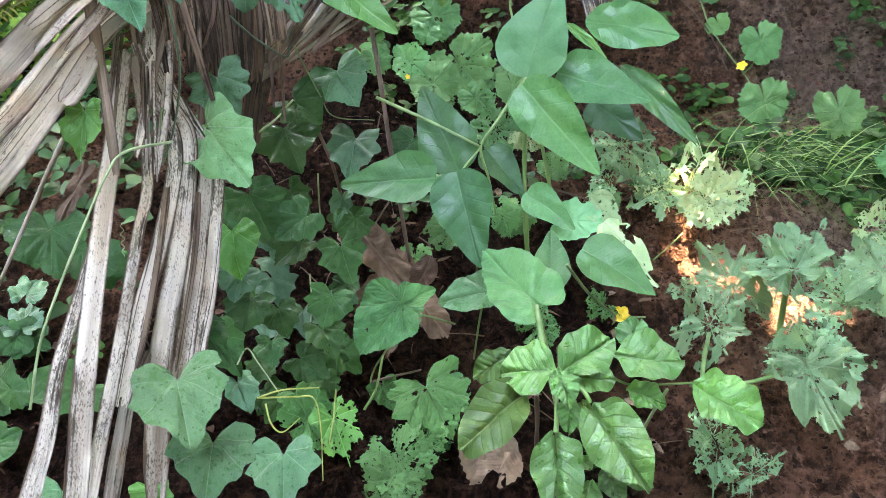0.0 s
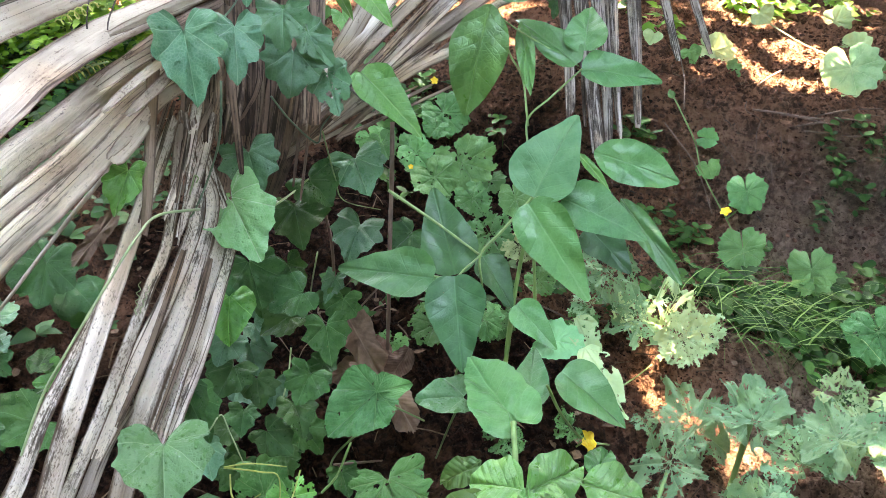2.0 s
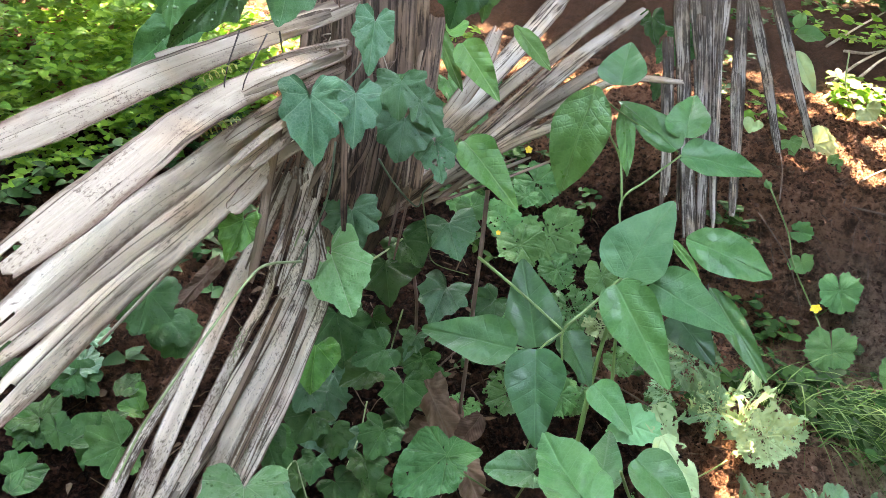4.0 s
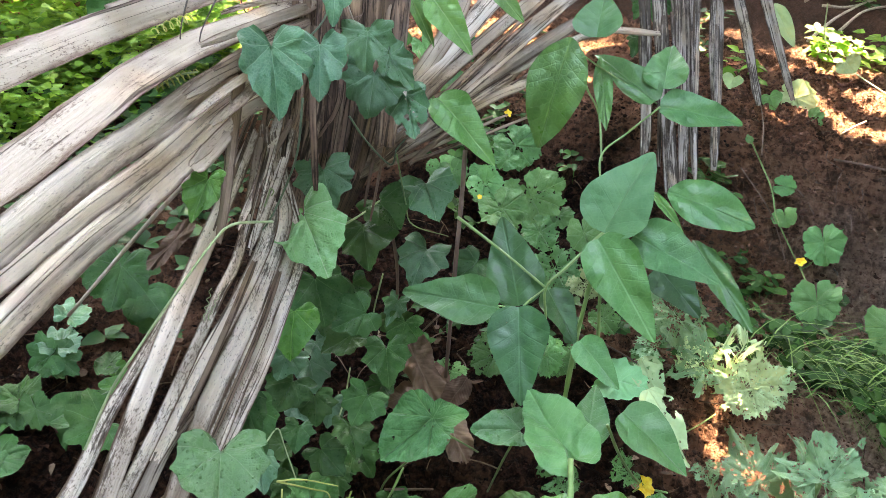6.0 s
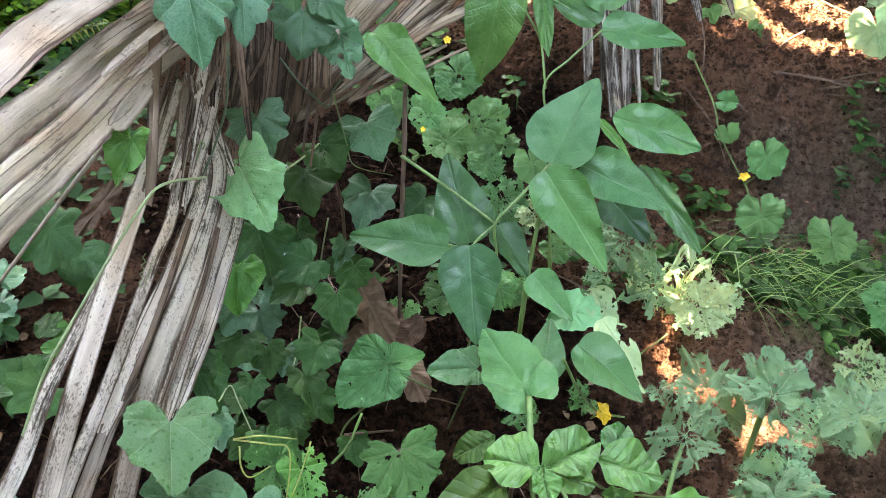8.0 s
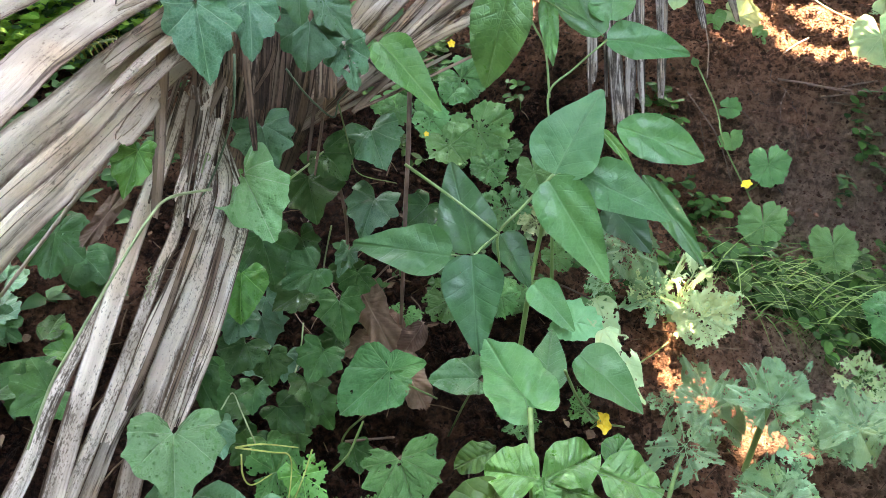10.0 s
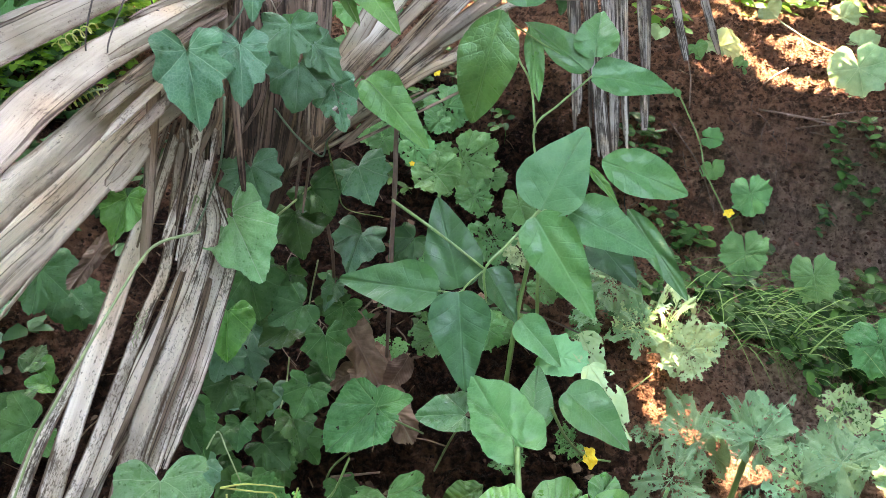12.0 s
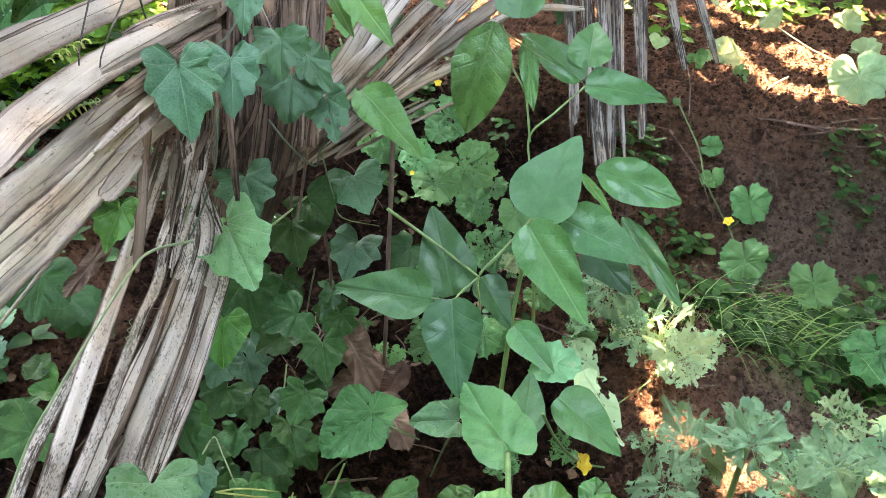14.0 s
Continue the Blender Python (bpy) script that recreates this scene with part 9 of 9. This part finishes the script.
scatter("leaf_litter", "small brown fallen leaf scraps on the soil", "litter", LITTER, dead_bits(160), small_leaf)


def weed_spots(patches):
    """Rosettes of small leaves round the given patches: x, y, radius, count, leaf length, height."""
    for px, py, radius, count, size, tall in patches:
        for _ in range(count):
            a, r = rnd.uniform(0, 6.28), radius * math.sqrt(rnd.random())
            x, y = px + r * math.cos(a), py + r * math.sin(a)
            z = ground_z(x, y) + tall * rnd.random()
            for _ in range(rnd.randint(2, 5)):
                b = rnd.uniform(0, 6.28)
                s = size * rnd.uniform(0.6, 1.25)
                yield (x, y, z), (math.cos(b), math.sin(b), rnd.uniform(-0.2, 0.6)), (rnd.uniform(-0.5, 0.5), rnd.uniform(-0.6, 0.2), 1), s, s * rnd.uniform(0.5, 0.85), rnd.uniform(0, 0.4)


scatter("low_weeds", "low round-leaved weeds covering the soil", "weeds", WEED, weed_spots(((0.77, 2.04, 0.10, 16, 0.036, 0.05),
    (0.91, 1.96, 0.14, 26, 0.042, 0.05),
    (1.06, 1.89, 0.17, 34, 0.044, 0.06),
    (1.29, 1.99, 0.20, 40, 0.046, 0.08),
    (1.15, 1.79, 0.25, 64, 0.044, 0.08),
    (1.30, 1.72, 0.22, 44, 0.046, 0.08),
    (0.74, 2.24, 0.10, 18, 0.036, 0.06),
    (0.66, 1.92, 0.12, 18, 0.034, 0.05),
    (0.59, 2.50, 0.06, 14, 0.040, 0.08),
    (0.66, 2.45, 0.05, 8, 0.035, 0.06),
    (1.39, 2.53, 0.13, 34, 0.035, 0.05),
    (-0.06, 2.57, 0.15, 25, 0.036, 0.08),
    (-0.10, 2.25, 0.12, 20, 0.032, 0.05),
    (-0.22, 2.51, 0.15, 20, 0.036, 0.05),
    (0.16, 2.48, 0.06, 6, 0.030, 0.04))), round_leaf)
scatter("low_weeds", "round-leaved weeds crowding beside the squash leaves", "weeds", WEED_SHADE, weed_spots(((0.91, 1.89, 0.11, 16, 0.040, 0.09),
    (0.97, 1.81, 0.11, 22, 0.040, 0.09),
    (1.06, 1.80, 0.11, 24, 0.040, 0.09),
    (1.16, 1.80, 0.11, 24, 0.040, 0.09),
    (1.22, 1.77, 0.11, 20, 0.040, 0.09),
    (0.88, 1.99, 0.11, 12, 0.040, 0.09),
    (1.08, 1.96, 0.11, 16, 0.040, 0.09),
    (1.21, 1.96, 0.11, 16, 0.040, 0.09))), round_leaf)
scatter("low_weeds", "small pointed weeds among the plants on the soil", "weeds", WEED_SHADE, weed_spots(((0.27, 0.83, 0.05, 10, 0.030, 0.04),
    (1.25, 2.36, 0.04, 6, 0.030, 0.05),
    (1.02, 2.06, 0.20, 30, 0.034, 0.06),
    (0.45, 1.75, 0.14, 22, 0.030, 0.05),
    (0.10, 1.75, 0.20, 26, 0.030, 0.05),
    (-0.15, 1.55, 0.16, 22, 0.028, 0.06))), small_leaf)
scatter("shade_weeds", "weeds behind palm leaves, green darkened for the shade", "weeds", WEED_SHADE, weed_spots(((-1.06, 1.70, 0.25, 7, 0.060, 0.12),
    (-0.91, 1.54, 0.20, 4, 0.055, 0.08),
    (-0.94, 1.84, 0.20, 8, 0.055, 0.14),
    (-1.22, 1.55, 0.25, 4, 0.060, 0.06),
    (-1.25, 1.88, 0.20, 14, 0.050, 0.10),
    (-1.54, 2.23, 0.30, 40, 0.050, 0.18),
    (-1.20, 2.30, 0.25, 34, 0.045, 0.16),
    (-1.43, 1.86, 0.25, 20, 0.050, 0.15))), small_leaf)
scatter("shade_weeds", "weeds behind palm leaves, green darkened for the shade", "weeds", WEED_SHADE, weed_spots(((-1.40, 2.76, 0.25, 88, 0.045, 0.20),
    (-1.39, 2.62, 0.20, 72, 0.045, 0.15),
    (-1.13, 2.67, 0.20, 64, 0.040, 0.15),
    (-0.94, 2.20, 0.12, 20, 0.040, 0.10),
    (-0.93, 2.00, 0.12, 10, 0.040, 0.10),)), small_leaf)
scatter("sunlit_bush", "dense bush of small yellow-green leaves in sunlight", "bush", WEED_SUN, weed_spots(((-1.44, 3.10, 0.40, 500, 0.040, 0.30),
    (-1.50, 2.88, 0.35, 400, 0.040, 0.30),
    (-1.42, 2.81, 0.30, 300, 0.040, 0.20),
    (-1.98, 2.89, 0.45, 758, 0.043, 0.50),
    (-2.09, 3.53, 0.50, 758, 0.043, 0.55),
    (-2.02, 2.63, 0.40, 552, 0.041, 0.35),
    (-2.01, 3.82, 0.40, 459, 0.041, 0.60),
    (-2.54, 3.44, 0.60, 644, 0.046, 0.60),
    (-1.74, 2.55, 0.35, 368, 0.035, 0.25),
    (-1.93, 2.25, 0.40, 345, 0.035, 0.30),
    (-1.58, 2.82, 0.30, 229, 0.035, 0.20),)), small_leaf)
scatter("terrace_weeds", "dark weeds at the back of the terrace", "weeds", WEED, weed_spots(((2.34, 6.92, 0.25, 40, 0.070, 0.25),
    (2.09, 6.94, 0.25, 40, 0.070, 0.25),
    (1.70, 6.53, 0.20, 24, 0.070, 0.20),
    (1.34, 5.61, 0.12, 10, 0.060, 0.10),
    (1.16, 5.65, 0.15, 16, 0.050, 0.10),
    (0.94, 5.18, 0.12, 14, 0.050, 0.10),
    (0.74, 4.19, 0.10, 14, 0.050, 0.12),
    (0.61, 3.53, 0.08, 10, 0.050, 0.10),
    (1.86, 5.37, 0.15, 10, 0.060, 0.10))), small_leaf)
scatter("terrace_weeds", "sunlit weeds and vine leaves on the terrace", "weeds", WEED_SUN, weed_spots(((1.35, 4.05, 0.15, 30, 0.060, 0.10),
    (1.51, 5.42, 0.20, 20, 0.070, 0.20),
    (1.86, 5.37, 0.20, 30, 0.060, 0.15),
    (0.77, 3.35, 0.10, 12, 0.060, 0.08),
    (-0.55, 4.08, 0.10, 16, 0.050, 0.08),
    (1.38, 3.90, 0.15, 25, 0.060, 0.08),
    (1.75, 4.14, 0.20, 25, 0.060, 0.08),)), small_leaf)


def blades(patches):
    for px, py, radius, count, size in patches:
        for _ in range(count):
            a, r = rnd.uniform(0, 6.28), radius * math.sqrt(rnd.random())
            x, y = px + r * math.cos(a), py + 0.8 * r * math.sin(a)
            b = rnd.gauss(-0.45, 0.75)
            yield (x, y, ground_z(x, y) + 0.02), b, size * rnd.uniform(0.5, 1.2), rnd.uniform(0.0012, 0.0036), rnd.uniform(1.0, 1.5)


def blade(bm, at, turn, length, width, lean):
    """A bent grass blade."""
    at = Vector(at)
    d = Vector((math.cos(turn), math.sin(turn), 0))
    side = Vector((-d.y, d.x, 0))
    last = None
    for i in range(6):
        t = i / 5
        p = at + d * length * lean * t * t * 0.8 + d * length * 0.2 * t + Vector((0, 0, length * (t - 0.62 * lean * t * t)))
        w = width * (1 - t * 0.92)
        row = (bm.verts.new(p - side * w), bm.verts.new(p + Vector((0, 0, -w * 0.4))), bm.verts.new(p + side * w))
        if last:
            bm.faces.new((last[0], last[1], row[1], row[0]))
            bm.faces.new((last[1], last[2], row[2], row[1]))
        last = row


scatter("grass", "thin pale green grass blades bent over the soil", "grass", GRASS, blades(((0.70, 1.95, 0.12, 11, 0.30), (0.80, 1.86, 0.16, 15, 0.32), (0.96, 1.80, 0.20, 15, 0.30), (1.11, 1.76, 0.20, 10, 0.26), (0.81, 1.92, 0.10, 7, 0.34), (0.90, 2.00, 0.10, 8, 0.34), (0.96, 1.91, 0.10, 8, 0.34), (1.04, 1.82, 0.10, 7, 0.34), (1.14, 1.85, 0.10, 5, 0.34))), blade)


# ---- unseen tree, added out of view to shade the garden ----
tree = thing("added_shade_tree", "unseen leafy tree added to shade the garden", "tree", (-6.2, 4.4, ground_z(-6.2, 4.4)))
bm = bmesh.new()
tube_into(bm, glide(((-6.2, 4.4, -0.35), (-6.15, 4.4, 1.5), (-6.0, 4.3, 3.2), (-5.2, 4.2, 4.6)), 5), 0.26, 0.13, 12, 0.06, rnd)
under(part("trunk", bm, BARK), tree)
for end in ((-1.5, 2.5, 5.0), (-2.5, 6.4, 5.2), (1.6, 3.4, 5.2), (2.5, 5.8, 5.4), (4.4, 3.4, 5.2), (0.6, 1.4, 5.0)):
    e = Vector(end)
    s = Vector((-5.9, 4.3, 3.4))
    bm = bmesh.new()
    tube_into(bm, glide((s, s.lerp(e, 0.45) + Vector((0, 0, 0.4)), e), 6), 0.10, 0.02, 8, 0.06, rnd)
    under(part("limb", bm, BARK), tree)
# gaps cut in the crown where sun flecks should reach the ground
GAPS = ((0.59, 1.66, 0.045), (0.73, 1.47, 0.045), (0.67, 1.56, 0.02), (0.87, 1.50, 0.025), (1.12, 1.48, 0.015), (1.02, 3.05, 0.02), (1.27, 3.30, 0.05), (1.43, 3.30, 0.03), (1.00, 2.64, -0.01), (1.22, 2.74, -0.02), (0.54, 1.61, 0.02), (0.58, 1.59, 0.02), (1.12, 3.02, 0.06), (1.16, 2.81, 0.03), (1.30, 2.83, 0.00), (1.39, 2.89, 0.03), (1.04, 2.63, 0.00), (1.36, 3.17, 0.04), (1.50, 3.03, 0.03), (1.55, 3.28, 0.05), (1.03, 3.17, 0.04))
verts, faces = [], []
for _ in range(80000):
    p = Vector((rnd.uniform(-7.0, 6.0), rnd.uniform(-5.5, 10.0), rnd.uniform(4.2, 5.4)))
    if (p.x + 0.4) ** 2 + (p.y + 0.5) ** 2 < (1.9 + 0.25 * fbm(p.x, p.y, 4.0)) ** 2:      # a round hole cut to let sky light in from above
        continue
    p.z += 0.5 * fbm(p.x * 0.5, p.y * 0.5)
    foot = p - TO_SUN * (p.z / TO_SUN.z)      # where its shadow falls on level ground
    edge = 2.72 + 0.25 * fbm(foot.x * 1.6, foot.y * 0.7, 5.0)
    if edge < foot.y < 4.5 + 0.3 * fbm(foot.x * 0.9, 3.0) and (fbm(foot.x * 1.3 + 0.7, foot.y * 2.4, 9.0) > -0.04 or foot.x < -1.0):
        continue
    a, t = rnd.uniform(0, 6.28), rnd.uniform(-0.5, 0.3)
    d = Vector((math.cos(a), math.sin(a), t)).normalized()
    s = Vector((-d.y, d.x, rnd.uniform(-0.4, 0.4))).normalized()
    size = rnd.uniform(0.21, 0.32)
    foot += d * size * 0.5
    if any((foot.x - gx) ** 2 + (foot.y - gy) ** 2 < (gr * (1 + 0.4 * noise.noise((foot.x * 9, foot.y * 9, 2))) + 0.07) ** 2 for gx, gy, gr in GAPS):
        continue
    n = len(verts)
    verts += [tuple(p), tuple(p + d * size * 0.45 + s * size * 0.32), tuple(p + d * size), tuple(p + d * size * 0.45 - s * size * 0.32)]
    faces.append((n, n + 1, n + 2, n + 3))
crown = plain("crown", verts, faces, CANOPY)
under(crown, tree)


# ---- unseen hedges, added round about to keep out low sky light ----
def hedge(name, x0, y0, x1, y1, tall, count):
    """A thick row of bushes: an uneven core with leaves all over it."""
    verts, faces = [], []
    a, z = Vector((x0, y0, 0)), Vector((0, 0, 1))
    along = Vector((x1, y1, 0)) - a
    out = along.normalized().cross(z)
    n, rows = 24, 8
    for i in range(n + 1):
        for k in range(rows + 1):
            t = 3.1416 * k / rows
            bulge = 1 + 0.25 * fbm(i * 0.6, k * 0.5, x0)
            p = a + along * (i / n) + out * math.cos(t) * 0.6 * bulge + z * (abs(math.sin(t)) ** 0.4 * tall * (0.9 + 0.12 * fbm(i * 0.5, 0.0, y0)) - 0.4)
            verts.append(tuple(p))
    for i in range(n):
        for k in range(rows):
            q = i * (rows + 1) + k
            faces.append((q, q + 1, q + rows + 2, q + rows + 1))
    core = len(verts)
    for _ in range(count):
        p = Vector(verts[rnd.randrange(core)]) + Vector((rnd.gauss(0, 0.3), rnd.gauss(0, 0.3), rnd.gauss(0, 0.25)))
        d = Vector((rnd.gauss(0, 1), rnd.gauss(0, 1), rnd.gauss(0, 0.6))).normalized()
        s = d.cross(Vector((rnd.gauss(0, 1), rnd.gauss(0, 1), rnd.gauss(0, 1)))).normalized()
        size = rnd.uniform(0.12, 0.24)
        m = len(verts)
        verts += [tuple(p), tuple(p + d * size * 0.45 + s * size * 0.3), tuple(p + d * size), tuple(p + d * size * 0.45 - s * size * 0.3)]
        faces.append((m, m + 1, m + 2, m + 3))
    return plain(name, verts, faces, CANOPY, "unseen dark green hedge added to block low sky light", "hedge", "stuff")


hedge("hedge", -8.0, -6.0, -8.0, 10.5, 5.2, 2200)
hedge("hedge", 6.5, -6.0, 6.5, 10.5, 5.2, 2200)
hedge("hedge", -8.0, 10.5, 6.5, 10.5, 5.2, 2200)
hedge("hedge", -8.0, -6.0, 6.5, -6.0, 5.2, 2200)
